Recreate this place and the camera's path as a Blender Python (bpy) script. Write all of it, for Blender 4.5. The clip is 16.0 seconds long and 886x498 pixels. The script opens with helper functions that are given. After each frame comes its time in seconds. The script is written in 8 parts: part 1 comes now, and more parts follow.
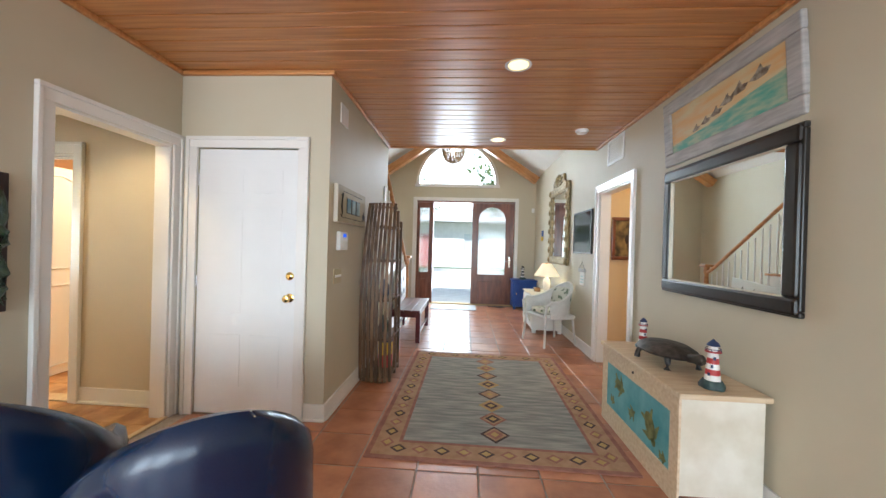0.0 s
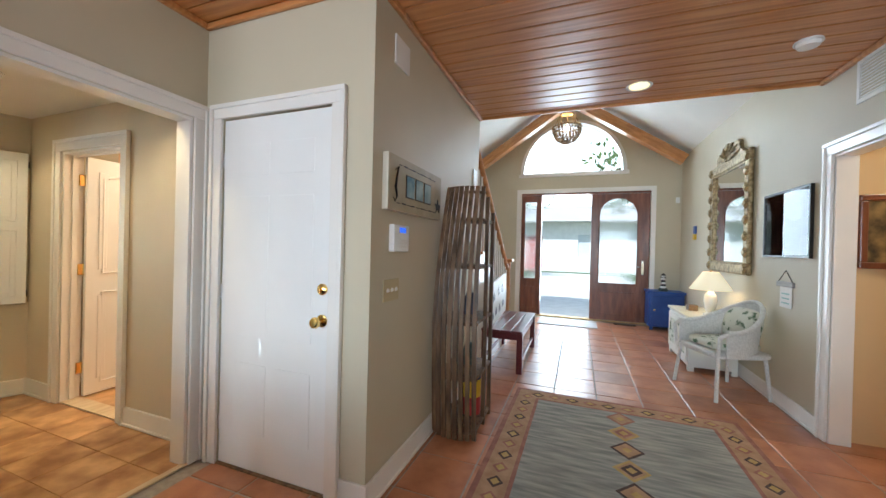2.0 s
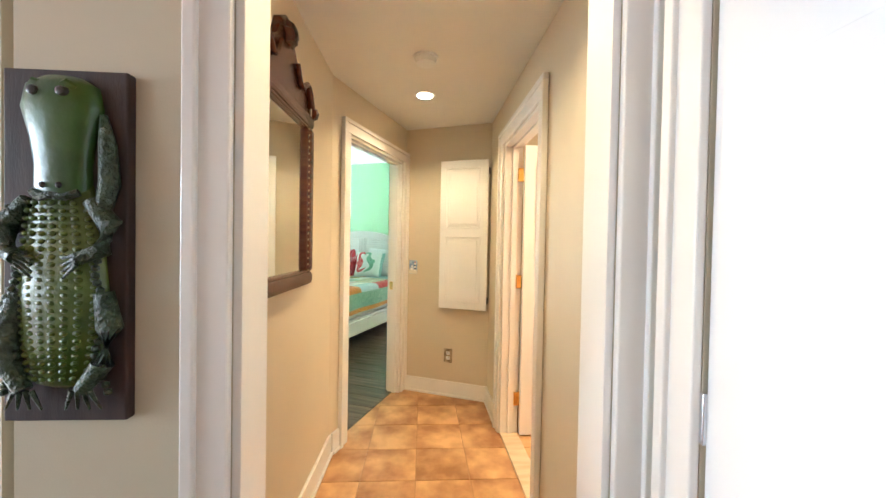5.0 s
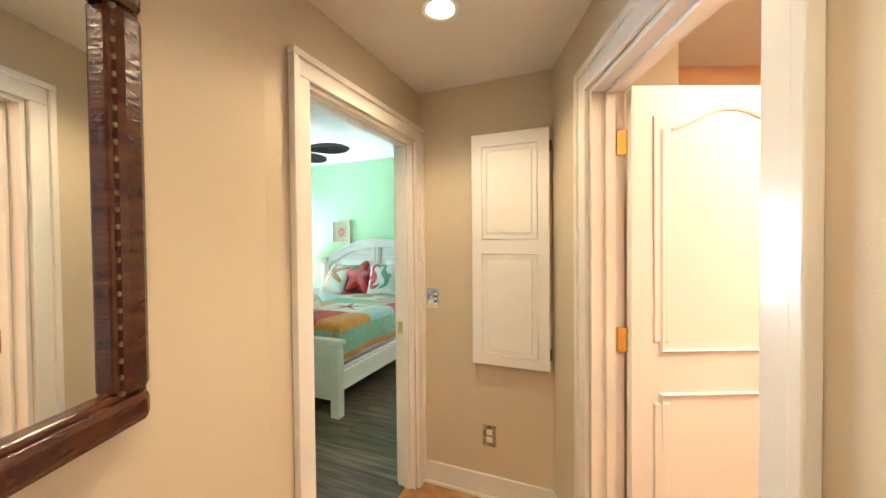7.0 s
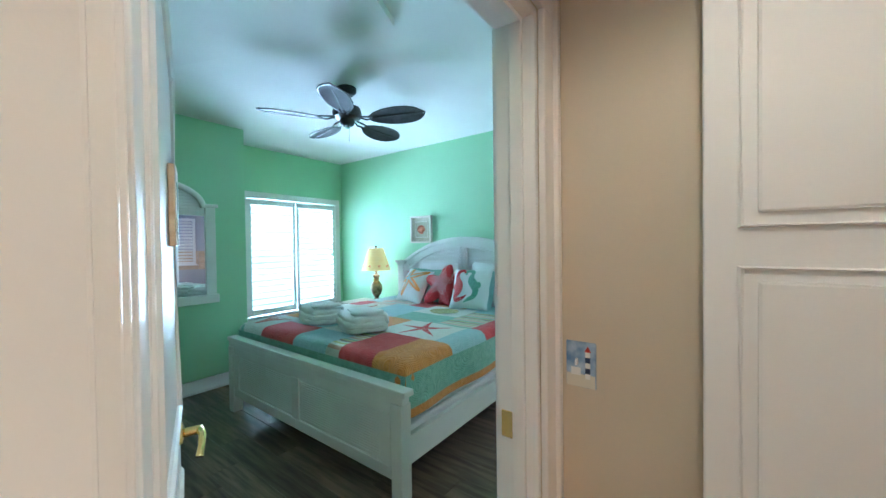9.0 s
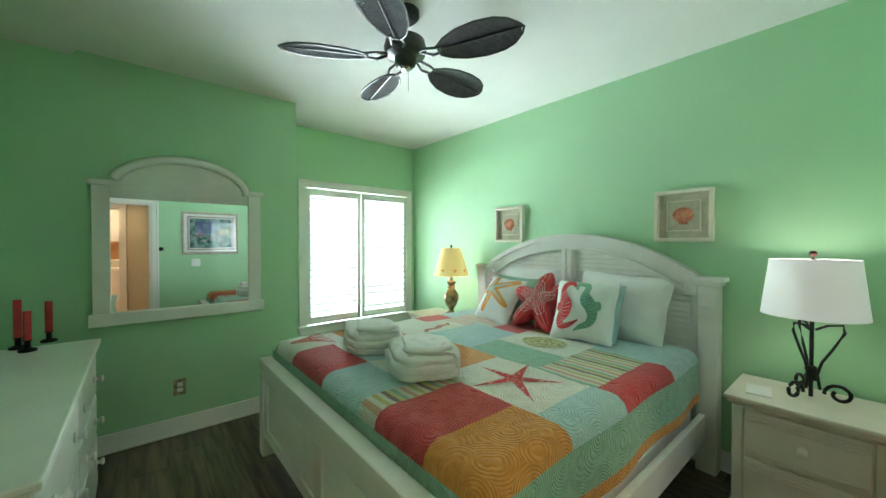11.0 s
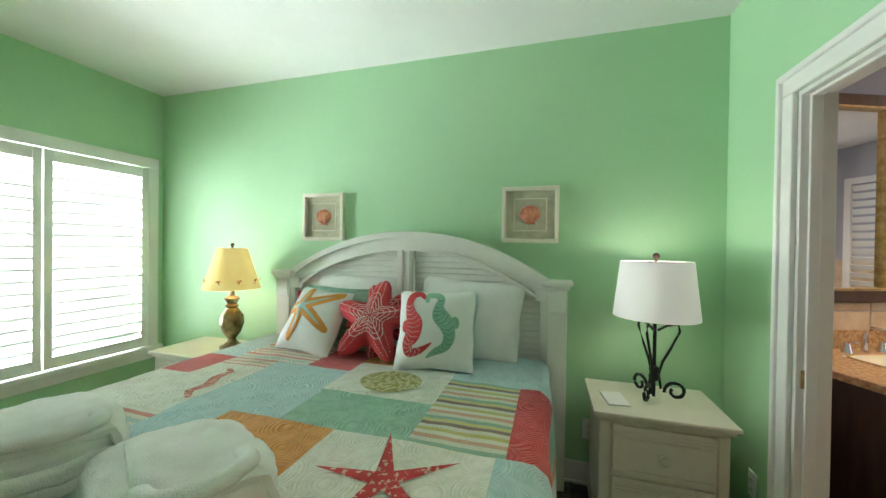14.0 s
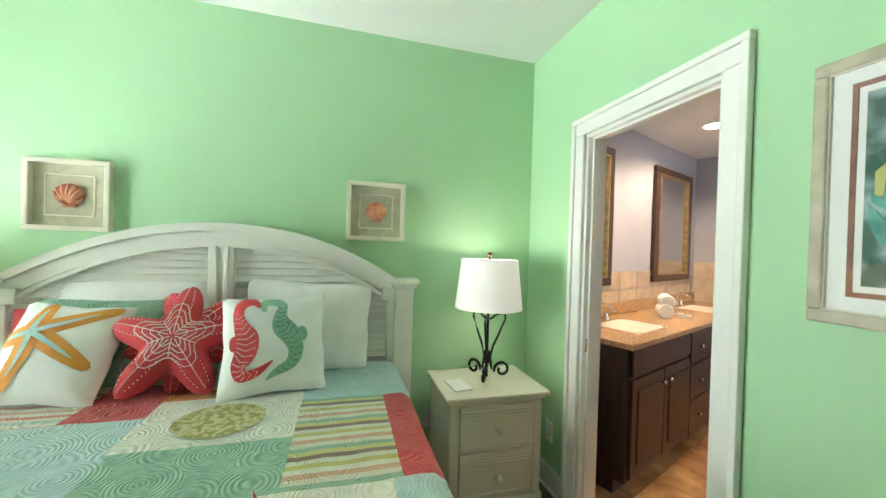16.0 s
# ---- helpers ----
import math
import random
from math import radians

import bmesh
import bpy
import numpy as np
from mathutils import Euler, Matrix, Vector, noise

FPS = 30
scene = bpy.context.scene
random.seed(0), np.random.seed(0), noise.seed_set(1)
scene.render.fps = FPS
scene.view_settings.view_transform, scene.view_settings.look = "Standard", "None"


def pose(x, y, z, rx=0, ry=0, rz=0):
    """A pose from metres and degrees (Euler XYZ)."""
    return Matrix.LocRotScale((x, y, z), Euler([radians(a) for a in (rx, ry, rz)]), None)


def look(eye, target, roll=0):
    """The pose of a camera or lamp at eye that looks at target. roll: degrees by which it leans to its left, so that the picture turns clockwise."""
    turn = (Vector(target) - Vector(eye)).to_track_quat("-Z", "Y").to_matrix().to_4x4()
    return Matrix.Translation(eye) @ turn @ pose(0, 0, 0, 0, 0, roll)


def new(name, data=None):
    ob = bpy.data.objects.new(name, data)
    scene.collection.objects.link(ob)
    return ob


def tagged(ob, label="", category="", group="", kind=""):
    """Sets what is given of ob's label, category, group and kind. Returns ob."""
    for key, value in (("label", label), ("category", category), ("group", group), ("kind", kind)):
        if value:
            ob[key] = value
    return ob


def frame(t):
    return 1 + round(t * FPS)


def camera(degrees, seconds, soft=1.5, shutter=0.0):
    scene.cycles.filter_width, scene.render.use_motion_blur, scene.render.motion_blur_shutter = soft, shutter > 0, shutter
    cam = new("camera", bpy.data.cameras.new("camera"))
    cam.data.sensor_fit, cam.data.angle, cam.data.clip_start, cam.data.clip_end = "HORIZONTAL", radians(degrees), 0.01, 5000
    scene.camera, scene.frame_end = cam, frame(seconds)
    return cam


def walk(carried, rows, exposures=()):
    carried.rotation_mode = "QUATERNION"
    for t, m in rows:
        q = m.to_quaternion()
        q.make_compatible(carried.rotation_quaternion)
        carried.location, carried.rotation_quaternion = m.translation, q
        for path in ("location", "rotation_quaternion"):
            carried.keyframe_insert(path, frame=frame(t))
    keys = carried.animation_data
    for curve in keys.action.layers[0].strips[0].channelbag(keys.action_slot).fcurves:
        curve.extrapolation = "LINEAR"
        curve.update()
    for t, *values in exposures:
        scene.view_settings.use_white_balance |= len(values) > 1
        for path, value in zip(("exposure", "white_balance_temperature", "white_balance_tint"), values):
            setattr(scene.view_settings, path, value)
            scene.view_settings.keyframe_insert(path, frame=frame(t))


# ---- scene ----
cam = camera(102.0, 16.0)
ROWS = [
    (0.0, 0.117, 0.507, 1.328, 3.60, -0.21, -1.62),
    (0.5, 0.187, 0.736, 1.320, 2.97, -0.09, -3.95),
    (1.0, 0.235, 0.987, 1.327, 6.74, -0.24, -4.10),
    (1.5, 0.176, 1.281, 1.312, 12.27, -0.15, -2.34),
    (2.0, 0.046, 1.604, 1.315, 20.71, -0.25, -1.43),
    (2.5, -0.111, 1.935, 1.310, 32.55, -0.40, -2.22),
    (3.0, -0.292, 2.229, 1.301, 47.76, -0.77, -3.55),
    (3.5, -0.530, 2.435, 1.298, 63.97, -1.01, -3.27),
    (4.0, -0.804, 2.536, 1.291, 77.26, -0.72, -2.93),
    (6.5, -2.155, 2.695, 1.405, 90.00, -1.00, -0.14),
    (7.0, -2.427, 2.672, 1.427, 91.21, -1.01, 0.54),
    (7.5, -2.694, 2.626, 1.423, 93.08, -0.83, 0.63),
    (8.0, -2.973, 2.599, 1.424, 98.20, -0.78, 0.48),
    (8.5, -3.266, 2.533, 1.424, 101.62, -0.96, 1.11),
    (9.0, -3.539, 2.464, 1.419, 105.09, -0.84, 0.77),
    (9.5, -3.771, 2.406, 1.423, 112.44, -0.84, -1.02),
    (11.8, -4.795, 1.896, 1.407, 118.50, -0.86, 0.00),
    (12.0, -4.848, 1.853, 1.387, 115.83, -0.53, -0.41),
    (12.5, -4.968, 1.791, 1.427, 109.28, -1.27, -0.09),
    (13.0, -5.074, 1.742, 1.401, 101.67, -0.72, -0.65),
    (13.5, -5.151, 1.702, 1.378, 93.51, -0.11, -0.94),
    (14.0, -5.205, 1.647, 1.407, 85.05, -0.52, -0.77),
    (14.5, -5.261, 1.614, 1.391, 76.86, 0.02, -1.04),
    (15.0, -5.309, 1.555, 1.395, 68.66, -0.09, -1.43),
    (15.5, -5.366, 1.480, 1.410, 60.80, -0.35, -1.66),
    (16.0, -5.412, 1.402, 1.411, 52.90, -0.43, -1.73),
]
walk(cam, [(t, pose(x, y, z, 90 + pitch, roll, yaw)) for t, x, y, z, yaw, pitch, roll in ROWS],
     exposures=[(0.0, 0.36, 5600, 4), (1.5, 0.28, 5550, 4), (2.2, 0.22, 5300, 2), (3.0, 0.22, 5150, 0), (4.2, 0.76, 5200, 1), (6.4, 0.98, 5850, 11), (7.6, 0.34, 4800, 9),
                (8.6, 0.18, 4500, 9), (9.7, -0.12, 4150, 6), (11.6, -0.06, 6250, 4), (13.0, -0.12, 6150, 7), (14.0, -0.11, 6100, 10), (14.5, 0.02, 6100, 11), (15.2, 0.22, 6150, 12), (16.0, 0.38, 6200, 11)])

# the bedroom wing stands turned against the foyer: u along the hall, v towards the window
BF = pose(0, 0, 0, 0, 0, 158.45)
AF = Matrix.Identity(4)


def wing(u, v, z=0.0, turn=0.0):
    """A pose in the turned wing."""
    return BF @ pose(u, v, z, 0, 0, turn)


# ---- light ----
world = bpy.data.worlds.new("sky")
scene.world = world
world.use_nodes = True
sky = world.node_tree.nodes.new("ShaderNodeTexSky")
sky.sky_type, sky.sun_disc, sky.sun_elevation, sky.sun_rotation = "NISHITA", False, radians(53), radians(199)
background = world.node_tree.nodes["Background"]
background.inputs["Strength"].default_value = 0.15
world.node_tree.links.new(sky.outputs[0], background.inputs["Color"])


def lamp(name, kind, m, power, color=(1, 1, 1), size=0.1, size_y=None, spread=None):
    data = bpy.data.lights.new(name, kind)
    data.energy, data.color = power, color
    if kind == "AREA":
        data.size = size
        if size_y:
            data.shape, data.size_y = "RECTANGLE", size_y
        if spread:
            data.spread = radians(spread)
    elif kind == "SPOT":
        data.shadow_soft_size, data.spot_size, data.spot_blend = size, radians(spread or 120), 0.6
    elif kind == "SUN":
        data.angle = size
    else:
        data.shadow_soft_size = size
    ob = new(name, data)
    ob.matrix_basis = m
    return ob


DAY, WARM = (0.93, 0.97, 1.0), (1.0, 0.69, 0.35)
lamp("sun", "SUN", look((-6, -17, 24), (0, 0, 0)), 5.0, (1.0, 0.95, 0.86), radians(0.6))
# daylight that comes in by the openings
for wx, power in ((-3.1, 120), (-0.6, 115), (1.9, 70)):
    lamp("window_and_fill_light", "AREA", look((wx, -4.85, 1.35), (wx, 0, 1.35)), power, DAY, 1.9, 2.1)
lamp("window_and_fill_light", "AREA", BF @ look((6.95, 3.95, 1.15), (6.95, 1.0, 1.30)), 320, (0.93, 1.0, 0.96), 1.6, 1.75)
lamp("window_and_fill_light", "AREA", look((-0.15, 9.45, 3.15), (-0.15, 5.5, 0.6)), 65, DAY, 1.7, 0.8)
lamp("doorway_light", "AREA", look((-0.22, 9.30, 1.35), (-0.22, 5, 1.0)), 45, DAY, 0.9, 2.2)
# added fill inside the bathroom, no window stands at this place
lamp("window_and_fill_light", "AREA", look((-5.0, 5.2, 1.7), (-6.9, 4.6, 1.4)), 8, DAY, 0.7, 1.0)

# ---- materials ----


def material(name, c1, c2=None, scale=4.0, rough=0.6, metal=0.0, bump=0.0, bump_scale=60.0, stretch=(1, 1, 1), detail=4.0,
             coat=0.0, vary=0.0, low=0.35, high=0.65, emit=None, strength=0.0, space="Object", sub=0.0):
    """A surface of two mingled colours with fine relief; vary shifts the tone from piece to piece."""
    m = bpy.data.materials.new(name)
    m.use_nodes = True
    tree = m.node_tree
    n, link = tree.nodes, tree.links.new
    shader = n["Principled BSDF"]
    shader.inputs["Roughness"].default_value, shader.inputs["Metallic"].default_value = rough, metal
    shader.inputs["Coat Weight"].default_value, shader.inputs["Coat Roughness"].default_value = coat, 0.15
    co = n.new("ShaderNodeTexCoord")
    fit = n.new("ShaderNodeMapping")
    fit.inputs["Scale"].default_value = stretch
    link(co.outputs[space], fit.inputs["Vector"])
    info = n.new("ShaderNodeObjectInfo")
    if vary:
        shift = n.new("ShaderNodeVectorMath")
        shift.operation = "SCALE"
        shift.inputs[0].default_value = (37.0, 51.0, 23.0)
        link(info.outputs["Random"], shift.inputs["Scale"])
        link(shift.outputs[0], fit.inputs["Location"])
    grain = n.new("ShaderNodeTexNoise")
    grain.inputs["Scale"].default_value, grain.inputs["Detail"].default_value = scale, detail
    link(fit.outputs[0], grain.inputs["Vector"])
    ramp = n.new("ShaderNodeValToRGB")
    ramp.color_ramp.elements[0].position, ramp.color_ramp.elements[1].position = low, high
    ramp.color_ramp.elements[0].color = (*c1, 1)
    ramp.color_ramp.elements[1].color = (*(c2 or [min(1, c * 1.06) for c in c1]), 1)
    link(grain.outputs["Fac"], ramp.inputs["Fac"])
    out = ramp.outputs["Color"]
    if vary:
        tone = n.new("ShaderNodeHueSaturation")
        span = n.new("ShaderNodeMapRange")
        span.inputs["To Min"].default_value, span.inputs["To Max"].default_value = 1 - vary, 1 + vary
        link(info.outputs["Random"], span.inputs["Value"])
        link(span.outputs[0], tone.inputs["Value"])
        link(out, tone.inputs["Color"])
        out = tone.outputs["Color"]
    link(out, shader.inputs["Base Color"])
    if bump:
        fine = n.new("ShaderNodeTexNoise")
        fine.inputs["Scale"].default_value, fine.inputs["Detail"].default_value = bump_scale, 3
        link(fit.outputs[0], fine.inputs["Vector"])
        relief = n.new("ShaderNodeBump")
        relief.inputs["Strength"].default_value, relief.inputs["Distance"].default_value = bump, 0.01
        link(fine.outputs["Fac"], relief.inputs["Height"])
        link(relief.outputs[0], shader.inputs["Normal"])
    if emit:
        shader.inputs["Emission Color"].default_value, shader.inputs["Emission Strength"].default_value = (*emit, 1), strength
    if sub:
        shader.inputs["Transmission Weight"].default_value = sub
    return m


def glass(name, color=(1, 1, 1), rough=0.0, bump=0.0):
    """A thin pane: mostly clear, with a sheen that grows at low angles."""
    m = bpy.data.materials.new(name)
    m.use_nodes = True
    n, link = m.node_tree.nodes, m.node_tree.links.new
    clear, shine, mix, edge = (n.new("ShaderNodeBsdf" + k) if k in ("Transparent", "Glossy") else n.new("ShaderNode" + k)
                               for k in ("Transparent", "Glossy", "MixShader", "Fresnel"))
    clear.inputs["Color"].default_value = (*color, 1)
    shine.inputs["Roughness"].default_value = rough
    link(edge.outputs[0], mix.inputs[0])
    link(clear.outputs[0], mix.inputs[1])
    link(shine.outputs[0], mix.inputs[2])
    if bump:
        clear = n.new("ShaderNodeBsdfRefraction")
        clear.inputs["IOR"].default_value, clear.inputs["Roughness"].default_value = 1.25, 0.12
        wob, relief = n.new("ShaderNodeTexVoronoi"), n.new("ShaderNodeBump")
        wob.inputs["Scale"].default_value = 38
        relief.inputs["Strength"].default_value = bump
        link(wob.outputs["Distance"], relief.inputs["Height"])
        link(relief.outputs[0], clear.inputs["Normal"])
        link(clear.outputs[0], mix.inputs[1])
    link(mix.outputs[0], n["Material Output"].inputs["Surface"])
    return m


def quilted(name, c1, c2, ring=7.0, stripes=None):
    """Quilted cotton with stitched swirls, or woven stripes."""
    m = material(name, c1, c2, 30, 0.85, bump=0.25, bump_scale=180)
    n, link = m.node_tree.nodes, m.node_tree.links.new
    shader = n["Principled BSDF"]
    shader.inputs["Sheen Weight"].default_value = 0.2
    co = n.new("ShaderNodeTexCoord")
    cell = n.new("ShaderNodeTexVoronoi")
    cell.inputs["Scale"].default_value = ring
    wave = n.new("ShaderNodeMath")
    wave.operation = "SINE"
    times = n.new("ShaderNodeMath")
    times.operation = "MULTIPLY"
    times.inputs[1].default_value = 78
    relief = n.new("ShaderNodeBump")
    relief.inputs["Strength"].default_value, relief.inputs["Distance"].default_value = 0.5, 0.005
    link(co.outputs["Object"], cell.inputs["Vector"])
    link(cell.outputs["Distance"], times.inputs[0])
    link(times.outputs[0], wave.inputs[0])
    link(wave.outputs[0], relief.inputs["Height"])
    link(relief.outputs[0], shader.inputs["Normal"])
    if stripes:
        split, ramp = n.new("ShaderNodeSeparateXYZ"), n.new("ShaderNodeValToRGB")
        many, part_of = n.new("ShaderNodeMath"), n.new("ShaderNodeMath")
        many.operation, part_of.operation = "MULTIPLY", "FRACT"
        many.inputs[1].default_value = 5.4
        ramp.color_ramp.interpolation = "CONSTANT"
        link(co.outputs["Object"], split.inputs[0])
        link(split.outputs["X"], many.inputs[0])
        link(many.outputs[0], part_of.inputs[0])
        link(part_of.outputs[0], ramp.inputs[0])
        for k, c in enumerate(stripes):
            e = ramp.color_ramp.elements[k] if k < 2 else ramp.color_ramp.elements.new(k / len(stripes))
            e.position, e.color = k / len(stripes), (*c, 1)
        link(ramp.outputs[0], shader.inputs["Base Color"])
    return m


GREIGE = material("greige_paint", (0.57, 0.515, 0.38), (0.60, 0.545, 0.41), 1.5, 0.55, bump=0.06, bump_scale=260)
MINT = material("mint_paint", (0.405, 0.645, 0.380), (0.425, 0.675, 0.400), 1.2, 0.6, bump=0.06, bump_scale=260)
HALLPAINT = material("warm_beige_paint", (0.63, 0.545, 0.40), (0.66, 0.575, 0.43), 1.5, 0.55, bump=0.06, bump_scale=260)
TAN = material("tan_paint", (0.66, 0.48, 0.26), (0.69, 0.51, 0.29), 1.5, 0.6, bump=0.06, bump_scale=260)
PEACH = material("peach_paint", (0.80, 0.50, 0.28), (0.83, 0.54, 0.32), 1.5, 0.6, bump=0.06, bump_scale=260)
SLATE = material("blue_grey_paint", (0.42, 0.42, 0.47), (0.45, 0.45, 0.50), 1.5, 0.6, bump=0.06, bump_scale=260)
PLASTER = material("white_ceiling_paint", (0.78, 0.77, 0.73), (0.82, 0.81, 0.77), 2, 0.8, bump=0.10, bump_scale=200)
TRIM = material("white_gloss_paint", (0.82, 0.80, 0.76), (0.86, 0.84, 0.80), 3, 0.28, bump=0.03, bump_scale=90, coat=0.2)
DOORWHITE = material("white_door_paint", (0.84, 0.84, 0.83), (0.87, 0.87, 0.86), 3, 0.42, bump=0.05, bump_scale=90, coat=0.06)
CEDAR = material("varnished_fir", (0.47, 0.195, 0.058), (0.63, 0.30, 0.10), 3.0, 0.33, bump=0.05, bump_scale=40, stretch=(0.6, 14, 6), coat=0.25)
BEAM = material("varnished_beam", (0.42, 0.18, 0.055), (0.58, 0.29, 0.10), 3.0, 0.35, bump=0.05, bump_scale=40, stretch=(2, 2, 10))
TERRA = material("terracotta", (0.36, 0.135, 0.065), (0.50, 0.22, 0.11), 6, 0.32, bump=0.14, bump_scale=30, vary=0.16, coat=0.12)
GROUT = material("grout", (0.34, 0.29, 0.24), (0.42, 0.37, 0.31), 30, 0.9)
STONE = material("brown_stone_vinyl", (0.32, 0.14, 0.045), (0.70, 0.41, 0.18), 5, 0.36, bump=0.10, bump_scale=14, vary=0.06, detail=8, low=0.36, high=0.66)
TILEBED = material("brown_joint", (0.34, 0.17, 0.065), (0.44, 0.24, 0.10), 20, 0.8)
PLANK = material("grey_oak_plank", (0.060, 0.048, 0.034), (0.20, 0.155, 0.105), 2.6, 0.34, bump=0.12, bump_scale=30, stretch=(12, 1, 1), vary=0.30, detail=7)
MAHOGANY = material("mahogany", (0.12, 0.032, 0.014), (0.22, 0.07, 0.03), 3, 0.3, bump=0.05, bump_scale=40, stretch=(6, 6, 1), coat=0.3)
BENCHRED = material("oxblood_paint", (0.085, 0.010, 0.014), (0.14, 0.018, 0.022), 5, 0.3, bump=0.06, bump_scale=40, stretch=(8, 1, 8), coat=0.2)
OLDWOOD = material("weathered_slat_wood", (0.07, 0.036, 0.016), (0.20, 0.118, 0.058), 4, 0.5, bump=0.2, bump_scale=40, stretch=(8, 8, 1), vary=0.25)
NAVY = material("navy_leather", (0.0018, 0.011, 0.040), (0.003, 0.017, 0.055), 5, 0.24, bump=0.07, bump_scale=130, coat=0.15)
BLACK = material("black_lacquer", (0.010, 0.008, 0.007), (0.02, 0.016, 0.013), 8, 0.3, bump=0.05, bump_scale=50, coat=0.2)
IRON = material("black_iron", (0.012, 0.012, 0.012), (0.03, 0.03, 0.028), 30, 0.5, 0.6, bump=0.25, bump_scale=90)
CASTIRON = material("rusty_cast_iron", (0.045, 0.042, 0.040), (0.13, 0.115, 0.10), 20, 0.5, 0.7, bump=0.4, bump_scale=70)
MIRROR = material("mirror_glass", (0.86, 0.88, 0.87), (0.88, 0.90, 0.89), 2, 0.01, 1.0)
CHROME = material("chrome", (0.72, 0.72, 0.74), None, 5, 0.12, 1.0)
BRASS = material("polished_brass", (0.83, 0.58, 0.18), (0.88, 0.64, 0.24), 20, 0.16, 1.0)
OLDBRASS = material("worn_brass", (0.40, 0.27, 0.11), (0.62, 0.45, 0.22), 30, 0.35, 0.9, bump=0.1)
GILT = material("old_gilt", (0.15, 0.105, 0.045), (0.40, 0.31, 0.165), 26, 0.42, 0.6, bump=0.5, bump_scale=60)
BRONZE = material("gilded_mahogany_frame", (0.045, 0.008, 0.005), (0.085, 0.024, 0.009), 14, 0.26, 0.0, bump=0.25, bump_scale=50, stretch=(1, 1, 3), coat=0.2)
WHITEWOOD = material("white_cottage_paint", (0.74, 0.74, 0.68), (0.79, 0.79, 0.73), 4, 0.42, bump=0.06, bump_scale=40)
CREAM = material("cream_cottage_paint", (0.66, 0.62, 0.50), (0.72, 0.68, 0.56), 4, 0.4, bump=0.06, bump_scale=40)
CHESTWOOD = material("limed_oak", (0.62, 0.46, 0.28), (0.74, 0.60, 0.41), 4, 0.45, bump=0.1, bump_scale=30, stretch=(10, 1, 10))
CHESTWHITE = material("worn_white_paint", (0.66, 0.60, 0.47), (0.80, 0.76, 0.65), 5, 0.5, bump=0.1, bump_scale=30, stretch=(6, 1, 1))
SEA = material("sea_painting", (0.08, 0.30, 0.34), (0.20, 0.46, 0.48), 5, 0.5, bump=0.05)
SAND = material("sunset_painting", (0.70, 0.40, 0.16), (0.66, 0.58, 0.34), 3, 0.6, bump=0.08, bump_scale=40, stretch=(1, 1, 5))
GREYWOOD = material("driftwood_frame", (0.34, 0.33, 0.32), (0.48, 0.47, 0.45), 6, 0.6, bump=0.15, bump_scale=40, stretch=(1, 1, 8))
WHITE = material("white_plastic", (0.80, 0.80, 0.78), None, 5, 0.35)
IVORY = material("ivory_plastic", (0.50, 0.42, 0.23), None, 5, 0.4)
PAPER = material("white_paper", (0.80, 0.79, 0.75), (0.84, 0.83, 0.80), 6, 0.7)
MAT = material("linen_mat", (0.50, 0.49, 0.38), (0.60, 0.58, 0.47), 20, 0.8, bump=0.1)
SHELL = material("scallop_shell", (0.40, 0.10, 0.05), (0.66, 0.28, 0.15), 14, 0.5, bump=0.3, bump_scale=60)
RED = material("red_paint", (0.42, 0.03, 0.03), (0.50, 0.05, 0.05), 8, 0.4)
BLUE = material("royal_blue_paint", (0.012, 0.055, 0.28), (0.02, 0.08, 0.36), 5, 0.4, bump=0.05)
YELLOW = material("yellow_paint", (0.75, 0.50, 0.03), None, 8, 0.5)
NAVYPAINT = material("navy_paint", (0.015, 0.03, 0.09), None, 8, 0.4)
ROCKGREEN = material("painted_rock", (0.015, 0.03, 0.03), (0.06, 0.10, 0.09), 22, 0.5, bump=0.4, bump_scale=50)
DARKBOARD = material("dark_board", (0.020, 0.010, 0.009), (0.045, 0.024, 0.02), 6, 0.6, bump=0.1, stretch=(6, 1, 1))
CROC = material("green_glaze", (0.022, 0.070, 0.012), (0.050, 0.125, 0.022), 9, 0.30, bump=0.25, bump_scale=30, coat=0.3)
CROCBELLY = material("yellow_green_glaze", (0.045, 0.095, 0.012), (0.115, 0.150, 0.020), 7, 0.28, bump=0.3, bump_scale=60, coat=0.3)
LINEN = material("white_linen", (0.78, 0.79, 0.76), (0.84, 0.85, 0.82), 8, 0.9, bump=0.25, bump_scale=140)
TERRY = material("white_terry", (0.80, 0.80, 0.76), (0.86, 0.86, 0.82), 14, 1.0, bump=0.4, bump_scale=240)
CORAL = material("coral_red_cotton", (0.50, 0.035, 0.045), (0.60, 0.06, 0.065), 10, 0.85, bump=0.3, bump_scale=170)
ORANGE = material("ochre_cotton", (0.62, 0.25, 0.035), (0.72, 0.33, 0.06), 10, 0.85, bump=0.3, bump_scale=170)
SAGE = material("sage_cotton", (0.21, 0.43, 0.29), (0.29, 0.52, 0.38), 10, 0.85, bump=0.3, bump_scale=170)
SKYCLOTH = material("pale_blue_cotton", (0.36, 0.55, 0.52), (0.42, 0.60, 0.57), 10, 0.85, bump=0.3, bump_scale=170)
Q_RED = quilted("quilt_red", (0.46, 0.035, 0.04), (0.55, 0.06, 0.06))
Q_ORANGE = quilted("quilt_ochre", (0.58, 0.23, 0.03), (0.68, 0.30, 0.055))
Q_BLUE = quilted("quilt_pale_blue", (0.38, 0.56, 0.56), (0.46, 0.63, 0.62))
Q_GREEN = quilted("quilt_sea_green", (0.23, 0.43, 0.31), (0.31, 0.52, 0.39))
Q_WHITE = quilted("quilt_cream", (0.68, 0.69, 0.59), (0.76, 0.77, 0.68))
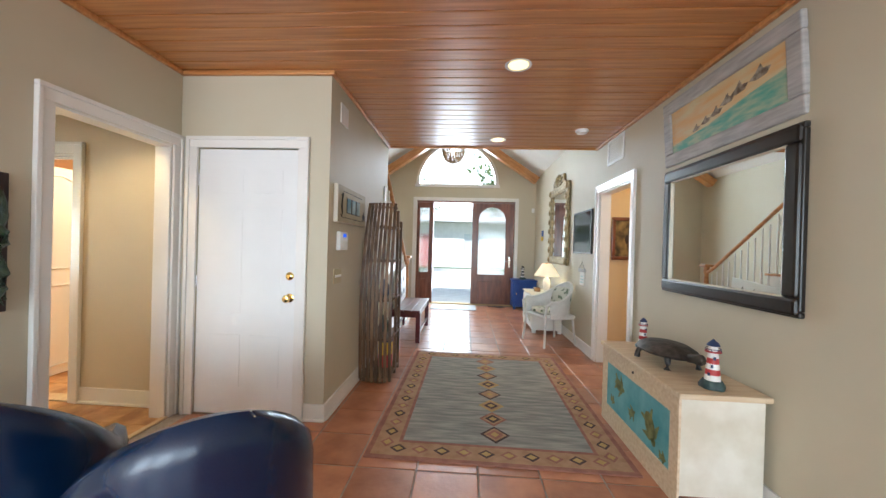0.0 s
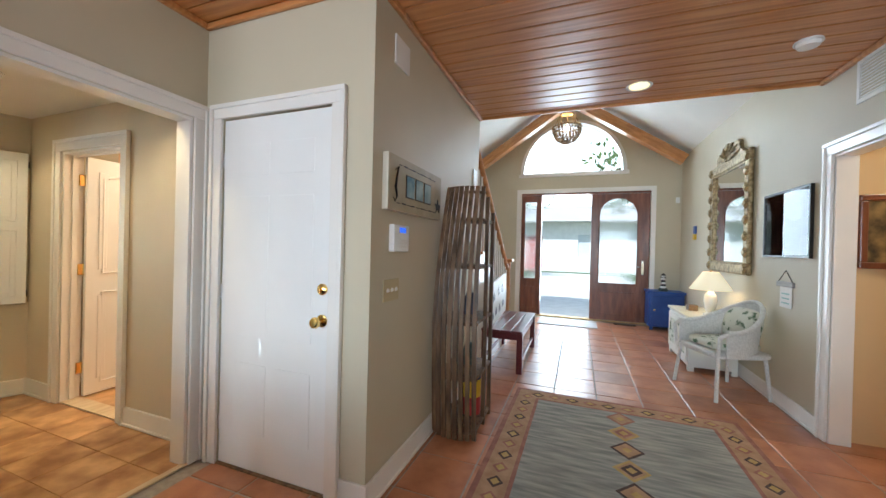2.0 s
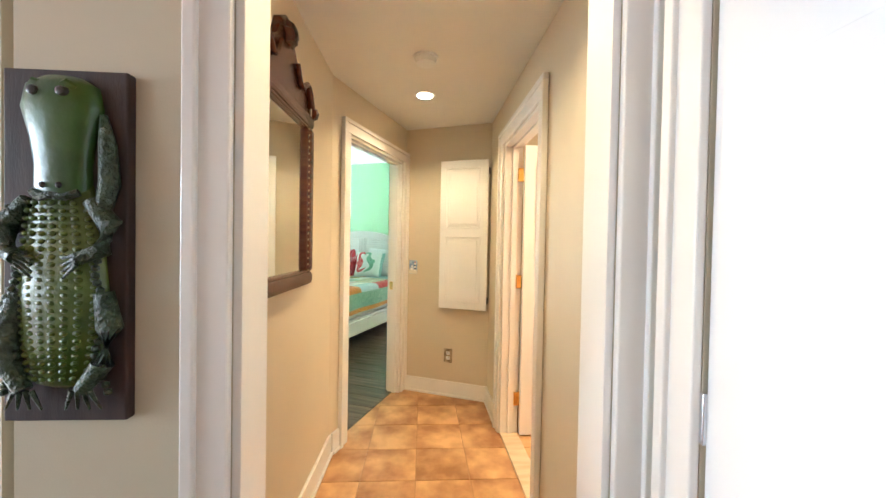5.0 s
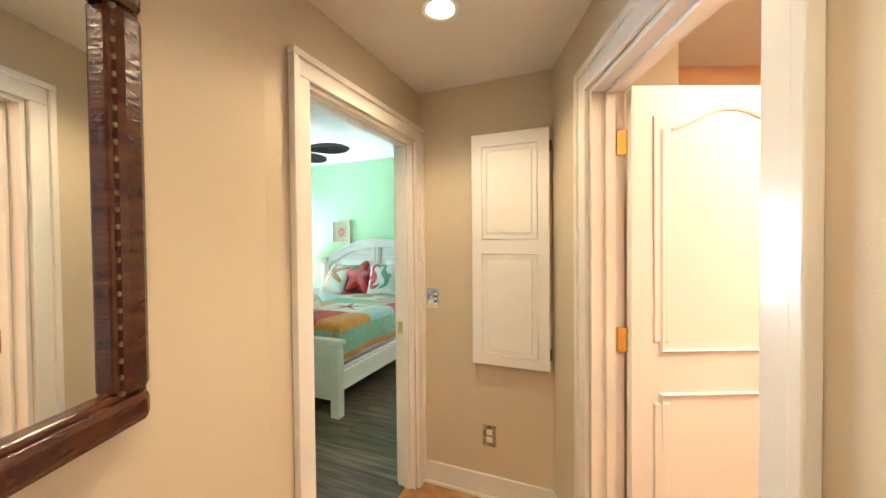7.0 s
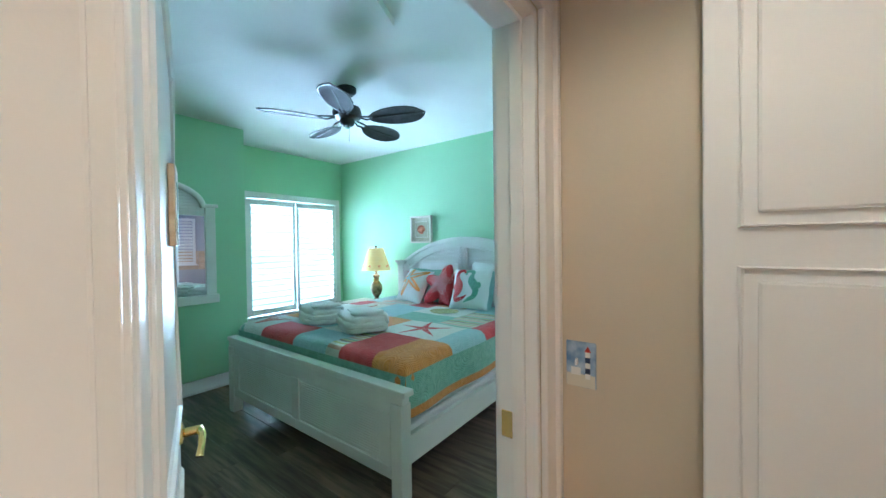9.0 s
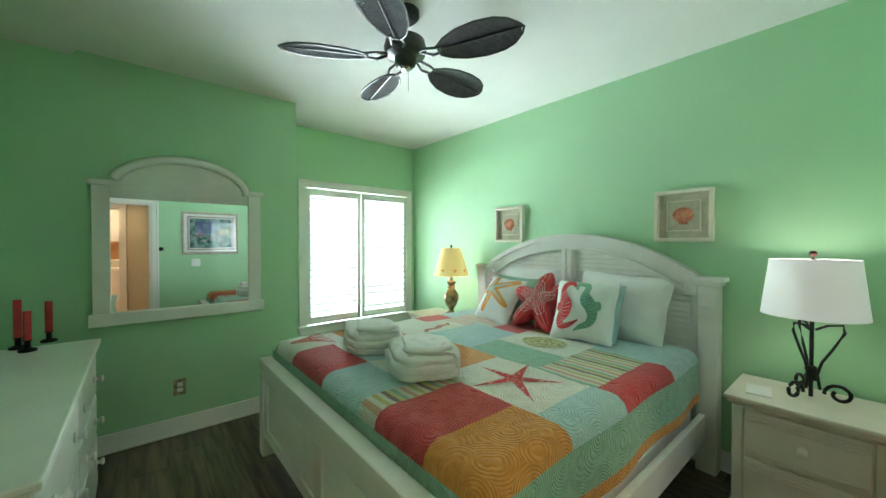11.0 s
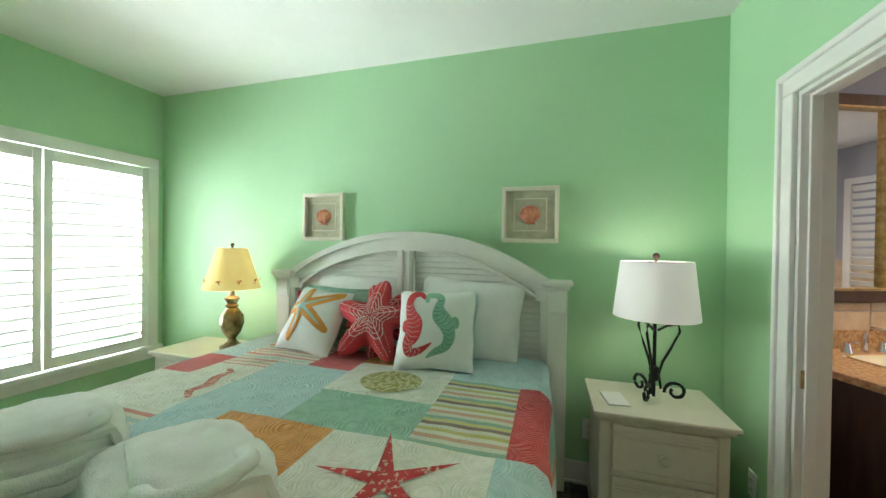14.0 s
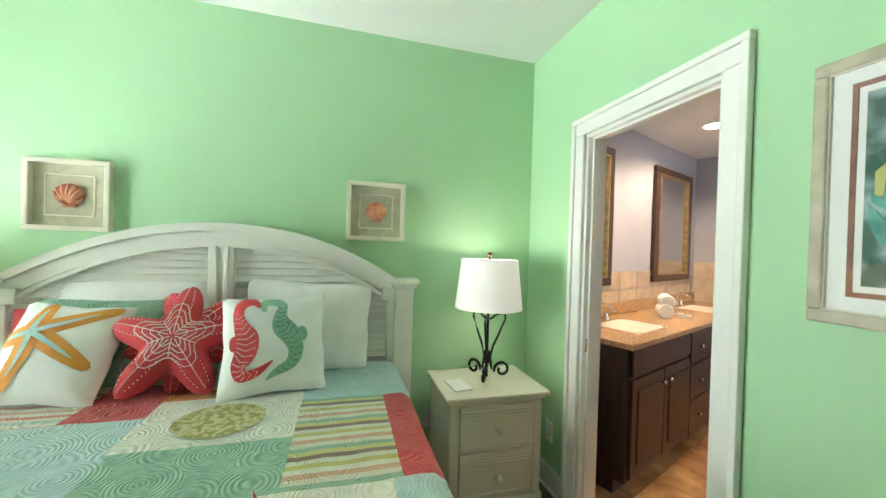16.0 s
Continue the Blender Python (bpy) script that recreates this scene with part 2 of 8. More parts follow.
Q_STRIPE = quilted("quilt_stripe", (0.5, 0.5, 0.3), (0.5, 0.5, 0.3), 9, [(0.60, 0.62, 0.50), (0.20, 0.14, 0.11), (0.54, 0.52, 0.20), (0.25, 0.42, 0.30),
                   (0.60, 0.62, 0.50), (0.56, 0.34, 0.22), (0.66, 0.66, 0.54), (0.48, 0.45, 0.14)])
Q_BLUSH = quilted("quilt_blush_stripe", (0.6, 0.5, 0.4), (0.6, 0.5, 0.4), 8, [(0.66, 0.66, 0.56), (0.55, 0.30, 0.22), (0.66, 0.66, 0.56), (0.42, 0.55, 0.50),
                  (0.66, 0.64, 0.52), (0.60, 0.22, 0.18), (0.68, 0.68, 0.58), (0.58, 0.42, 0.30)])
SHADEWHITE = material("white_shade", (0.80, 0.78, 0.74), None, 20, 0.9, emit=(1.0, 0.93, 0.82), strength=0.28)
SHADEYELLOW = material("yellow_shade", (0.80, 0.62, 0.22), (0.84, 0.68, 0.30), 9, 0.9, emit=(1.0, 0.70, 0.22), strength=0.45)
AMBERGLOW = material("amber_lamp_lens", (0.9, 0.85, 0.7), None, 5, 0.5, emit=(1.0, 0.74, 0.30), strength=1.5)
GLOW = material("lamp_lens", (0.9, 0.9, 0.9), None, 5, 0.5, emit=(1.0, 0.80, 0.52), strength=9.0)
URN = material("antique_bronze_urn", (0.12, 0.085, 0.035), (0.38, 0.29, 0.14), 16, 0.32, 0.75, bump=0.2, bump_scale=40)
CERAMIC = material("white_ceramic", (0.82, 0.82, 0.80), None, 5, 0.15, coat=0.3)
WICKER = material("white_wicker", (0.66, 0.66, 0.63), (0.80, 0.80, 0.77), 60, 0.6, bump=0.8, bump_scale=110)
FLORAL = material("palm_print_cotton", (0.10, 0.16, 0.09), (0.66, 0.67, 0.58), 16, 0.9, bump=0.2, low=0.37, high=0.47)
ESPRESSO = material("espresso_cabinet", (0.032, 0.014, 0.009), (0.062, 0.028, 0.017), 4, 0.32, bump=0.05, stretch=(8, 8, 1))
GRANITE = material("honey_granite", (0.36, 0.20, 0.085), (0.58, 0.38, 0.20), 60, 0.14, bump=0.02, detail=8)
BATHTILE = material("beige_wall_tile", (0.50, 0.38, 0.25), (0.62, 0.49, 0.35), 9, 0.35, bump=0.06, vary=0.08)
TORTOISE = material("shell_bead", (0.12, 0.06, 0.018), (0.50, 0.34, 0.16), 20, 0.3, bump=0.3)
GARDEN = material("garden_watercolour", (0.02, 0.09, 0.06), (0.30, 0.42, 0.40), 15, 0.6, detail=8, low=0.40, high=0.62)
PINKBED = material("flowers_watercolour", (0.05, 0.12, 0.05), (0.55, 0.12, 0.13), 26, 0.6, detail=6, low=0.45, high=0.6)
PRINTBLUE = material("sea_print", (0.05, 0.16, 0.22), (0.36, 0.48, 0.50), 8, 0.6, detail=6)
RATTAN = material("dark_rattan", (0.010, 0.009, 0.009), (0.045, 0.040, 0.038), 40, 0.55, bump=0.9, bump_scale=120)
RUGFIELD = material("blue_grey_wool", (0.21, 0.215, 0.195), (0.40, 0.385, 0.335), 3.2, 0.95, bump=0.5, bump_scale=300, stretch=(1.2, 9, 1), detail=8)
RUGSAND = material("sand_wool", (0.36, 0.21, 0.115), (0.46, 0.29, 0.165), 14, 0.95, bump=0.5, bump_scale=300)
RUGROSE = material("rose_wool", (0.27, 0.115, 0.085), (0.36, 0.17, 0.12), 14, 0.95, bump=0.5, bump_scale=300)
RUGDARK = material("umber_wool", (0.055, 0.035, 0.03), (0.10, 0.06, 0.05), 14, 0.95, bump=0.5, bump_scale=300)
RUGOCHRE = material("ochre_wool", (0.44, 0.29, 0.09), (0.52, 0.36, 0.14), 14, 0.95, bump=0.5, bump_scale=300)
LAWN = material("lawn", (0.05, 0.09, 0.02), (0.10, 0.15, 0.04), 3, 0.9, bump=0.5, bump_scale=40)
PAVING = material("pale_paving", (0.62, 0.60, 0.55), (0.72, 0.70, 0.65), 4, 0.85, bump=0.2, bump_scale=40)
STUCCO = material("white_stucco", (0.80, 0.79, 0.76), (0.86, 0.85, 0.82), 3, 0.85, bump=0.2, bump_scale=60)
LEAF = material("leaf", (0.09, 0.14, 0.03), (0.14, 0.20, 0.06), 6, 0.6, vary=0.2)
BARK = material("bark", (0.09, 0.065, 0.045), (0.17, 0.13, 0.09), 9, 0.9, bump=0.6, bump_scale=20, stretch=(4, 4, 1))
ROOFING = material("grey_shingle", (0.42, 0.41, 0.39), (0.52, 0.51, 0.49), 14, 0.9, bump=0.3)
CLEAR = glass("clear_glass")
RAIN = glass("rain_glass", (0.9, 0.95, 0.95), 0.05, 0.9)
SCREEN = material("dark_screen", (0.006, 0.006, 0.008), None, 5, 0.08)
LCD = material("display", (0.02, 0.05, 0.20), None, 5, 0.2, emit=(0.05, 0.16, 0.9), strength=0.8)

# ---- building tools ----


def part(name, bm, mat, parent, label="", smooth=False, m=None):
    """Links a bmesh as one mesh object under a thing or a part."""
    data = bpy.data.meshes.new(name)
    bmesh.ops.recalc_face_normals(bm, faces=bm.faces)
    if smooth:
        for f in bm.faces:
            f.smooth = True
    bm.to_mesh(data)
    bm.free()
    for x in (mat if isinstance(mat, (list, tuple)) else [mat]):
        data.materials.append(x)
    ob = new(name, data)
    if smooth:
        data.set_sharp_from_angle(angle=radians(50))
    ob.parent = parent
    if m is not None:
        ob.matrix_basis = m
    return tagged(ob, label) if label else ob


def thing(name, label, category, m=AF, group="", kind=""):
    ob = new(name)
    ob.empty_display_size = 0.1
    ob.matrix_basis = m
    return tagged(ob, label, category, group, kind)


def solid(name, bm, mat, m=AF, label="", category="", group="", kind="structure", smooth=False):
    ob = part(name, bm, mat, None, smooth=smooth, m=m)
    return tagged(ob, label, category, group, kind)


def box(x0, x1, y0, y1, z0, z1, bevel=0.0, bm=None, segments=2):
    bm = bm or bmesh.new()
    c = bmesh.ops.create_cube(bm, size=1.0, matrix=Matrix.LocRotScale(((x0 + x1) / 2, (y0 + y1) / 2, (z0 + z1) / 2), None, (abs(x1 - x0), abs(y1 - y0), abs(z1 - z0))))
    if bevel:
        edges = list({e for v in c["verts"] for e in v.link_edges})
        bmesh.ops.bevel(bm, geom=edges, offset=bevel, segments=segments, affect="EDGES", profile=0.5)
    return bm


def lathe(profile, steps=24, bm=None, m=AF, flute=0.0, lobes=0):
    """Turns a profile of (radius, height) round the z axis."""
    bm = bm or bmesh.new()
    rings = []
    for r, z in profile:
        ring = []
        for k in range(steps):
            a = 2 * math.pi * k / steps
            q = r * (1 + flute * math.cos(lobes * a)) if lobes else r
            ring.append(bm.verts.new(m @ Vector((q * math.cos(a), q * math.sin(a), z))))
        rings.append(ring)
    for a, b in zip(rings, rings[1:]):
        for k in range(steps):
            bm.faces.new((a[k], a[(k + 1) % steps], b[(k + 1) % steps], b[k]))
    if profile[0][0] > 1e-5:
        bm.faces.new(rings[0])
    if profile[-1][0] > 1e-5:
        bm.faces.new(rings[-1])
    bmesh.ops.remove_doubles(bm, verts=bm.verts, dist=1e-6)
    return bm


def tube(points, radius, bm=None, sides=8, closed=False, flat=1.0):
    """A round bar along points; radius a number or one for each point."""
    bm = bm or bmesh.new()
    pts = [Vector(p) for p in points]
    count, rings = len(pts), []
    for k, p in enumerate(pts):
        ahead = (pts[(k + 1) % count] - pts[k - 1]) if closed or 0 < k < count - 1 else (pts[1] - pts[0] if k == 0 else pts[-1] - pts[-2])
        ahead.normalize()
        side = ahead.cross(Vector((0, 0, 1)) if abs(ahead.z) < 0.95 else Vector((1, 0, 0))).normalized()
        up = side.cross(ahead)
        r = radius[k] if isinstance(radius, (list, tuple)) else radius
        rings.append([bm.verts.new(p + r * (math.cos(t) * side + flat * math.sin(t) * up)) for t in (2 * math.pi * j / sides for j in range(sides))])
    pairs = list(zip(rings, rings[1:])) + ([(rings[-1], rings[0])] if closed else [])
    for a, b in pairs:
        for j in range(sides):
            bm.faces.new((a[j], a[(j + 1) % sides], b[(j + 1) % sides], b[j]))
    if not closed:
        bm.faces.new(rings[0])
        bm.faces.new(rings[-1])
    return bm


def plate(outline, depth, m=AF, bm=None, bevel=0.0):
    """A flat outline of (x, z) in the xz plane, made `depth` thick towards -y."""
    bm = bm or bmesh.new()
    front = [bm.verts.new(m @ Vector((x, -depth, z))) for x, z in outline]
    back = [bm.verts.new(m @ Vector((x, 0, z))) for x, z in outline]
    f = bm.faces.new(front)
    bm.faces.new(back[::-1])
    n = len(outline)
    for k in range(n):
        bm.faces.new((front[k], back[k], back[(k + 1) % n], front[(k + 1) % n]))
    if bevel:
        bmesh.ops.bevel(bm, geom=list(f.edges), offset=bevel, segments=1, affect="EDGES")
    bmesh.ops.triangulate(bm, faces=[q for q in bm.faces if len(q.verts) > 4])
    return bm


def clipped(bm, planes):
    """Cuts away what lies beyond each plane (point, outward normal)."""
    for co, no in planes:
        cut = bmesh.ops.bisect_plane(bm, geom=bm.verts[:] + bm.edges[:] + bm.faces[:], plane_co=co, plane_no=no, clear_outer=True)
        rim = [e for e in cut["geom_cut"] if isinstance(e, bmesh.types.BMEdge)]
        if rim:
            bmesh.ops.holes_fill(bm, edges=rim)
    return bm


def sheet(name, fn, nu, nv, mat, parent, label="", thick=0.0, m=None):
    """A smooth surface from fn(a, b), a and b from 0 to 1."""
    bm = bmesh.new()
    grid = [[bm.verts.new(fn(i / nu, j / nv)) for j in range(nv + 1)] for i in range(nu + 1)]
    for i in range(nu):
        for j in range(nv):
            bm.faces.new((grid[i][j], grid[i + 1][j], grid[i + 1][j + 1], grid[i][j + 1]))
    if thick:
        bmesh.ops.recalc_face_normals(bm, faces=bm.faces)
        bmesh.ops.solidify(bm, geom=bm.faces[:], thickness=thick)
    return part(name, bm, mat, parent, label, True, m)


def soft_box(w, d, h, power=4.0, bm=None, m=AF, seed=0, rough=0.0, steps=14):
    """A rounded, slightly uneven block, its base at z = 0."""
    bm = bm or bmesh.new()
    made = bmesh.ops.create_cube(bm, size=2.0)
    bmesh.ops.subdivide_edges(bm, edges=list({e for v in made["verts"] for e in v.link_edges}), cuts=steps, use_grid_fill=True)
    for v in bm.verts:
        if v.tag:
            continue
        p = v.co
        k = (abs(p.x) ** power + abs(p.y) ** power + abs(p.z) ** power) ** (-1 / power)
        q = Vector((p.x * k * w / 2, p.y * k * d / 2, p.z * k * h / 2 + h / 2))
        if rough:
            q += rough * noise.noise_vector(q * 9 + Vector((seed, seed * 2, 0))) + 0.4 * rough * noise.noise_vector(q * 28)
        v.co = m @ q
        v.tag = True
    return bm


def rect_wall(axis, c0, c1, a0, a1, z0, z1, holes=()):
    """A wall along an axis with openings (from, to, bottom, top) cut through it."""
    bm = bmesh.new()
    cuts = sorted({a0, a1, *(h[0] for h in holes), *(h[1] for h in holes)})
    levels = sorted({z0, z1, *(max(z0, h[2]) for h in holes), *(h[3] for h in holes)})
    for p, q in zip(cuts, cuts[1:]):
        run = None
        for lo, hi in [*zip(levels, levels[1:]), (z1, z1)]:
            full = hi > lo and not any(h[0] - 1e-6 <= p and q <= h[1] + 1e-6 and h[2] - 1e-6 <= lo and hi <= h[3] + 1e-6 for h in holes)
            if full and run is None:
                run = lo
            if not full and run is not None:
                box(p, q, c0, c1, run, lo, bm=bm) if axis == "x" else box(c0, c1, p, q, run, lo, bm=bm)
                run = None
    return bm


def casing(parent, axis, face, out, a0, a1, top, width=0.085, name="casing", mat=None, depth=0.02, bottom=0.0, sill=False):
    """Moulded trim round an opening: face is the wall's plane, out the side that it stands proud to."""
    mat = mat or TRIM

    def strip(lo, hi, z0, z1, d0, d1):
        y0, y1 = sorted((face + out * d0, face + out * d1))
        return box(lo, hi, y0, y1, z0, z1, 0.004) if axis == "x" else box(y0, y1, lo, hi, z0, z1, 0.004)
    for lo, hi, z0, z1 in ((a0 - width, a0, bottom, top), (a1, a1 + width, bottom, top), (a0 - width, a1 + width, top, top + width)):
        part(name, strip(lo, hi, z0, z1, 0.001, depth), mat, parent)
    back = 0.022
    for lo, hi, z0, z1 in ((a0 - width - 0.004, a0 - width + back, bottom, top + width - back), (a1 + width - back, a1 + width + 0.004, bottom, top + width - back),
                           (a0 - width - 0.004, a1 + width + 0.004, top + width - back, top + width + 0.004)):
        part("back_band", strip(lo, hi, z0, z1, 0.002, depth + 0.012), mat, parent)


def jamb(parent, axis, c0, c1, a0, a1, top, mat=None, thick=0.018, stop=None):
    """Lines an opening; c0 to c1 is the wall's depth."""
    mat = mat or TRIM
    for lo, hi, z0, z1 in ((a0, a0 + thick, 0, top - thick), (a1 - thick, a1, 0, top - thick), (a0, a1, top - thick, top)):
        part("jamb", box(lo, hi, c0, c1, z0, z1, 0.002) if axis == "x" else box(c0, c1, lo, hi, z0, z1, 0.002), mat, parent)
    if stop is not None:
        for lo, hi, z0, z1 in ((a0 + thick, a0 + thick + 0.012, 0, top - thick), (a1 - thick - 0.012, a1 - thick, 0, top - thick), (a0 + thick + 0.012, a1 - thick - 0.012, top - thick - 0.012, top - thick)):
            part("door_stop", box(lo, hi, stop, stop + 0.035, z0, z1, 0.002) if axis == "x" else box(stop, stop + 0.035, lo, hi, z0, z1, 0.002), mat, parent)


def baseboard(axis, face, out, a0, a1, m=AF, height=0.13, mat=None):
    y0, y1 = sorted((face, face + out * 0.016))
    e0, e1 = sorted((face + out * 0.016, face + out * 0.028))
    bm = box(a0, a1, y0, y1, 0.002, height, 0.004) if axis == "x" else box(y0, y1, a0, a1, 0.002, height, 0.004)
    box(a0, a1, e0, e1, 0.002, 0.022, 0.005, bm) if axis == "x" else box(e0, e1, a0, a1, 0.002, 0.022, 0.005, bm)
    return solid("baseboard", bm, mat or TRIM, m, "white painted wooden baseboard along the wall", "baseboard")


def panel_frame(w, h, bar, depth, parent, mat, name="frame_bar", bevel=0.006, label=""):
    """Four mitred-looking bars round a picture or mirror, in the xz plane, back at y = 0, front towards -y."""
    for x0, x1, z0, z1 in ((-w / 2, w / 2, h / 2 - bar, h / 2), (-w / 2, w / 2, -h / 2, -h / 2 + bar), (-w / 2, -w / 2 + bar, -h / 2 + bar, h / 2 - bar), (w / 2 - bar, w / 2, -h / 2 + bar, h / 2 - bar)):
        part(name, box(x0, x1, -depth, 0, z0, z1, bevel), mat, parent, label)


# ---- structure: the foyer ----
XL, YC, XS, XR, ZC, YF, YE, YN = -2.084, 3.133, -0.914, 1.725, 2.621, 8.988, 5.10, 3.20
UE, VS, VN, ZH, ZB, UH, VW, VM = 5.165, -0.640, -0.530, 2.31, 2.663, 7.736, 3.60, 3.00

solid("wall_left", rect_wall("y", XL - 0.116, XL, 1.86, 3.25, 0, 2.66, [(2.27, 3.05, 0, 2.04)]), GREIGE, label="greige painted wall with a wide cased opening", category="wall")
solid("wall_closet", rect_wall("x", YC, YC + 0.117, XL, XS, 0, 2.66, [(-1.94, -1.15, 0, 2.04)]), GREIGE, label="greige painted wall round a white door", category="wall")
solid("wall_stair_side", rect_wall("y", XS - 0.12, XS, YC + 0.117, YE, 0, 2.66), GREIGE, label="greige painted wall beside the stairs", category="wall")
solid("wall_stair_outer", rect_wall("y", -2.15, -2.03, 3.36, YF, 0, 4.5), GREIGE, label="greige painted stairwell wall", category="wall")
solid("wall_right", rect_wall("y", XR, XR + 0.12, 1.86, YF, 0, 4.5, [(4.115, 4.95, 0, 2.04)]), GREIGE, label="greige painted wall with a cased doorway", category="wall")
solid("wall_living_front", rect_wall("x", 1.86, 1.98, XR + 0.12, 4.6, 0, 2.75), GREIGE, label="greige painted wall facing the windows", category="wall")
bm = bmesh.new()
span = [-2.15, -1.06] + [-1.02 + 1.80 * k / 28 for k in range(29)] + [1.25, 1.845]
for p, q in zip(span, span[1:]):
    mid = (p + q) / 2
    low = 2.44 if -1.06 < mid < 1.25 else 0.0
    if -1.02 < mid < 0.78:
        rise = 2.83 + math.sqrt(max(0.0, 0.90 ** 2 - (mid + 0.12) ** 2)) * 1.04
        box(p, q, YF, YF + 0.16, low, 2.83, bm=bm)
        box(p, q, YF, YF + 0.16, rise, 4.7, bm=bm)
    else:
        box(p, q, YF, YF + 0.16, low, 4.7, bm=bm)
solid("wall_front", bm, GREIGE, label="greige painted gable wall with door and fan window", category="wall")
# vaulted ceiling over the entrance
for name, x_out in (("ceiling_vault_east", 1.86), ("ceiling_vault_west", -2.16)):
    bm = bmesh.new()
    top, eave = 4.25, 4.25 - 0.67 * abs(x_out + 0.15)
    ring = [(-0.15, top), (x_out, eave), (x_out, eave + 0.14), (-0.15, top + 0.14)]
    a, b = ([bm.verts.new((x, y, z)) for x, z in ring] for y in (YE - 0.12, YF + 0.16))
    bm.faces.new(a), bm.faces.new(b)
    for k in range(4):
        bm.faces.new((a[k], a[k - 1], b[k - 1], b[k]))
    solid(name, bm, PLASTER, label="white sloping plaster ceiling of the entrance vault", category="ceiling")
solid("wall_over_ceiling_edge", rect_wall("x", YE - 0.12, YE - 0.004, -2.03, XR, ZC + 0.05, 4.3), GREIGE, label="greige gable wall above the wooden ceiling", category="wall")
# board ceiling, one mesh with its grooves
bm = bmesh.new()
y = 1.70
while y < YE - 0.01:
    w = min(0.128, YE - y)
    box(XL, XR, y + 0.0025, y + w - 0.0025, ZC, ZC + 0.02, 0.008, bm, 2)
    y += 0.128
box(XL, XR, 1.70, YE, ZC + 0.02, ZC + 0.04, bm=bm)
solid("ceiling_boards", bm, CEDAR, label="varnished fir board ceiling with dark grooves", category="ceiling")
for name, bm in (("trim_ceiling_right", box(XR - 0.03, XR, 1.70, YE, ZC - 0.035, ZC - 0.001, 0.008)), ("trim_ceiling_closet", box(XL, XS + 0.03, YC - 0.03, YC, ZC - 0.035, ZC - 0.001, 0.008)),
                 ("trim_ceiling_left", box(XL, XL + 0.03, 1.70, YC - 0.03, ZC - 0.035, ZC - 0.001, 0.008)), ("trim_ceiling_stair", box(XS, XS + 0.03, YC, YE, ZC - 0.035, ZC - 0.001, 0.008)),
                 ("trim_ceiling_edge", box(XS, XR, YE, YE + 0.02, ZC - 0.02, ZC + 0.12, 0.004))):
    solid(name, bm, CEDAR, label="varnished fir trim along the board ceiling", category="trim")

# living room round the start of the walk
holes = [(wx - 0.95, wx + 0.95, 0.3, 2.4) for wx in (-3.1, -0.6, 1.9)]
solid("wall_living_back", rect_wall("x", -5.1, -4.95, -5.2, 4.6, 0, 2.75, holes), GREIGE, label="greige wall with three tall windows", category="wall")
solid("wall_living_east", rect_wall("y", 4.48, 4.6, -4.95, 1.86, 0, 2.75), GREIGE, label="greige painted wall", category="wall")
solid("wall_living_west", rect_wall("y", 2.62, 2.74, -0.925, 6.5, 0, 2.75), GREIGE, BF, "greige painted wall with a wall-mounted screen", "wall")
solid("ceiling_living", box(-5.4, 4.6, -5.1, 1.70, ZC + 0.0, ZC + 0.1), PLASTER, label="white plaster ceiling", category="ceiling")

# ---- structure: hall, laundry ----
solid("wall_hall_north", rect_wall("x", YN, YN + 0.12, -4.65, XL - 0.116, 0, 2.5, [(-3.80, -3.03, 0, 2.00)]), HALLPAINT, label="warm beige hall wall with a cased doorway", category="wall")
solid("wall_hall_end", rect_wall("y", UE, UE + 0.12, -1.95, VS, 0, 2.5), HALLPAINT, BF, "warm beige end wall of the hall", "wall")
solid("wall_hall_mirror", rect_wall("x", 2.0, 2.09, -3.60, XL - 0.116, 0, 2.5), HALLPAINT, label="warm beige hall wall behind the gilded mirror", category="wall")
solid("wall_hall_south", rect_wall("x", VS, -0.586, 4.05, UE + 0.12, 0, 2.5, [(4.25, 5.08, 0, 2.01)]), HALLPAINT, BF, "warm beige hall wall with a cased bedroom doorway", "wall")
N_U, N_V = BF.to_3x3() @ Vector((1, 0, 0)), BF.to_3x3() @ Vector((0, 1, 0))


def at(u, v, z=0.0):
    return BF @ Vector((u, v, z))


HALL = [(at(2.68, 0), -N_U), (at(UE + 0.03, 0), N_U), (at(0, -0.60), N_V)]
solid("ceiling_hall", clipped(box(-5.2, XL - 0.05, 1.2, YN + 0.05, ZH, ZH + 0.1), HALL), PLASTER, label="smooth cream plaster hall ceiling", category="ceiling")
solid("ceiling_laundry", box(-4.55, -2.1, YN + 0.06, 5.5, 2.42, 2.5), PLASTER, label="white laundry ceiling", category="ceiling")
solid("wall_laundry_west", rect_wall("y", -4.65, -4.53, YN + 0.12, 5.5, 0, 2.5), PEACH, label="peach painted laundry wall", category="wall")
solid("wall_laundry_north", rect_wall("x", 5.38, 5.5, -4.53, -2.15, 0, 2.5), PEACH, label="peach painted laundry wall", category="wall")
solid("wall_laundry_east", rect_wall("y", -2.27, -2.152, YN + 0.12, 5.38, 0, 2.5), PEACH, label="peach painted laundry wall", category="wall")
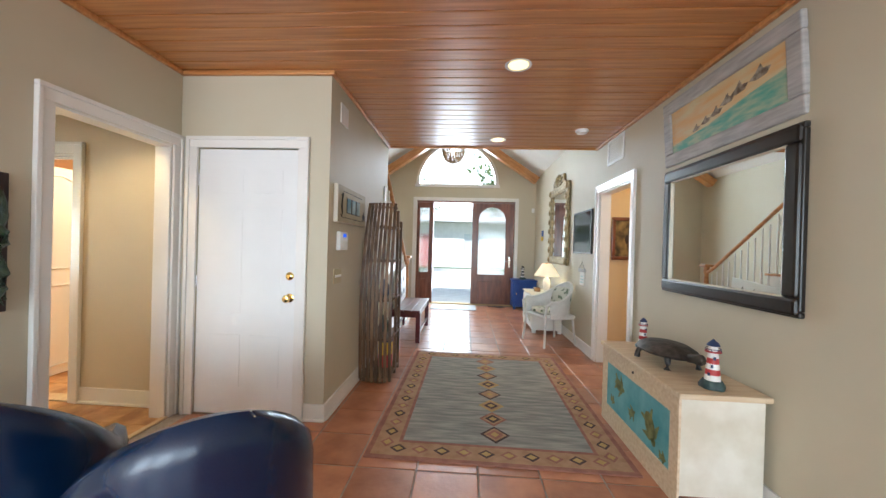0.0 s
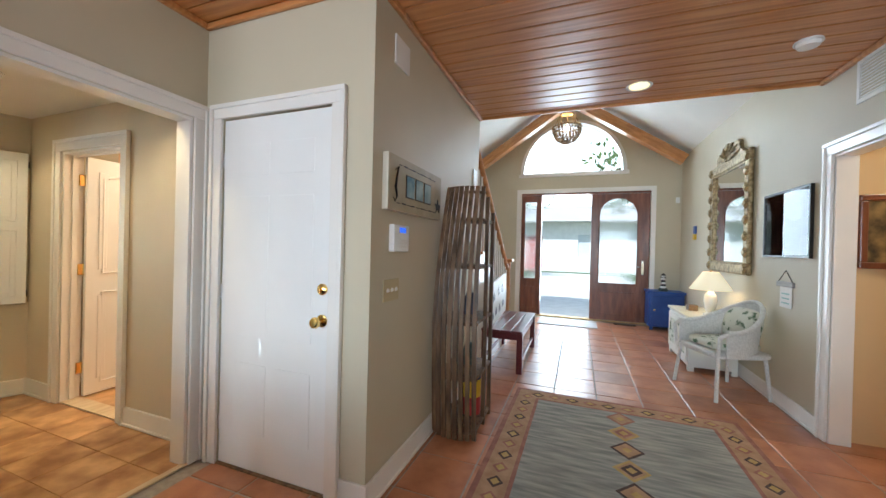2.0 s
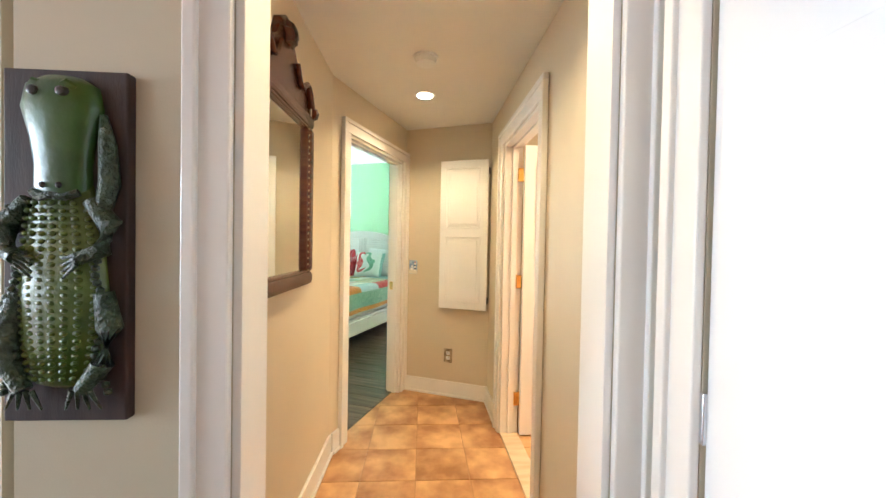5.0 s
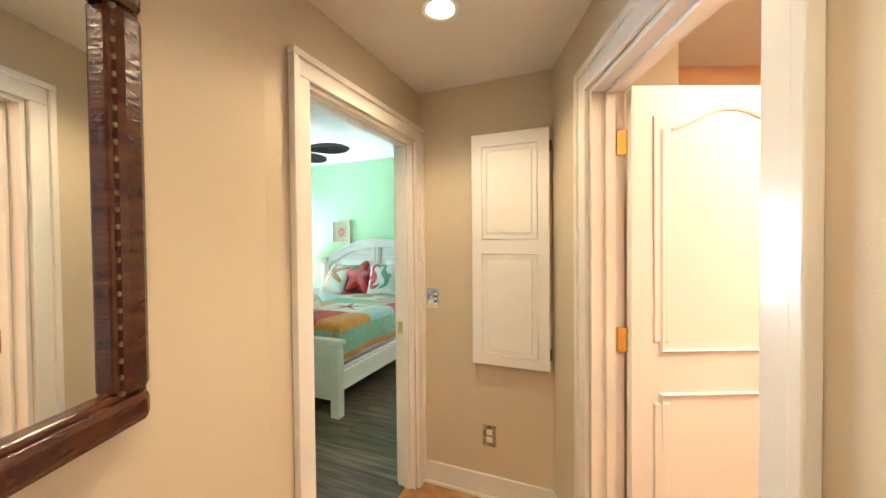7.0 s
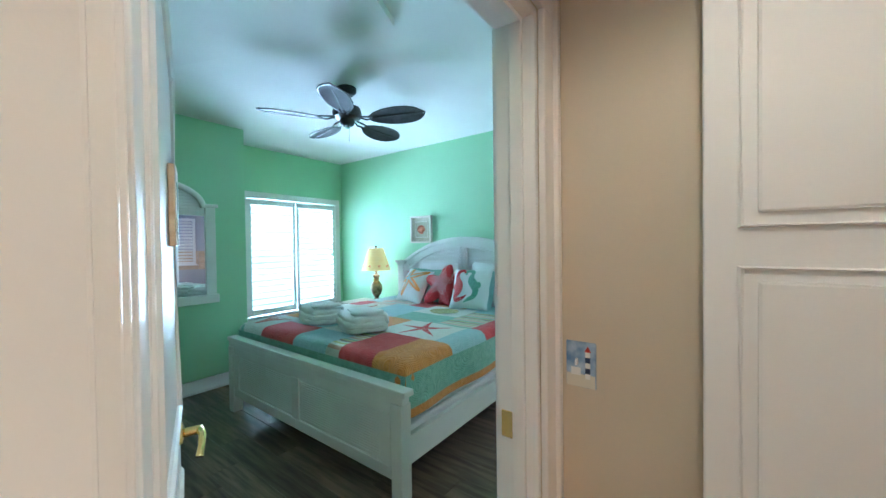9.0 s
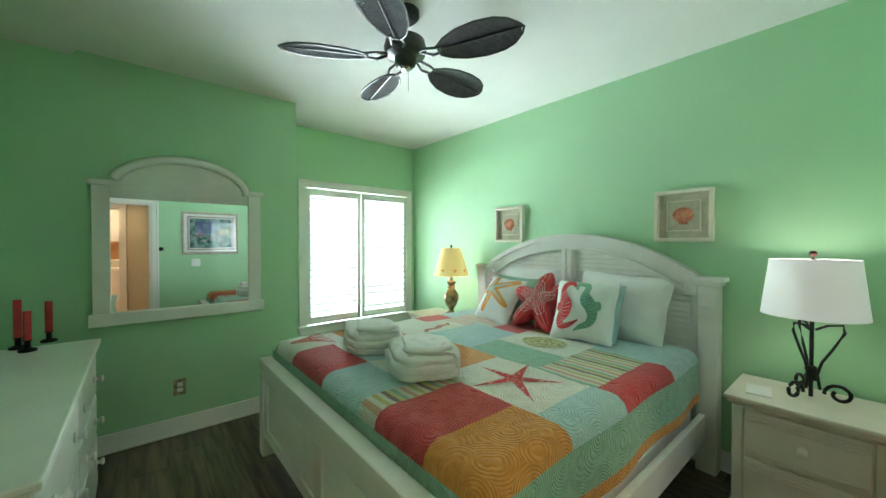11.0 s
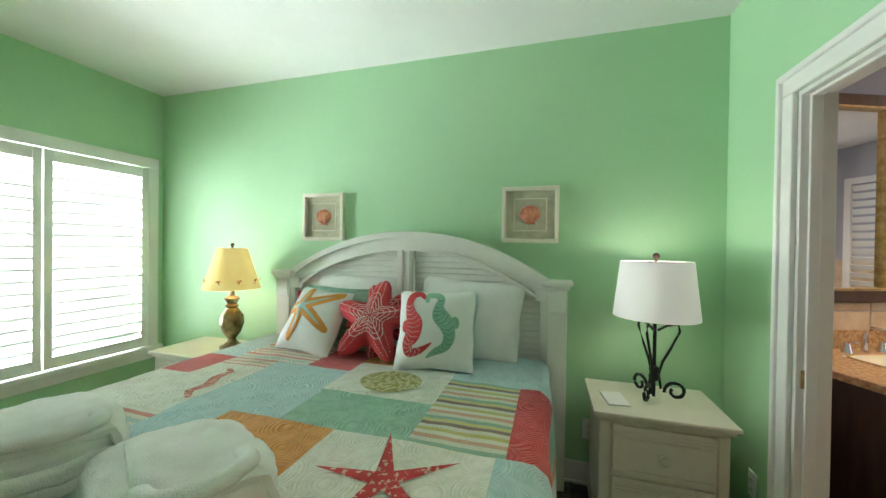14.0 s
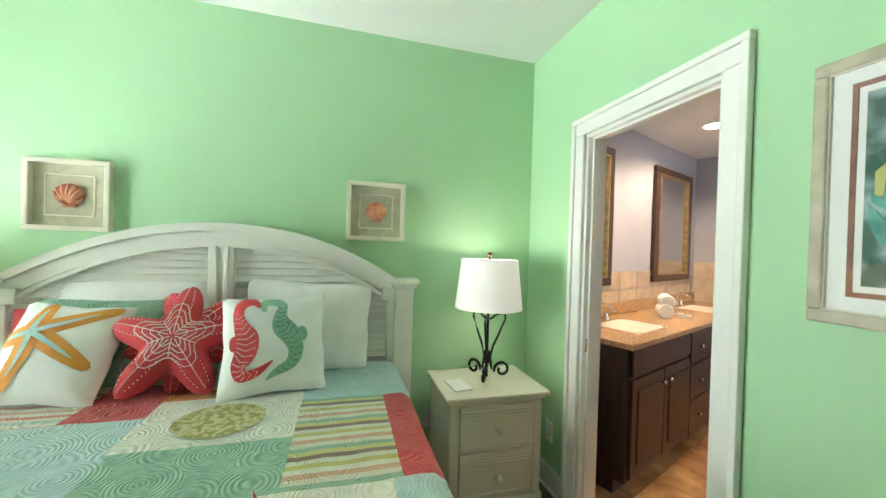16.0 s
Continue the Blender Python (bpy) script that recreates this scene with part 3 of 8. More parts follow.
# side corridor behind the doorway on the other side
solid("wall_corridor_north", rect_wall("x", 5.02, 5.14, XR + 0.12, 3.6, 0, 2.6), TAN, label="tan corridor wall", category="wall")
solid("wall_corridor_south", rect_wall("x", 3.7, 3.82, XR + 0.12, 3.6, 0, 2.6), TAN, label="tan corridor wall", category="wall")
solid("wall_corridor_end", rect_wall("y", 3.6, 3.72, 3.7, 5.14, 0, 2.6), TAN, label="tan corridor end wall", category="wall")
solid("ceiling_corridor", box(XR + 0.06, 3.7, 3.7, 5.14, 2.5, 2.58), PLASTER, label="white corridor ceiling", category="ceiling")

# ---- structure: bedroom and bath ----
solid("wall_bedroom_door_side", rect_wall("x", -0.584, VN, 4.08, UH + 0.12, 0, 2.75, [(4.25, 5.08, 0, 2.01), (6.455, 7.165, 0, 2.018)]), MINT, BF, "mint green wall with two doorways", "wall")
solid("wall_headboard", rect_wall("y", UH, UH + 0.12, VN, VW + 0.15, 0, 2.75), MINT, BF, "mint green wall behind the bed", "wall")
solid("wall_window", rect_wall("x", VW, VW + 0.15, 6.02, UH, 0, 2.75, [(6.31, 7.61, 0.53, 2.02)]), MINT, BF, "mint green wall round a shuttered window", "wall")
solid("wall_window_return", rect_wall("y", 5.90, 6.02, VM + 0.12, VW + 0.15, 0, 2.75), MINT, BF, "mint green return wall", "wall")
solid("wall_dresser_mirror", rect_wall("x", VM, VM + 0.12, 4.08, 6.02, 0, 2.75), MINT, BF, "mint green wall behind the hanging mirror", "wall")
solid("wall_bedroom_east", rect_wall("y", 4.08, 4.20, VN, VM, 0, 2.75), MINT, BF, "mint green wall behind the dresser", "wall")
solid("ceiling_bedroom", box(4.08, UH + 0.12, VN - 0.05, VW + 0.15, ZB, ZB + 0.1), PLASTER, BF, "white plaster bedroom ceiling", "ceiling")
solid("wall_bath_side", rect_wall("x", -0.640, -0.586, UE + 0.12, UH + 0.12, 0, 2.75, [(6.455, 7.165, 0, 2.018)]), SLATE, BF, "blue-grey bathroom wall", "wall")
solid("wall_bath_vanity", clipped(rect_wall("y", -7.02, -6.90, 2.9, 6.1, 0, 2.6), [(at(0, -0.635), N_V)]), SLATE, label="blue-grey bathroom wall above beige tiles", category="wall")
solid("wall_bath_far", rect_wall("x", 6.0, 6.12, -6.90, -4.77, 0, 2.6), SLATE, label="blue-grey bathroom end wall above beige tiles", category="wall")
solid("wall_bath_east", clipped(rect_wall("y", -4.89, -4.77, 2.8, 6.0, 0, 2.6), [(at(0, -0.635), N_V)]), SLATE, label="blue-grey bathroom wall", category="wall")
solid("ceiling_bath", clipped(box(-7.0, -4.75, 2.2, 6.1, 2.45, 2.55), [(at(0, -0.61), N_V)]), PLASTER, label="white bathroom ceiling", category="ceiling")

# under-floors
solid("floor_foyer", box(-5.4, 4.6, -5.1, YF + 0.2, -0.12, -0.006), GROUT, label="grey grout bed of the terracotta floor", category="floor")
solid("floor_hall", clipped(box(-6.9, XL - 0.03, 1.2, 6.1, -0.12, -0.005), [(at(0, -0.575), N_V)]), TILEBED, label="brown bed of the stone-look hall floor", category="floor")
solid("floor_bedroom", box(4.08, UH + 0.12, -0.575, VW + 0.15, -0.12, -0.004), PLANK, BF, "dark floor under the oak planks", "floor")

# openings
d = thing("door_1", "wide cased opening with white moulded trim into the hall", "doorway", kind="structure")
casing(d, "y", XL, 1, 2.27, 3.05, 2.04, 0.08)
casing(d, "y", XL - 0.116, -1, 2.27, 3.05, 2.04, 0.08)
jamb(d, "y", XL - 0.117, XL + 0.001, 2.27, 3.05, 2.04)
part("threshold", box(XL - 0.02, XL + 0.02, 2.27, 3.05, 0.0, 0.012, 0.004), CHESTWOOD, d, "pale wooden threshold strip")


def panel_door(parent, w, h, mat, arch=True, thick=0.035, panels=((0.10, 0.86), (1.02, 1.90)), two=False, top_arch=True):
    """A moulded leaf from x = 0 to w, front at y = -thick; panels as (bottom, top)."""
    part("leaf", box(0, w, -thick, 0, 0.008, h, 0.003), mat, parent)
    cols = ((0.11, w - 0.11),) if not two else ((0.11, w / 2 - 0.045), (w / 2 + 0.045, w - 0.11))
    for z0, z1 in panels:
        for x0, x1 in cols:
            outline = [(x0, z0), (x1, z0)]
            if arch and top_arch and z1 > 1.5:
                outline += [(x1 - (x1 - x0) * k / 14, z1 - 0.08 + 0.08 * (0.5 - 0.5 * math.cos(2 * math.pi * k / 14))) for k in range(15)]
            else:
                outline += [(x1, z1), (x0, z1)]
            for face, side in ((-thick, 1), (0, -1)):
                ring = [(x, face, z) for x, z in outline]
                part("moulding", tube(ring, 0.011, sides=6, closed=True, flat=1.0), mat, parent)
            inner = [(x0 + (x - x0) * 0.0 + (0.03 if x < (x0 + x1) / 2 else -0.03), z + (0.03 if z < (z0 + z1) / 2 else -0.03)) for x, z in outline]
            part("panel", plate(inner, 0.006, pose(0, -thick, 0), bevel=0.005), mat, parent)
            part("panel", plate([(-x, z) for x, z in inner][::-1], 0.006, pose(0, 0, 0, 0, 0, 180), bevel=0.005), mat, parent)


def knob(parent, m, mat, label, name="door_knob"):
    k = part(name, lathe([(0.0, 0), (0.033, 0), (0.033, 0.006), (0.012, 0.012), (0.011, 0.035), (0.026, 0.045), (0.030, 0.058), (0.024, 0.070), (0.0, 0.074)], 20), mat, parent, label, True, m)
    return k


d = thing("door_2", "closed white steel door with brass knob and deadbolt", "door", pose(-1.94, YC, 0), kind="structure")
part("leaf", box(0.005, 0.785, 0.004, 0.045, 0.012, 2.032, 0.003), DOORWHITE, d)
for x0, x1 in ((0.12, 0.36), (0.43, 0.67)):
    for z0, z1 in ((0.22, 0.62), (0.78, 1.58), (1.70, 1.88)):
        part("panel", box(x0, x1, 0.0015, 0.006, z0, z1, 0.002), DOORWHITE, d)
knob(d, pose(0.742, 0.004, 0.915, 90), BRASS, "polished brass door knob")
part("deadbolt", lathe([(0, 0), (0.030, 0), (0.030, 0.010), (0.022, 0.016), (0.0, 0.017)], 20), BRASS, d, "polished brass deadbolt", True, pose(0.742, 0.004, 1.08, 90))
part("thumb_turn", box(0.738, 0.746, -0.030, -0.010, 1.063, 1.097, 0.003), BRASS, d)
for hz in (0.25, 1.02, 1.80):
    part("hinge", box(-0.002, 0.008, -0.004, 0.004, hz - 0.045, hz + 0.045, 0.002), CHROME, d)
casing(d, "x", 0.0, -1, 0.0, 0.79, 2.04, 0.08)
part("threshold", box(0.0, 0.79, -0.012, 0.06, 0.001, 0.011, 0.003), OLDWOOD, d)

d = thing("door_3", "cased doorway with white trim into the side corridor", "doorway", kind="structure")
casing(d, "y", XR, -1, 4.115, 4.95, 2.04, 0.085)
jamb(d, "y", XR - 0.001, XR + 0.12, 4.115, 4.95, 2.04)

d = thing("door_4", "white arched two-panel laundry door standing open", "door", kind="structure")
casing(d, "x", YN, -1, -3.80, -3.03, 2.00, 0.085)
jamb(d, "x", YN - 0.001, YN + 0.121, -3.80, -3.03, 2.00, stop=YN + 0.05)
leaf = part("door_leaf", box(0, 0.001, -0.001, 0, 0, 0.001), DOORWHITE, d, m=pose(-3.775, YN + 0.125, 0.006, 0, 0, 92))
panel_door(leaf, 0.725, 1.98, DOORWHITE)
for hz in (0.25, 1.06, 1.79):
    part("hinge", box(-3.802, -3.766, YN + 0.088, YN + 0.128, hz - 0.045, hz + 0.045, 0.002), BRASS, d, "brass butt hinge")
    part("hinge", tube([(-3.770, YN + 0.126, hz - 0.047), (-3.770, YN + 0.126, hz + 0.047)], 0.006), BRASS, d, "brass butt hinge")
part("threshold", box(-3.79, -3.04, YN + 0.0, YN + 0.12, 0.0, 0.012, 0.004), CHESTWOOD, d)
knob(leaf, pose(0.655, -0.035, 0.95, 90), BRASS, "brass knob")

d = thing("door_5", "white bedroom door standing open with brass lever", "door", BF, kind="structure")
casing(d, "x", VS, -1, 4.25, 5.08, 2.01, 0.082)
casing(d, "x", VN, 1, 4.25, 5.08, 2.01, 0.082)
jamb(d, "x", VS - 0.001, VN + 0.001, 4.25, 5.08, 2.01, stop=-0.61)
part("strike_plate", box(5.058, 5.0625, -0.575, -0.540, 0.90, 0.97, 0.001), BRASS, d, "brass strike plate")
leaf = part("door_leaf", box(0, 0.001, -0.001, 0, 0, 0.001), DOORWHITE, d, m=pose(4.268, VN + 0.004, 0.006, 0, 0, 71))
panel_door(leaf, 0.745, 1.99, DOORWHITE)
for side, ang in ((-0.035, 90), (0, -90)):
    part("rose", lathe([(0, 0), (0.027, 0), (0.027, 0.008), (0.012, 0.012), (0.011, 0.045), (0, 0.046)], 18), BRASS, leaf, "brass rose", True, pose(0.685, side, 0.93, ang))
part("lever", tube([(0.685, -0.08, 0.93), (0.64, -0.085, 0.935), (0.60, -0.083, 0.925), (0.585, -0.078, 0.905)], [0.010, 0.009, 0.008, 0.009]), BRASS, leaf, "curled brass lever handle", True)
part("lever", tube([(0.685, 0.045, 0.93), (0.64, 0.05, 0.935), (0.60, 0.048, 0.925), (0.585, 0.043, 0.905)], [0.010, 0.009, 0.008, 0.009]), BRASS, leaf, "curled brass lever handle", True)
for hz in (0.25, 1.06, 1.79):
    part("hinge", tube([(4.262, VN + 0.006, hz - 0.047), (4.262, VN + 0.006, hz + 0.047)], 0.006), BRASS, d, "brass butt hinge")

d = thing("door_6", "white cased bathroom doorway with brass strike plate", "doorway", BF, kind="structure")
casing(d, "x", VN, 1, 6.455, 7.165, 2.018, 0.085)
jamb(d, "x", -0.641, VN + 0.001, 6.455, 7.165, 2.018, stop=-0.59)
part("strike_plate", box(7.143, 7.1475, -0.578, -0.545, 0.88, 0.95, 0.001), OLDBRASS, d, "worn brass strike plate")

# baseboards
for args in (("y", XL, 1, 1.86, 2.186), ("x", YC, -1, -1.066, XS + 0.016), ("y", XS, 1, YC, YE), ("y", XR, -1, 1.86, 4.028), ("y", XR, -1, 5.037, YF),
             ("x", YF, -1, 1.33, XR - 0.02), ("x", YN, -1, -2.944, XL - 0.117), ("x", YN, -1, -4.33, -3.886), ("y", XL - 0.116, -1, 2.09, 2.186), ("x", 2.09, 1, -3.565, XL - 0.117), ("x", 1.86, -1, XR, 4.48)):
    baseboard(*args)
for args in (("x", VS, -1, 4.095, 4.164), ("y", UE, -1, -1.43, VS - 0.03), ("y", UH, -1, VN, VW), ("x", VN, 1, 5.166, 6.366), ("x", VN, 1, 7.254, UH), ("x", VM, -1, 4.2, 6.02),
             ("y", 6.02, 1, VM, VW), ("x", VW, -1, 6.02, UH), ("y", 4.20, 1, VN, VM)):
    baseboard(*args, m=BF)
baseboard("y", 2.62, -1, -0.925, 6.4, BF)

# ---- the entrance door wall ----
ent = thing("door_7", "mahogany entrance with sidelight, arched glass leaf and open doorway", "door", pose(0, YF, 0), kind="structure")
for x0, x1, z0, z1 in ((-1.15, -1.06, 0, 2.44), (1.25, 1.33, 0, 2.44), (-1.15, 1.33, 2.44, 2.52)):
    part("casing", box(x0, x1, -0.022, -0.001, z0, z1, 0.004), TRIM, ent)
part("head_jamb", box(-1.06, 1.25, 0.002, 0.15, 2.405, 2.44, 0.003), MAHOGANY, ent)
part("sill", box(-1.06, 1.25, 0.0, 0.16, 0.0, 0.022, 0.004), OLDBRASS, ent, "metal door sill")


def glazed_leaf(x0, x1, gx0, gx1, gz0, gz1, arched, label):
    lf = part("leaf_stile", box(x0, gx0, 0.03, 0.075, 0.025, 2.40, 0.003), MAHOGANY, ent, label)
    part("stile", box(gx1, x1, 0.03, 0.075, 0.025, 2.40, 0.003), MAHOGANY, lf)
    part("bottom_rail", box(gx0, gx1, 0.03, 0.075, 0.025, gz0, 0.003), MAHOGANY, lf)
    mid, half = (gx0 + gx1) / 2, (gx1 - gx0) / 2
    if arched:
        n = 20
        arch = [(mid - half * math.cos(k * math.pi / n), gz1 - half + half * math.sin(k * math.pi / n)) for k in range(n + 1)]
        bm = bmesh.new()
        for (xa, za), (xb, zb) in zip(arch, arch[1:]):
            vs = [bm.verts.new(p) for y in (0.03, 0.075) for p in ((xa, y, za), (xb, y, zb), (xb, y, 2.40), (xa, y, 2.40))]
            for f in ((0, 1, 2, 3), (7, 6, 5, 4), (0, 4, 5, 1), (2, 6, 7, 3)):
                bm.faces.new([vs[q] for q in f])
        part("top_rail", bm, MAHOGANY, lf)
        part("moulding", tube([(x, 0.03, z) for x, z in [(gx0, gz0)] + arch + [(gx1, gz0)]], 0.012, sides=6, closed=True), MAHOGANY, lf)
        part("pane", plate([(gx0, gz0), (gx1, gz0)] + arch[::-1], 0.006, pose(0, 0.056, 0)), RAIN, lf, "rippled rain glass").visible_shadow = False
    else:
        part("top_rail", box(gx0, gx1, 0.03, 0.075, gz1, 2.40, 0.003), MAHOGANY, lf)
        part("pane", box(gx0, gx1, 0.05, 0.056, gz0, gz1), RAIN, lf, "rippled rain glass").visible_shadow = False
    part("raised_panel", box(gx0 + 0.03, gx1 - 0.03, 0.02, 0.032, 0.14, gz0 - 0.16, 0.010), MAHOGANY, lf)
    return lf


glazed_leaf(-1.055, -0.70, -0.985, -0.765, 0.74, 2.27, False, "mahogany sidelight with rain glass")
right_leaf = glazed_leaf(0.26, 1.245, 0.40, 1.05, 0.72, 2.32, True, "mahogany leaf with arched rain glass")
part("handle_plate", box(1.12, 1.165, 0.014, 0.03, 0.90, 1.16, 0.004), CHROME, right_leaf, "brushed steel handle plate")
part("lever", tube([(1.142, 0.0, 1.05), (1.10, -0.01, 1.05), (1.05, -0.008, 1.045)], 0.010), CHROME, right_leaf, "brushed steel lever", True)
part("knob", lathe([(0, 0), (0.02, 0), (0.02, 0.02), (0, 0.022)], 14), CHROME, right_leaf, "brushed steel deadbolt", True, pose(1.142, 0.016, 1.13, 90))
part("post", box(-0.70, -0.66, 0.005, 0.12, 0.022, 2.405, 0.003), MAHOGANY, ent)

fanw = thing("window_2", "white half-round fan window above the entrance", "window", pose(-0.12, YF, 2.83), kind="structure")
for r, w, d in ((0.955, 0.055, 0.02), (0.905, 0.02, 0.12)):
    bm = bmesh.new()
    rows = []
    for k in range(41):
        a = math.pi * k / 40
        rows.append([bm.verts.new(((r + q) * math.cos(a), y, (r + q) * math.sin(a) * 1.04)) for q, y in ((-w, -d), (w * 0.3, -d), (w * 0.3, 0.1), (-w, 0.1))])
    for p, q in zip(rows, rows[1:]):
        for j in range(4):
            bm.faces.new((p[j], p[(j + 1) % 4], q[(j + 1) % 4], q[j]))
    part("arch_trim", bm, TRIM, fanw, smooth=True)
part("sill", box(-1.0, 1.0, -0.035, 0.10, -0.07, 0.0, 0.005), TRIM, fanw)
part("pane", plate([(0.87 * math.cos(k * math.pi / 24), 0.87 * 1.04 * math.sin(k * math.pi / 24)) for k in range(25)], 0.005, pose(0, 0.08, 0)), CLEAR, fanw).visible_shadow = False

# rafters of the vault, just inside the front wall
for s in (1, -1):
    ob = thing("rafter", "varnished timber rafter under the vault", "beam", pose(-0.15, 8.55, 4.16, 0, s * 33.8 if s > 0 else 180 - 33.8, 0), "rafters of the vault", "structure")
    part("timber", box(0, 2.22, -0.09, 0.09, -0.16, 0.0, 0.008) if s > 0 else box(0, 2.22, -0.09, 0.09, 0.0, 0.16, 0.008), BEAM, ob, m=AF)

# chandelier of shell beads
ch = thing("chandelier", "basket chandelier of amber shell beads", "chandelier", pose(-0.17, 7.5, 3.13))
part("crown", lathe([(0.02, 0.62), (0.10, 0.60), (0.10, 0.32), (0.085, 0.30), (0.085, 0.56), (0.02, 0.58)], 20), TORTOISE, ch, "amber capiz crown", True)
part("chain", tube([(0, 0, 0.58), (0, 0, 0.88)], 0.008), OLDBRASS, ch)
part("ring", tube([(0.20 * math.cos(a), 0.20 * math.sin(a), 0.10) for a in (k * math.pi / 16 for k in range(32))], 0.010, sides=6, closed=True), OLDBRASS, ch)
rnd = random.Random(4)
bm = bmesh.new()
for ring_i in range(9):
    q = ring_i / 8
    r, z = 0.21 * math.cos(q * 1.35), 0.10 - 0.24 * math.sin(q * 1.45)
    n = max(4, int(26 * r / 0.21))
    for k in range(n):
        a = 2 * math.pi * (k + 0.5 * (ring_i % 2)) / n
        bmesh.ops.create_icosphere(bm, subdivisions=1, radius=0.020 + 0.006 * rnd.random(), matrix=pose(r * math.cos(a), r * math.sin(a), z, rnd.random() * 90, 0, rnd.random() * 90) @ Matrix.Diagonal((1, 0.5, 1.1, 1)))
part("bead_basket", bm, TORTOISE, ch, "strung amber shell beads")
for k in range(8):
    a = k * math.pi / 4
    part("strand", tube([(0.09 * math.cos(a), 0.09 * math.sin(a), 0.33), (0.15 * math.cos(a), 0.15 * math.sin(a), 0.20), (0.20 * math.cos(a), 0.20 * math.sin(a), 0.10)], 0.006, sides=5), TORTOISE, ch)
part("bulb", lathe([(0, 0.02), (0.03, 0.04), (0.04, 0.09), (0.02, 0.14), (0, 0.15)], 12), GLOW, ch, "lit bulb", True)
lamp("chandelier_bulb", "POINT", pose(-0.17, 7.5, 3.42), 6, WARM, 0.05)

# ---- stairs behind the slatted shelf ----
st = thing("stairs", "white staircase with wooden treads and spindle railing", "stairs", kind="structure")
RUN, RISE, Y0 = 0.258, 0.183, 7.05
for k in range(13):
    y1, y0 = Y0 - RUN * k, Y0 - RUN * (k + 1)
    z = RISE * (k + 1)
    part("tread", box(-2.03, XS + 0.03 if y0 > YE else XS - 0.125, y0, y1 + 0.03, z - 0.03, z, 0.006), CEDAR, st, "varnished wooden tread")
    part("riser", box(-2.03, XS if y0 > YE else XS - 0.125, y1 - 0.018, y1, z - RISE, z - 0.03), TRIM, st, "white riser")
    if y0 > YE:
        part("stringer", box(XS - 0.02, XS - 0.002, y0, y1, 0.0, z - 0.03, 0.0), TRIM, st, "white closed stringer")
        for q in (0.28, 0.78):
            yy = y1 - RUN * q
            part("baluster", lathe([(0.016, z), (0.016, z + 0.18), (0.010, z + 0.22), (0.015, z + 0.45), (0.010, z + 0.70), (0.011, z + 0.79 + 0.10 * q)], 8, m=pose(XS - 0.05, yy, 0)), TRIM, st, "white turned baluster", True)
rail = [(XS - 0.05, Y0 + 0.05, 1.02), (XS - 0.05, Y0 - 0.10, 1.10)] + [(XS - 0.05, Y0 - 0.10 - RUN * k, 1.10 + RISE * k) for k in range(1, 9)]
part("handrail", tube(rail, 0.030, sides=10, flat=0.8), BEAM, st, "varnished wooden handrail", True)
post = part("newel", box(XS - 0.10, XS - 0.0, Y0 + 0.02, Y0 + 0.12, 0.0, 0.30, 0.006), TRIM, st, "white newel post")
part("newel_shaft", lathe([(0.045, 0.30), (0.05, 0.32), (0.03, 0.36), (0.04, 0.55), (0.045, 0.75), (0.028, 0.98), (0.045, 1.02), (0.045, 1.12)], 16, m=pose(XS - 0.05, Y0 + 0.07, 0)), BEAM, post, "turned wooden shaft", True)
part("newel_cap", box(XS - 0.13, XS + 0.03, Y0 - 0.01, Y0 + 0.15, 1.12, 1.165, 0.010), BEAM, post, "square wooden cap")

# ---- things along the stair side ----
shelf = thing("slat_shelf", "tall upended slatted boat shelf of weathered wood", "shelf", pose(-0.735, 3.98, 0))


def hull(z):
    """How far the slats lean back, and how wide they spread, at a height."""
    q = z / 1.76
    return 0.16 * max(0.0, q - 0.42) ** 1.5 * 2.2 - 0.05 * math.sin(math.pi * min(1, q)), 1.0 - 0.16 * max(0.0, q - 0.3) ** 1.4


for k in range(8):
    x = -0.145 + 0.29 * k / 7
    bm = bmesh.new()
    rows = []
    for j in range(15):
        z = 1.76 * j / 14
        back, wide = hull(z)
        bow = 0.05 * (1 - (x / 0.16) ** 2)
        rows.append([bm.verts.new((x * wide + dx, back - bow + dy, z + 0.004)) for dx, dy in ((-0.0145, -0.008), (0.0145, -0.008), (0.0145, 0.008), (-0.0145, 0.008))])
    for a, b in zip(rows, rows[1:]):
        for j in range(4):
            bm.faces.new((a[j], a[(j + 1) % 4], b[(j + 1) % 4], b[j]))
    bm.faces.new(rows[0]), bm.faces.new(rows[-1])
    part("slat", bm, OLDWOOD, shelf, "thin weathered slat")
for z in (0.05, 0.42, 0.80, 1.18, 1.52, 1.72):
    back, wide = hull(z)
    part("rib", tube([(x * wide, back - 0.05 * (1 - (x / 0.16) ** 2) + 0.02, z) for x in (-0.16, -0.08, 0, 0.08, 0.16)], 0.012, sides=6), OLDWOOD, shelf)
    if z < 1.6:
        part("shelf_board", box(-0.15 * wide, 0.15 * wide, back + 0.02, 0.44, z - 0.01, z + 0.012, 0.003), OLDWOOD, shelf, "weathered shelf board")
for s in (-1, 1):
    for yy in (0.25, 0.43):
        part("upright", box(s * 0.14 - 0.014, s * 0.14 + 0.014, yy - 0.014, yy + 0.014, 0.0, 1.60 if yy > 0.3 else 1.70, 0.003), OLDWOOD, shelf, "weathered upright")
can = thing("striped_bucket", "red, yellow and blue striped tin on the shelf", "tin", pose(-0.70, 4.26, 0.064))
for z0, z1, mat in ((0, 0.13, RED), (0.13, 0.26, YELLOW), (0.26, 0.34, NAVYPAINT)):
    part("band", lathe([(0, z0), (0.075, z0), (0.075, z1), (0, z1)], 20), mat, can, smooth=True)
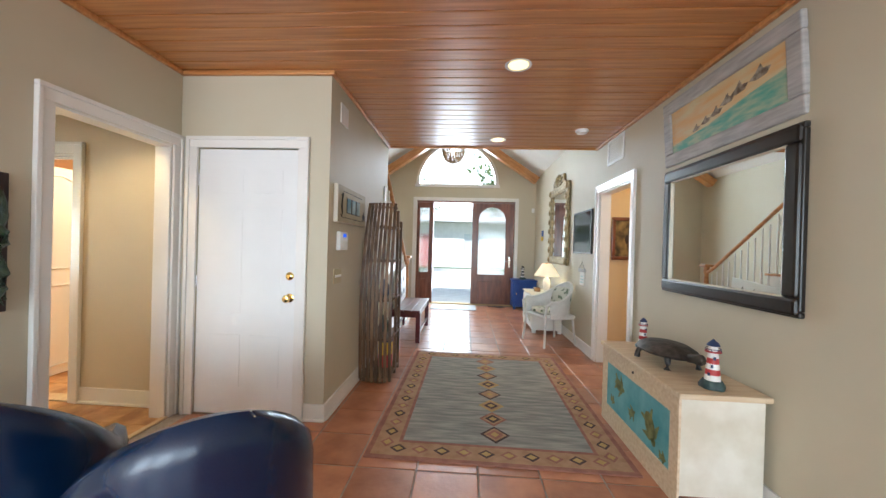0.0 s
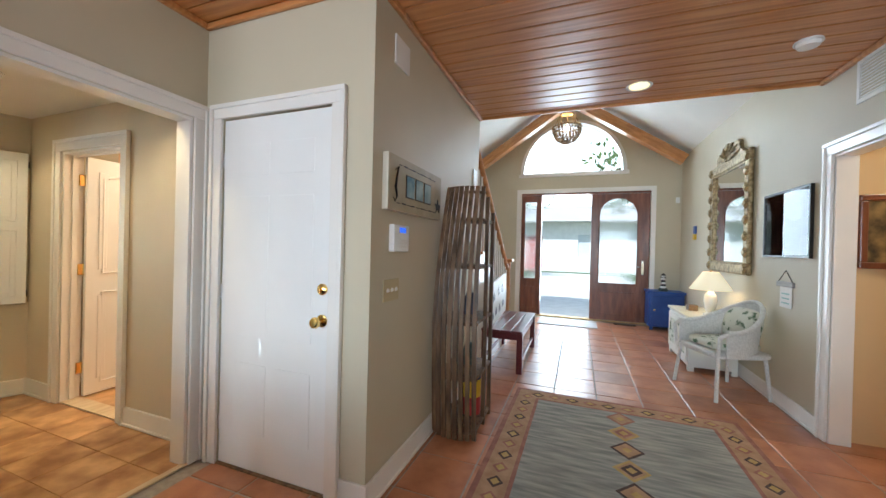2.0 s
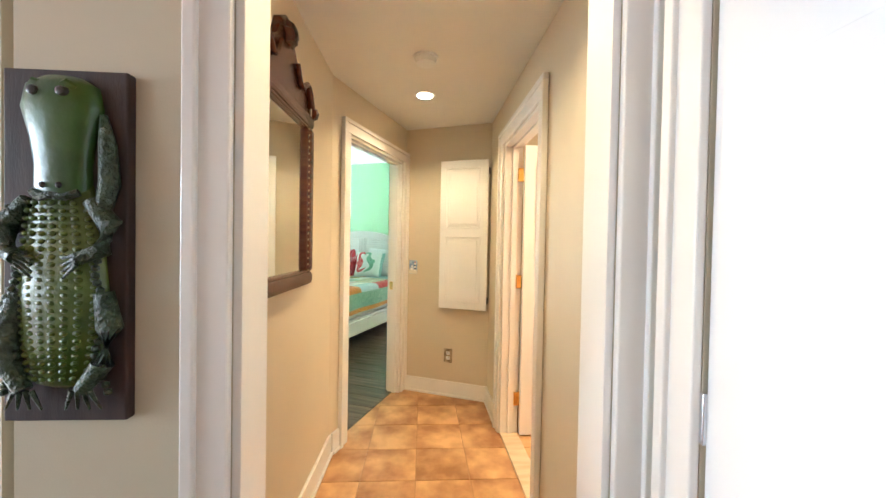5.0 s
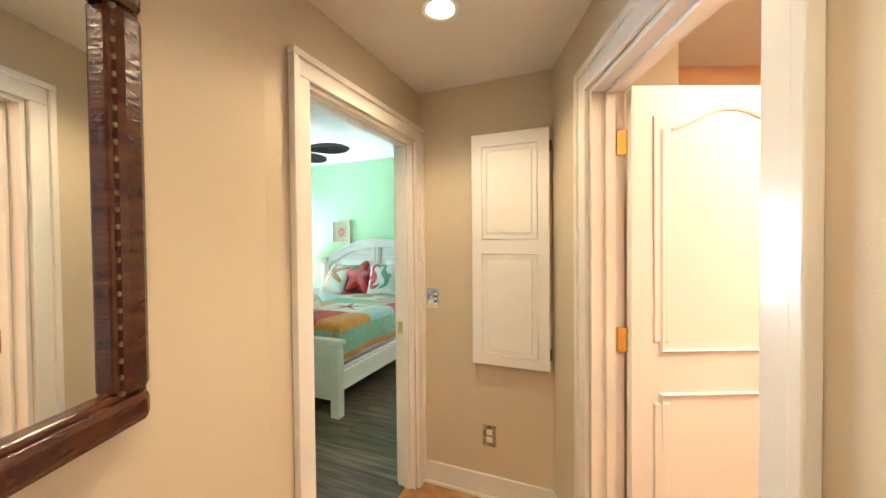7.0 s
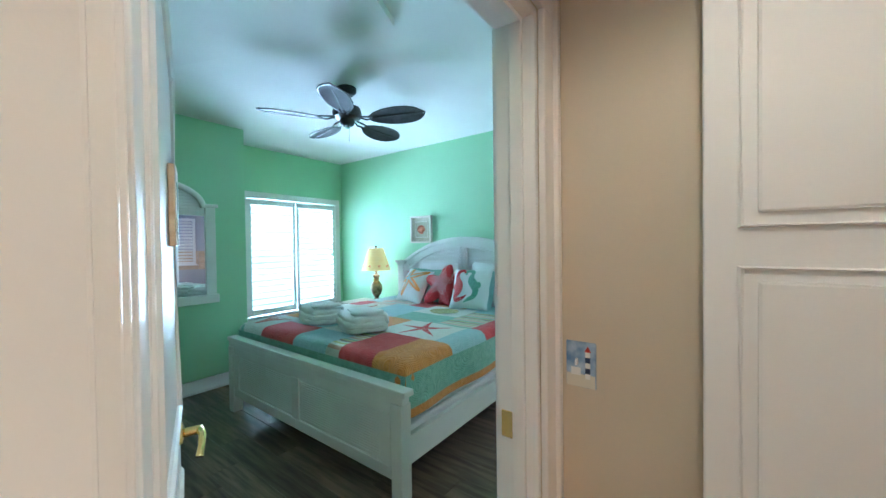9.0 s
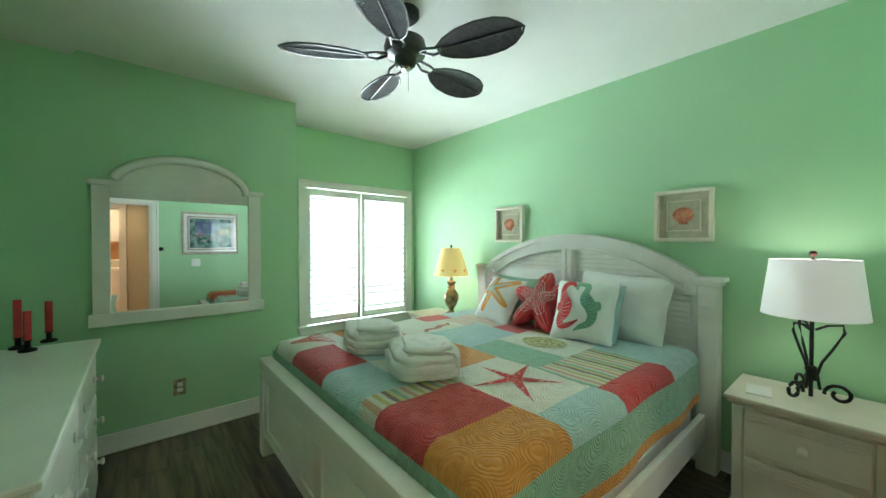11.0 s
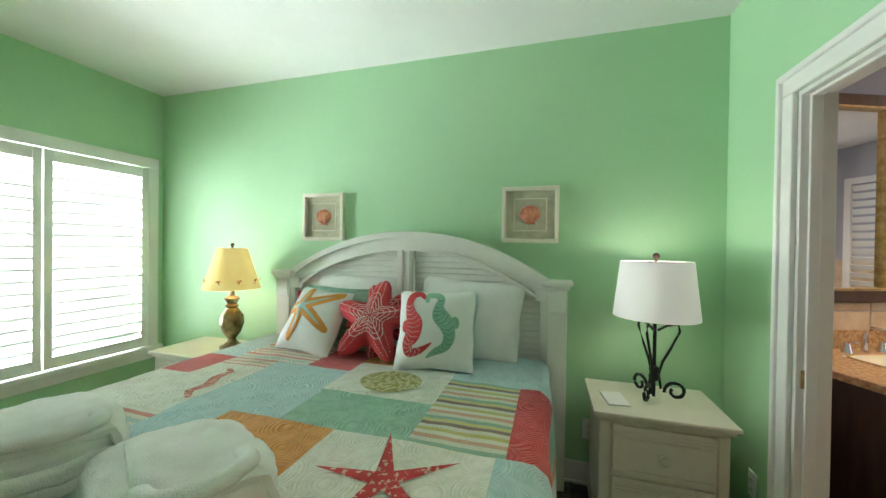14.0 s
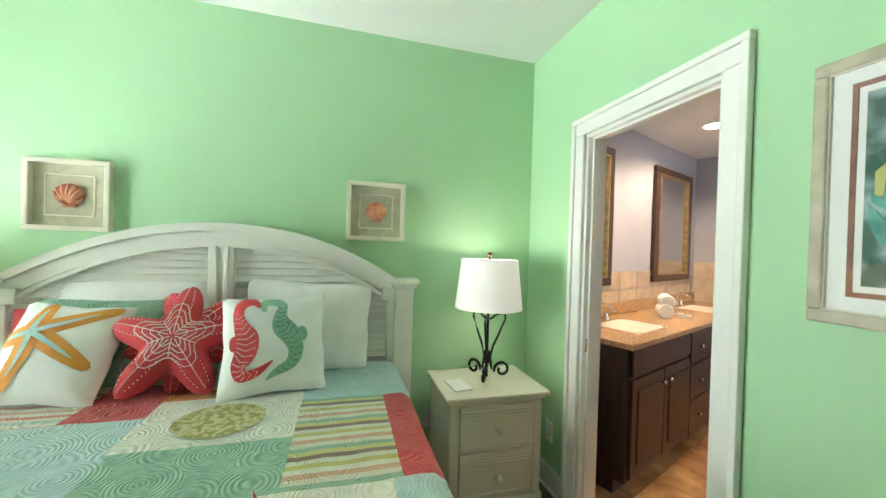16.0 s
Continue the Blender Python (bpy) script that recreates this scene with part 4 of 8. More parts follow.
for k, (z, c) in enumerate(((0.435, ROCKGREEN), (0.815, NAVYPAINT), (1.195, CREAM))):
    it = thing("shelf_ornament", "small dark ornament on the slatted shelf", "ornament", pose(-0.72, 4.24, z))
    part("body", lathe([(0, 0), (0.05, 0), (0.06, 0.05), (0.04, 0.12), (0.03, 0.16), (0, 0.17)], 14), c, it, smooth=True)

bench = thing("bench", "dark red slatted wooden bench below the stairs", "bench", pose(-0.71, 6.0, 0))
for k in range(4):
    part("seat_slat", box(-0.23 + k * 0.116, -0.12 + k * 0.116, -0.62, 0.62, 0.43, 0.455, 0.004), BENCHRED, bench)
for x in (-0.20, 0.20):
    for y in (-0.56, 0.56):
        part("leg", box(x - 0.03, x + 0.03, y - 0.03, y + 0.03, 0, 0.432, 0.004), BENCHRED, bench)
    part("apron", box(x - 0.012, x + 0.012, -0.53, 0.53, 0.35, 0.43, 0.003), BENCHRED, bench)
    part("stretcher", box(x - 0.012, x + 0.012, -0.53, 0.53, 0.10, 0.14, 0.003), BENCHRED, bench)
for y in (-0.56, 0.56):
    part("apron", box(-0.17, 0.17, y - 0.012, y + 0.012, 0.35, 0.43, 0.003), BENCHRED, bench)
board = thing("decorative_board", "white board with black star cut-outs standing on the bench", "sign", pose(-0.86, 5.95, 0.456, 0, -6, 90))
part("board", box(-0.45, 0.45, -0.012, 0.012, 0.0, 0.50, 0.004), WHITEWOOD, board)
for x, z in ((-0.33, 0.12), (-0.15, 0.14), (0.05, 0.13), (0.25, 0.15), (-0.25, 0.33), (0.0, 0.35), (0.22, 0.34)):
    part("star_figure", plate([((0.055 if k % 2 == 0 else 0.024) * math.sin(k * math.pi / 5), (0.055 if k % 2 == 0 else 0.024) * math.cos(k * math.pi / 5)) for k in range(10)], 0.004, pose(x, -0.0125, z)), BLACK, board)

sign = thing("photo_sign", "cream beach sign with three small photographs", "sign", pose(XS, 3.60, 1.655, 0, 0, 90))
part("board", box(-0.375, 0.375, -0.036, 0, -0.15, 0.15, 0.006), CREAM, sign)
part("face", box(-0.372, 0.372, -0.0378, -0.0355, -0.147, 0.147, 0.001), material("khaki_paint", (0.36, 0.31, 0.19), (0.46, 0.40, 0.26), 7, 0.6, bump=0.1), sign, "khaki painted face")
for k in range(3):
    ph = part("photo_frame", box(-0.175 + k * 0.125, -0.065 + k * 0.125, -0.042, -0.037, -0.065, 0.065, 0.002), BLACK, sign)
    part("photo", box(-0.168 + k * 0.125, -0.072 + k * 0.125, -0.0435, -0.0425, -0.058, 0.058), PRINTBLUE, ph, "blue beach photograph")
for z, ww in ((0.105, 0.26), (-0.105, 0.28)):
    for q in range(9):
        x0 = -ww + q * 2 * ww / 9
        part("lettering", box(x0, x0 + ww / 9 * (1.2 + 0.4 * (q % 3)), -0.0390, -0.0380, z - 0.0025, z + 0.0025 + 0.003 * (q % 2)), IRON, sign, "thin dark lettering")
part("seahorse_figure", tube([(-0.30, -0.04, 0.07), (-0.27, -0.04, 0.09), (-0.285, -0.04, 0.04), (-0.30, -0.04, -0.02), (-0.28, -0.04, -0.07), (-0.30, -0.04, -0.10), (-0.32, -0.04, -0.08)], [0.003, 0.006, 0.007, 0.009, 0.006, 0.003, 0.002], sides=6), IRON, sign)
part("starfish_figure", plate([((0.05 if k % 2 == 0 else 0.018) * math.sin(k * math.pi / 5), (0.05 if k % 2 == 0 else 0.018) * math.cos(k * math.pi / 5)) for k in range(10)], 0.006, pose(0.31, -0.036, -0.06)), IRON, sign)
kp = thing("alarm_keypad", "white alarm keypad with a small blue display", "keypad", pose(XS, 3.40, 1.36, 0, 0, 90))
part("case", box(-0.09, 0.09, -0.035, 0, -0.075, 0.075, 0.006), WHITE, kp)
part("display", box(-0.03, 0.045, -0.037, -0.034, 0.03, 0.06, 0.001), LCD, kp, "blue display")
for r in range(3):
    for c in range(4):
        part("key", box(-0.03 + c * 0.024, -0.014 + c * 0.024, -0.038, -0.034, -0.055 + r * 0.022, -0.042 + r * 0.022, 0.002, segments=1), PAPER, kp)
sw = thing("light_switch", "ivory triple light switch plate", "switch", pose(XS, 3.345, 1.075, 0, 0, 90))
part("plate", box(-0.085, 0.085, -0.007, 0, -0.06, 0.06, 0.003), IVORY, sw)
for x in (-0.046, 0.0, 0.046):
    part("toggle", tube([(x, -0.004, 0.0), (x, -0.016, 0.005)], [0.012, 0.009]), WHITE, sw, "white dimmer knob")
vt = thing("wall_plate", "small white louvred wall plate", "vent", pose(XS, 3.41, 2.39, 0, 0, 90))
part("plate", box(-0.085, 0.085, -0.012, 0, -0.08, 0.08, 0.004), WHITE, vt)
vt = thing("wall_plate", "small white thermostat plate by the stairs", "plate", pose(XS, 4.95, 1.98, 0, 0, 90))
part("plate", box(-0.05, 0.05, -0.012, 0, -0.09, 0.09, 0.004), WHITE, vt)

# ---- things along the other side ----


def r_wall(y, z):
    return pose(XR, y, z, 0, 0, -90)


chest = thing("blanket_chest", "limed oak chest painted with sea turtles", "chest", pose(1.27, 2.98, 0, 0, 0, -90))
LC = 1.04
part("body", box(-LC / 2, LC / 2, 0.0, 0.42, 0.06, 0.575, 0.004), CHESTWHITE, chest, "worn white painted carcass")
part("lid", box(-LC / 2 - 0.025, LC / 2 + 0.025, -0.025, 0.44, 0.576, 0.606, 0.006), CHESTWOOD, chest, "pale limed oak lid")
for x0, x1, z0, z1 in ((-LC / 2, LC / 2, 0.47, 0.575), (-LC / 2, LC / 2, 0.0, 0.14), (-LC / 2, -LC / 2 + 0.085, 0.14, 0.47), (LC / 2 - 0.085, LC / 2, 0.14, 0.47)):
    part("face_frame", box(x0, x1, -0.012, 0.001, z0, z1, 0.003), CHESTWOOD, chest, "limed oak frame")
part("painted_panel", box(-LC / 2 + 0.085, LC / 2 - 0.085, -0.004, 0.0, 0.14, 0.47), SEA, chest, "teal underwater painting")
TURTLE = material("painted_turtle", (0.10, 0.11, 0.03), (0.24, 0.24, 0.08), 24, 0.5)
for x, z, s, tilt in ((0.22, 0.28, 0.085, 60), (-0.22, 0.36, 0.065, 10), (-0.02, 0.25, 0.04, -30), (0.36, 0.17, 0.03, 0), (-0.33, 0.21, 0.03, 20)):
    tm = pose(x, -0.004, z, 0, tilt, 0)
    bm = plate([(1.0 * s * math.cos(a), 0.62 * s * math.sin(a)) for a in (k * math.pi / 9 for k in range(18))], 0.003, tm)
    plate([(1.0 * s + 0.32 * s * math.cos(a), 0.26 * s * math.sin(a)) for a in (k * math.pi / 5 for k in range(10))], 0.003, tm, bm)
    for fx, fz, l in ((0.55, 1, 1.1), (0.55, -1, 1.1), (-0.7, 1, 0.6), (-0.7, -1, 0.6)):
        plate([(s * fx, s * 0.35 * fz), (s * (fx + 0.35), s * 0.45 * fz), (s * (fx - 0.1 - 0.3 * l), s * (0.45 + 0.8 * l) * fz), (s * (fx - 0.35), s * 0.8 * fz)], 0.003, tm, bm)
    part("turtle_figure", bm, TURTLE, chest, "painted sea turtle")
part("keyhole", lathe([(0, 0), (0.010, 0), (0.008, 0.005), (0, 0.006)], 12), IRON, chest, smooth=True, m=pose(0, -0.012, 0.53, 90))


def lighthouse(m, label, s, body, stripe, roof):
    ob = thing("lighthouse_figure", label, "figurine", m, "lighthouse figures")
    part("rock", lathe([(0, 0), (0.055 * s, 0), (0.058 * s, 0.015 * s), (0.042 * s, 0.04 * s), (0, 0.042 * s)], 14, flute=0.08, lobes=5), ROCKGREEN, ob, "dark green rock base", True)
    for k in range(5):
        z0, z1 = (0.04 + 0.028 * k) * s, (0.04 + 0.028 * (k + 1)) * s
        r0, r1 = (0.036 - 0.0028 * k) * s, (0.036 - 0.0028 * (k + 1)) * s
        part("band", lathe([(0, z0), (r0, z0), (r1, z1), (0, z1)], 16), stripe if k % 2 else body, ob, smooth=True)
    part("gallery", lathe([(0, 0.18 * s), (0.036 * s, 0.18 * s), (0.036 * s, 0.186 * s), (0, 0.187 * s)], 16), stripe, ob, smooth=True)
    part("lantern", lathe([(0, 0.186 * s), (0.020 * s, 0.186 * s), (0.020 * s, 0.215 * s), (0, 0.216 * s)], 12), body, ob, smooth=True)
    part("roof", lathe([(0.030 * s, 0.212 * s), (0.026 * s, 0.222 * s), (0.012 * s, 0.236 * s), (0.004 * s, 0.244 * s), (0, 0.246 * s)], 16), roof, ob, smooth=True)
    part("rail", tube([(0.034 * s * math.cos(a), 0.034 * s * math.sin(a), 0.197 * s) for a in (k * math.pi / 8 for k in range(16))], 0.0016 * s, sides=4, closed=True), roof, ob)
    for k in range(8):
        a = k * math.pi / 4
        part("rail_post", box(0.034 * s * math.cos(a) - 0.001, 0.034 * s * math.cos(a) + 0.001, 0.034 * s * math.sin(a) - 0.001, 0.034 * s * math.sin(a) + 0.001, 0.186 * s, 0.198 * s), roof, ob)
    for k in range(3):
        part("window", box(-0.005 * s, 0.005 * s, -0.037 * s + 0.003 * s * k, -0.030 * s + 0.003 * s * k, (0.065 + 0.04 * k) * s, (0.080 + 0.04 * k) * s), NAVYPAINT, ob, m=pose(0, 0, 0, 0, 0, -60 + 20 * k))
    return ob


lighthouse(pose(1.48, 2.55, 0.607, 0, 0, 0), "red and white striped lighthouse figure with blue roof", 1.08, PAPER, RED, NAVYPAINT)
lighthouse(pose(1.50, 3.36, 0.607, 0, 0, 40), "small red and white lighthouse figure beside the turtle", 0.92, PAPER, RED, NAVYPAINT)
tur = thing("iron_turtle", "cast iron turtle footstool on the chest", "turtle ornament", pose(1.47, 2.98, 0.607, 0, 0, 100))
part("shell", lathe([(0.205, 0.075), (0.215, 0.085), (0.20, 0.105), (0.15, 0.13), (0.08, 0.142), (0, 0.145)], 36, m=Matrix.Diagonal((1.0, 0.72, 1, 1)), flute=0.012, lobes=14), CASTIRON, tur, "cast iron shell", True)
part("underside", lathe([(0, 0.07), (0.20, 0.07), (0.206, 0.078), (0, 0.079)], 30, m=Matrix.Diagonal((1.0, 0.72, 1, 1))), CASTIRON, tur)
for x in (-0.12, 0.12):
    for y in (-0.09, 0.09):
        part("leg", tube([(x, y, 0.09), (x * 1.18, y * 1.15, 0.04), (x * 1.2, y * 1.2, 0.0)], [0.022, 0.016, 0.020], sides=8), CASTIRON, tur, smooth=True)
part("head", tube([(-0.18, 0, 0.085), (-0.235, 0, 0.095), (-0.275, 0, 0.10), (-0.30, 0, 0.095)], [0.025, 0.028, 0.034, 0.016], sides=10), CASTIRON, tur, smooth=True)

mir = thing("wall_mirror", "large mirror in a black moulded frame above the chest", "mirror", r_wall(2.895, 1.508))
panel_frame(1.17, 0.92, 0.085, 0.045, mir, BLACK, bevel=0.016)
panel_frame(1.19, 0.94, 0.03, 0.030, mir, BLACK, "outer_moulding", 0.008)
panel_frame(1.012, 0.762, 0.012, 0.034, mir, CREAM, "inner_edge", 0.003)
part("glass", box(-0.50, 0.50, -0.020, -0.012, -0.375, 0.375), MIRROR, mir, "bevelled mirror glass")
pnt = thing("seascape_painting", "shorebird seascape in a grey driftwood frame", "painting", r_wall(2.915, 2.268) @ pose(0, 0, 0, 4))
panel_frame(1.20, 0.50, 0.095, 0.035, pnt, GREYWOOD, bevel=0.010)
part("canvas", box(-0.51, 0.51, -0.020, -0.005, -0.16, 0.16), SAND, pnt, "orange sunset sky")
part("sea", plate([(-0.51, -0.155), (0.51, -0.155), (0.51, 0.02), (0.2, -0.02), (-0.1, -0.07), (-0.51, -0.10)], 0.0215), material("green_wave", (0.10, 0.36, 0.28), (0.42, 0.50, 0.34), 7, 0.6, stretch=(1, 1, 4)), pnt, "green breaking wave")
BIRD = material("bird_brown", (0.12, 0.08, 0.05), (0.42, 0.36, 0.28), 30, 0.7)
for x, z, s in ((-0.22, -0.055, 0.7), (-0.12, -0.035, 0.8), (-0.02, -0.015, 0.9), (0.08, 0.02, 1.0), (0.18, 0.045, 1.1), (0.33, 0.065, 1.2)):
    part("bird_figure", plate([(x - 0.06 * s, z - 0.01), (x - 0.02 * s, z - 0.02 * s), (x + 0.04 * s, z - 0.015 * s), (x + 0.065 * s, z + 0.012 * s), (x + 0.02 * s, z + 0.018 * s), (x + 0.01 * s, z + 0.045 * s), (x - 0.02 * s, z + 0.014 * s)], 0.0225), BIRD, pnt, "painted shorebird")
vent = thing("wall_vent", "white louvred return air vent high on the wall", "vent", r_wall(4.53, 2.45))
panel_frame(0.42, 0.28, 0.028, 0.012, vent, WHITE, bevel=0.003)
for k in range(11):
    part("slat", box(-0.185, 0.185, -0.009, 0.0, -0.108 + k * 0.0205, -0.098 + k * 0.0205, 0.002, segments=1), WHITE, vent)
pic = thing("blue_picture", "beach print in a slim black frame", "picture", r_wall(5.54, 1.59))
panel_frame(0.74, 0.58, 0.02, 0.028, pic, BLACK, bevel=0.003)
part("mat_board", box(-0.355, 0.355, -0.012, -0.004, -0.275, 0.275), PAPER, pic)
part("print", box(-0.21, 0.25, -0.0135, -0.0125, -0.18, 0.19), PRINTBLUE, pic)
part("glazing", box(-0.355, 0.355, -0.020, -0.018, -0.275, 0.275), CLEAR, pic).visible_shadow = False
gm = thing("gilt_mirror", "tall carved gilt mirror with a shell crest", "mirror", r_wall(6.78, 1.77) @ Matrix.Diagonal((1.13, 1, 1.07, 1)))
panel_frame(1.05, 1.25, 0.11, 0.05, gm, GILT, bevel=0.018)
panel_frame(0.84, 1.04, 0.02, 0.035, gm, GILT, "inner_bead", 0.005)
part("glass", box(-0.42, 0.42, -0.02, -0.012, -0.52, 0.52), MIRROR, gm, "mirror glass")
for k in range(16):
    s = -1 if k % 2 else 1
    part("carved_leaf", lathe([(0, 0), (0.045, 0.005), (0.03, 0.03), (0, 0.035)], 8, flute=0.2, lobes=4), GILT, gm, smooth=True, m=pose(s * 0.48, -0.045, -0.56 + (k // 2) * 0.16, 90))
crest = [(0.34 * math.cos(a) * (1 + 0.10 * math.cos(7 * a)), 0.61 + 0.20 * math.sin(a) * (1 + 0.12 * math.cos(7 * a))) for a in (k * math.pi / 30 for k in range(31))]
part("crest", plate(crest, 0.045, bevel=0.012), GILT, gm, "carved shell crest")
for k in range(7):
    a = math.pi * (k + 0.5) / 7
    part("crest_scroll", tube([(0.04 * math.cos(a), -0.05, 0.62), (0.17 * math.cos(a), -0.062, 0.62 + 0.10 * math.sin(a)), (0.30 * math.cos(a), -0.05, 0.62 + 0.18 * math.sin(a))], [0.012, 0.02, 0.008], sides=6), GILT, gm, smooth=True)
hk = thing("hanging_sign", "small white lettered card under a carved grey bar on a cord", "sign", r_wall(5.53, 1.02))
part("bar", box(-0.13, 0.13, -0.02, 0, 0.03, 0.075, 0.004), GREYWOOD, hk)
part("cord", tube([(-0.11, -0.01, 0.075), (0, -0.008, 0.17), (0.11, -0.01, 0.075)], 0.003, sides=5), IRON, hk)
part("card", box(-0.095, 0.095, -0.007, -0.002, -0.15, 0.03, 0.002), PAPER, hk, "white lettered card")
for z in (-0.03, -0.07, -0.11):
    part("lettering", box(-0.06, 0.06, -0.0085, -0.0070, z - 0.006, z + 0.006), SKYCLOTH, hk)
ky = thing("key_rack", "small blue and yellow key rack on the wall", "key rack", r_wall(8.14, 1.62))
part("board", box(-0.06, 0.06, -0.02, 0, 0.0, 0.12, 0.005), BLUE, ky)
part("figure", box(-0.05, 0.05, -0.03, 0, -0.09, -0.005, 0.005), YELLOW, ky)
sd = thing("motion_sensor", "tiny white alarm sensor in the corner", "sensor", pose(1.66, YF, 2.25))
part("case", box(-0.03, 0.03, -0.04, 0, -0.05, 0.05, 0.008), WHITE, sd)

cabw = thing("cottage_cabinet", "white painted low cabinet with floral doors", "cabinet", pose(1.22, 6.78, 0, 0, 0, -90))
part("body", box(-0.45, 0.45, 0.0, 0.46, 0.05, 0.585, 0.005), WHITEWOOD, cabw)
part("top", box(-0.48, 0.48, -0.02, 0.48, 0.586, 0.612, 0.006), CHESTWHITE, cabw)
for x0, x1 in ((-0.42, -0.01), (0.01, 0.42)):
    dd = part("door", box(x0, x1, -0.016, 0.001, 0.10, 0.55, 0.005), WHITEWOOD, cabw)
    part("painted_panel", box(x0 + 0.06, x1 - 0.06, -0.019, -0.015, 0.17, 0.48, 0.003), FLORAL, dd, "painted floral panel")
for x in (-0.42, 0.42):
    for y in (0.03, 0.43):
        part("foot", box(x - 0.03, x + 0.03, y - 0.03, y + 0.03, 0, 0.06, 0.006), WHITEWOOD, cabw)
wl = thing("table_lamp", "white ceramic table lamp with a cream coolie shade", "lamp", pose(1.46, 6.50, 0.613))
part("base", lathe([(0, 0), (0.06, 0), (0.062, 0.02), (0.035, 0.04), (0.055, 0.10), (0.068, 0.17), (0.055, 0.24), (0.025, 0.28), (0.015, 0.30), (0.012, 0.36), (0, 0.36)], 24), CERAMIC, wl, smooth=True)
SHADECREAM = material("cream_shade", (0.80, 0.70, 0.50), None, 9, 0.9, emit=(1.0, 0.80, 0.50), strength=0.5)
shade_bm = lathe([(0.205, 0.30), (0.075, 0.50)], 36)
bmesh.ops.delete(shade_bm, geom=[f for f in shade_bm.faces if len(f.verts) > 4], context="FACES")
bmesh.ops.solidify(shade_bm, geom=shade_bm.faces[:], thickness=0.002)
part("shade", shade_bm, SHADECREAM, wl, "cream pleated shade", True)
part("finial", lathe([(0, 0.49), (0.008, 0.50), (0.012, 0.515), (0, 0.53)], 10), OLDBRASS, wl, smooth=True)
lamp("lamp_bulb", "POINT", pose(1.46, 6.50, 1.0), 3, WARM, 0.03)
bx = thing("small_box", "small brown box beside the lamp", "box", pose(1.38, 6.86, 0.613))
part("box", box(-0.05, 0.05, -0.06, 0.06, 0, 0.07, 0.006), OLDWOOD, bx)
bc = thing("blue_cabinet", "royal blue painted cabinet beside the entrance", "cabinet", pose(1.45, 8.97, 0))
part("body", box(-0.26, 0.26, -0.40, 0, 0.06, 0.62, 0.005), BLUE, bc)
part("top", box(-0.28, 0.28, -0.42, 0.0, 0.62, 0.66, 0.006), BLUE, bc)
part("door", box(-0.23, 0.23, -0.415, -0.40, 0.10, 0.58, 0.005), BLUE, bc)
part("knob", lathe([(0, 0), (0.012, 0), (0.014, 0.02), (0, 0.022)], 10), BRASS, bc, smooth=True, m=pose(-0.18, -0.415, 0.35, 90))
for x in (-0.24, 0.20):
    part("foot", box(x, x + 0.05, -0.39, -0.34, 0, 0.06, 0.004), BLUE, bc)
lighthouse(pose(1.42, 8.72, 0.661), "black and white lighthouse figure on the blue cabinet", 1.25, PAPER, BLACK, BLACK)

wc = thing("wicker_chair", "white wicker armchair with a palm-print cushion", "chair", pose(1.37, 5.80, 0, 0, 0, -68))
for x, y in ((-0.24, -0.24), (0.24, -0.24), (-0.21, 0.22), (0.21, 0.22)):
    part("leg", tube([(x * 1.15, y * 1.15, 0), (x, y, 0.40)], 0.016, sides=8), WICKER, wc)
part("seat", soft_box(0.56, 0.54, 0.06, 6, m=pose(0, 0, 0.37), steps=6), WICKER, wc, "woven wicker seat", True)


def back_shell(a, b):
    t = math.pi * (1.08 * a - 0.04)
    z0, z1 = 0.40, 0.62 + 0.24 * math.sin(t) ** 2
    return Vector((0.31 * math.cos(t), -0.16 + 0.42 * math.sin(t) * (1 + 0.10 * b), z0 + (z1 - z0) * b))


sheet("back", back_shell, 26, 8, WICKER, wc, "curved woven wicker back and arms", 0.012)
part("rim", tube([back_shell(k / 28, 1.0) for k in range(29)], 0.022, sides=8), WICKER, wc, "rolled wicker rim", True)
for s in (-1, 1):
    part("arm_front", tube([(0.31 * s, -0.18, 0.63), (0.30 * s, -0.27, 0.58), (0.27 * s, -0.27, 0.40)], 0.020, sides=8), WICKER, wc, smooth=True)
part("seat_cushion", soft_box(0.46, 0.46, 0.08, 4, m=pose(0, 0, 0.43), steps=8), FLORAL, wc, "palm-print seat cushion", True)
part("back_cushion", soft_box(0.40, 0.12, 0.34, 3, m=pose(0, 0.14, 0.47, -14), steps=8), FLORAL, wc, "palm-print back cushion", True)

# corridor picture
pic = thing("corridor_picture", "dark still life in a red-brown wooden frame", "picture", pose(2.10, 5.02, 1.50))
panel_frame(0.42, 0.52, 0.045, 0.03, pic, MAHOGANY, bevel=0.008)
part("canvas", box(-0.17, 0.17, -0.015, -0.004, -0.22, 0.22), material("dark_oil", (0.03, 0.02, 0.012), (0.30, 0.20, 0.07), 9, 0.5), pic)
for x, z, w, h in ((0.02, 0.07, 0.028, 0.075), (-0.02, -0.01, 0.03, 0.06), (0.03, -0.09, 0.06, 0.022)):
    part("animal_figure", plate([(w * math.cos(a) + x, h * math.sin(a) + z) for a in (k * math.pi / 8 for k in range(16))], 0.017), DARKBOARD, pic)

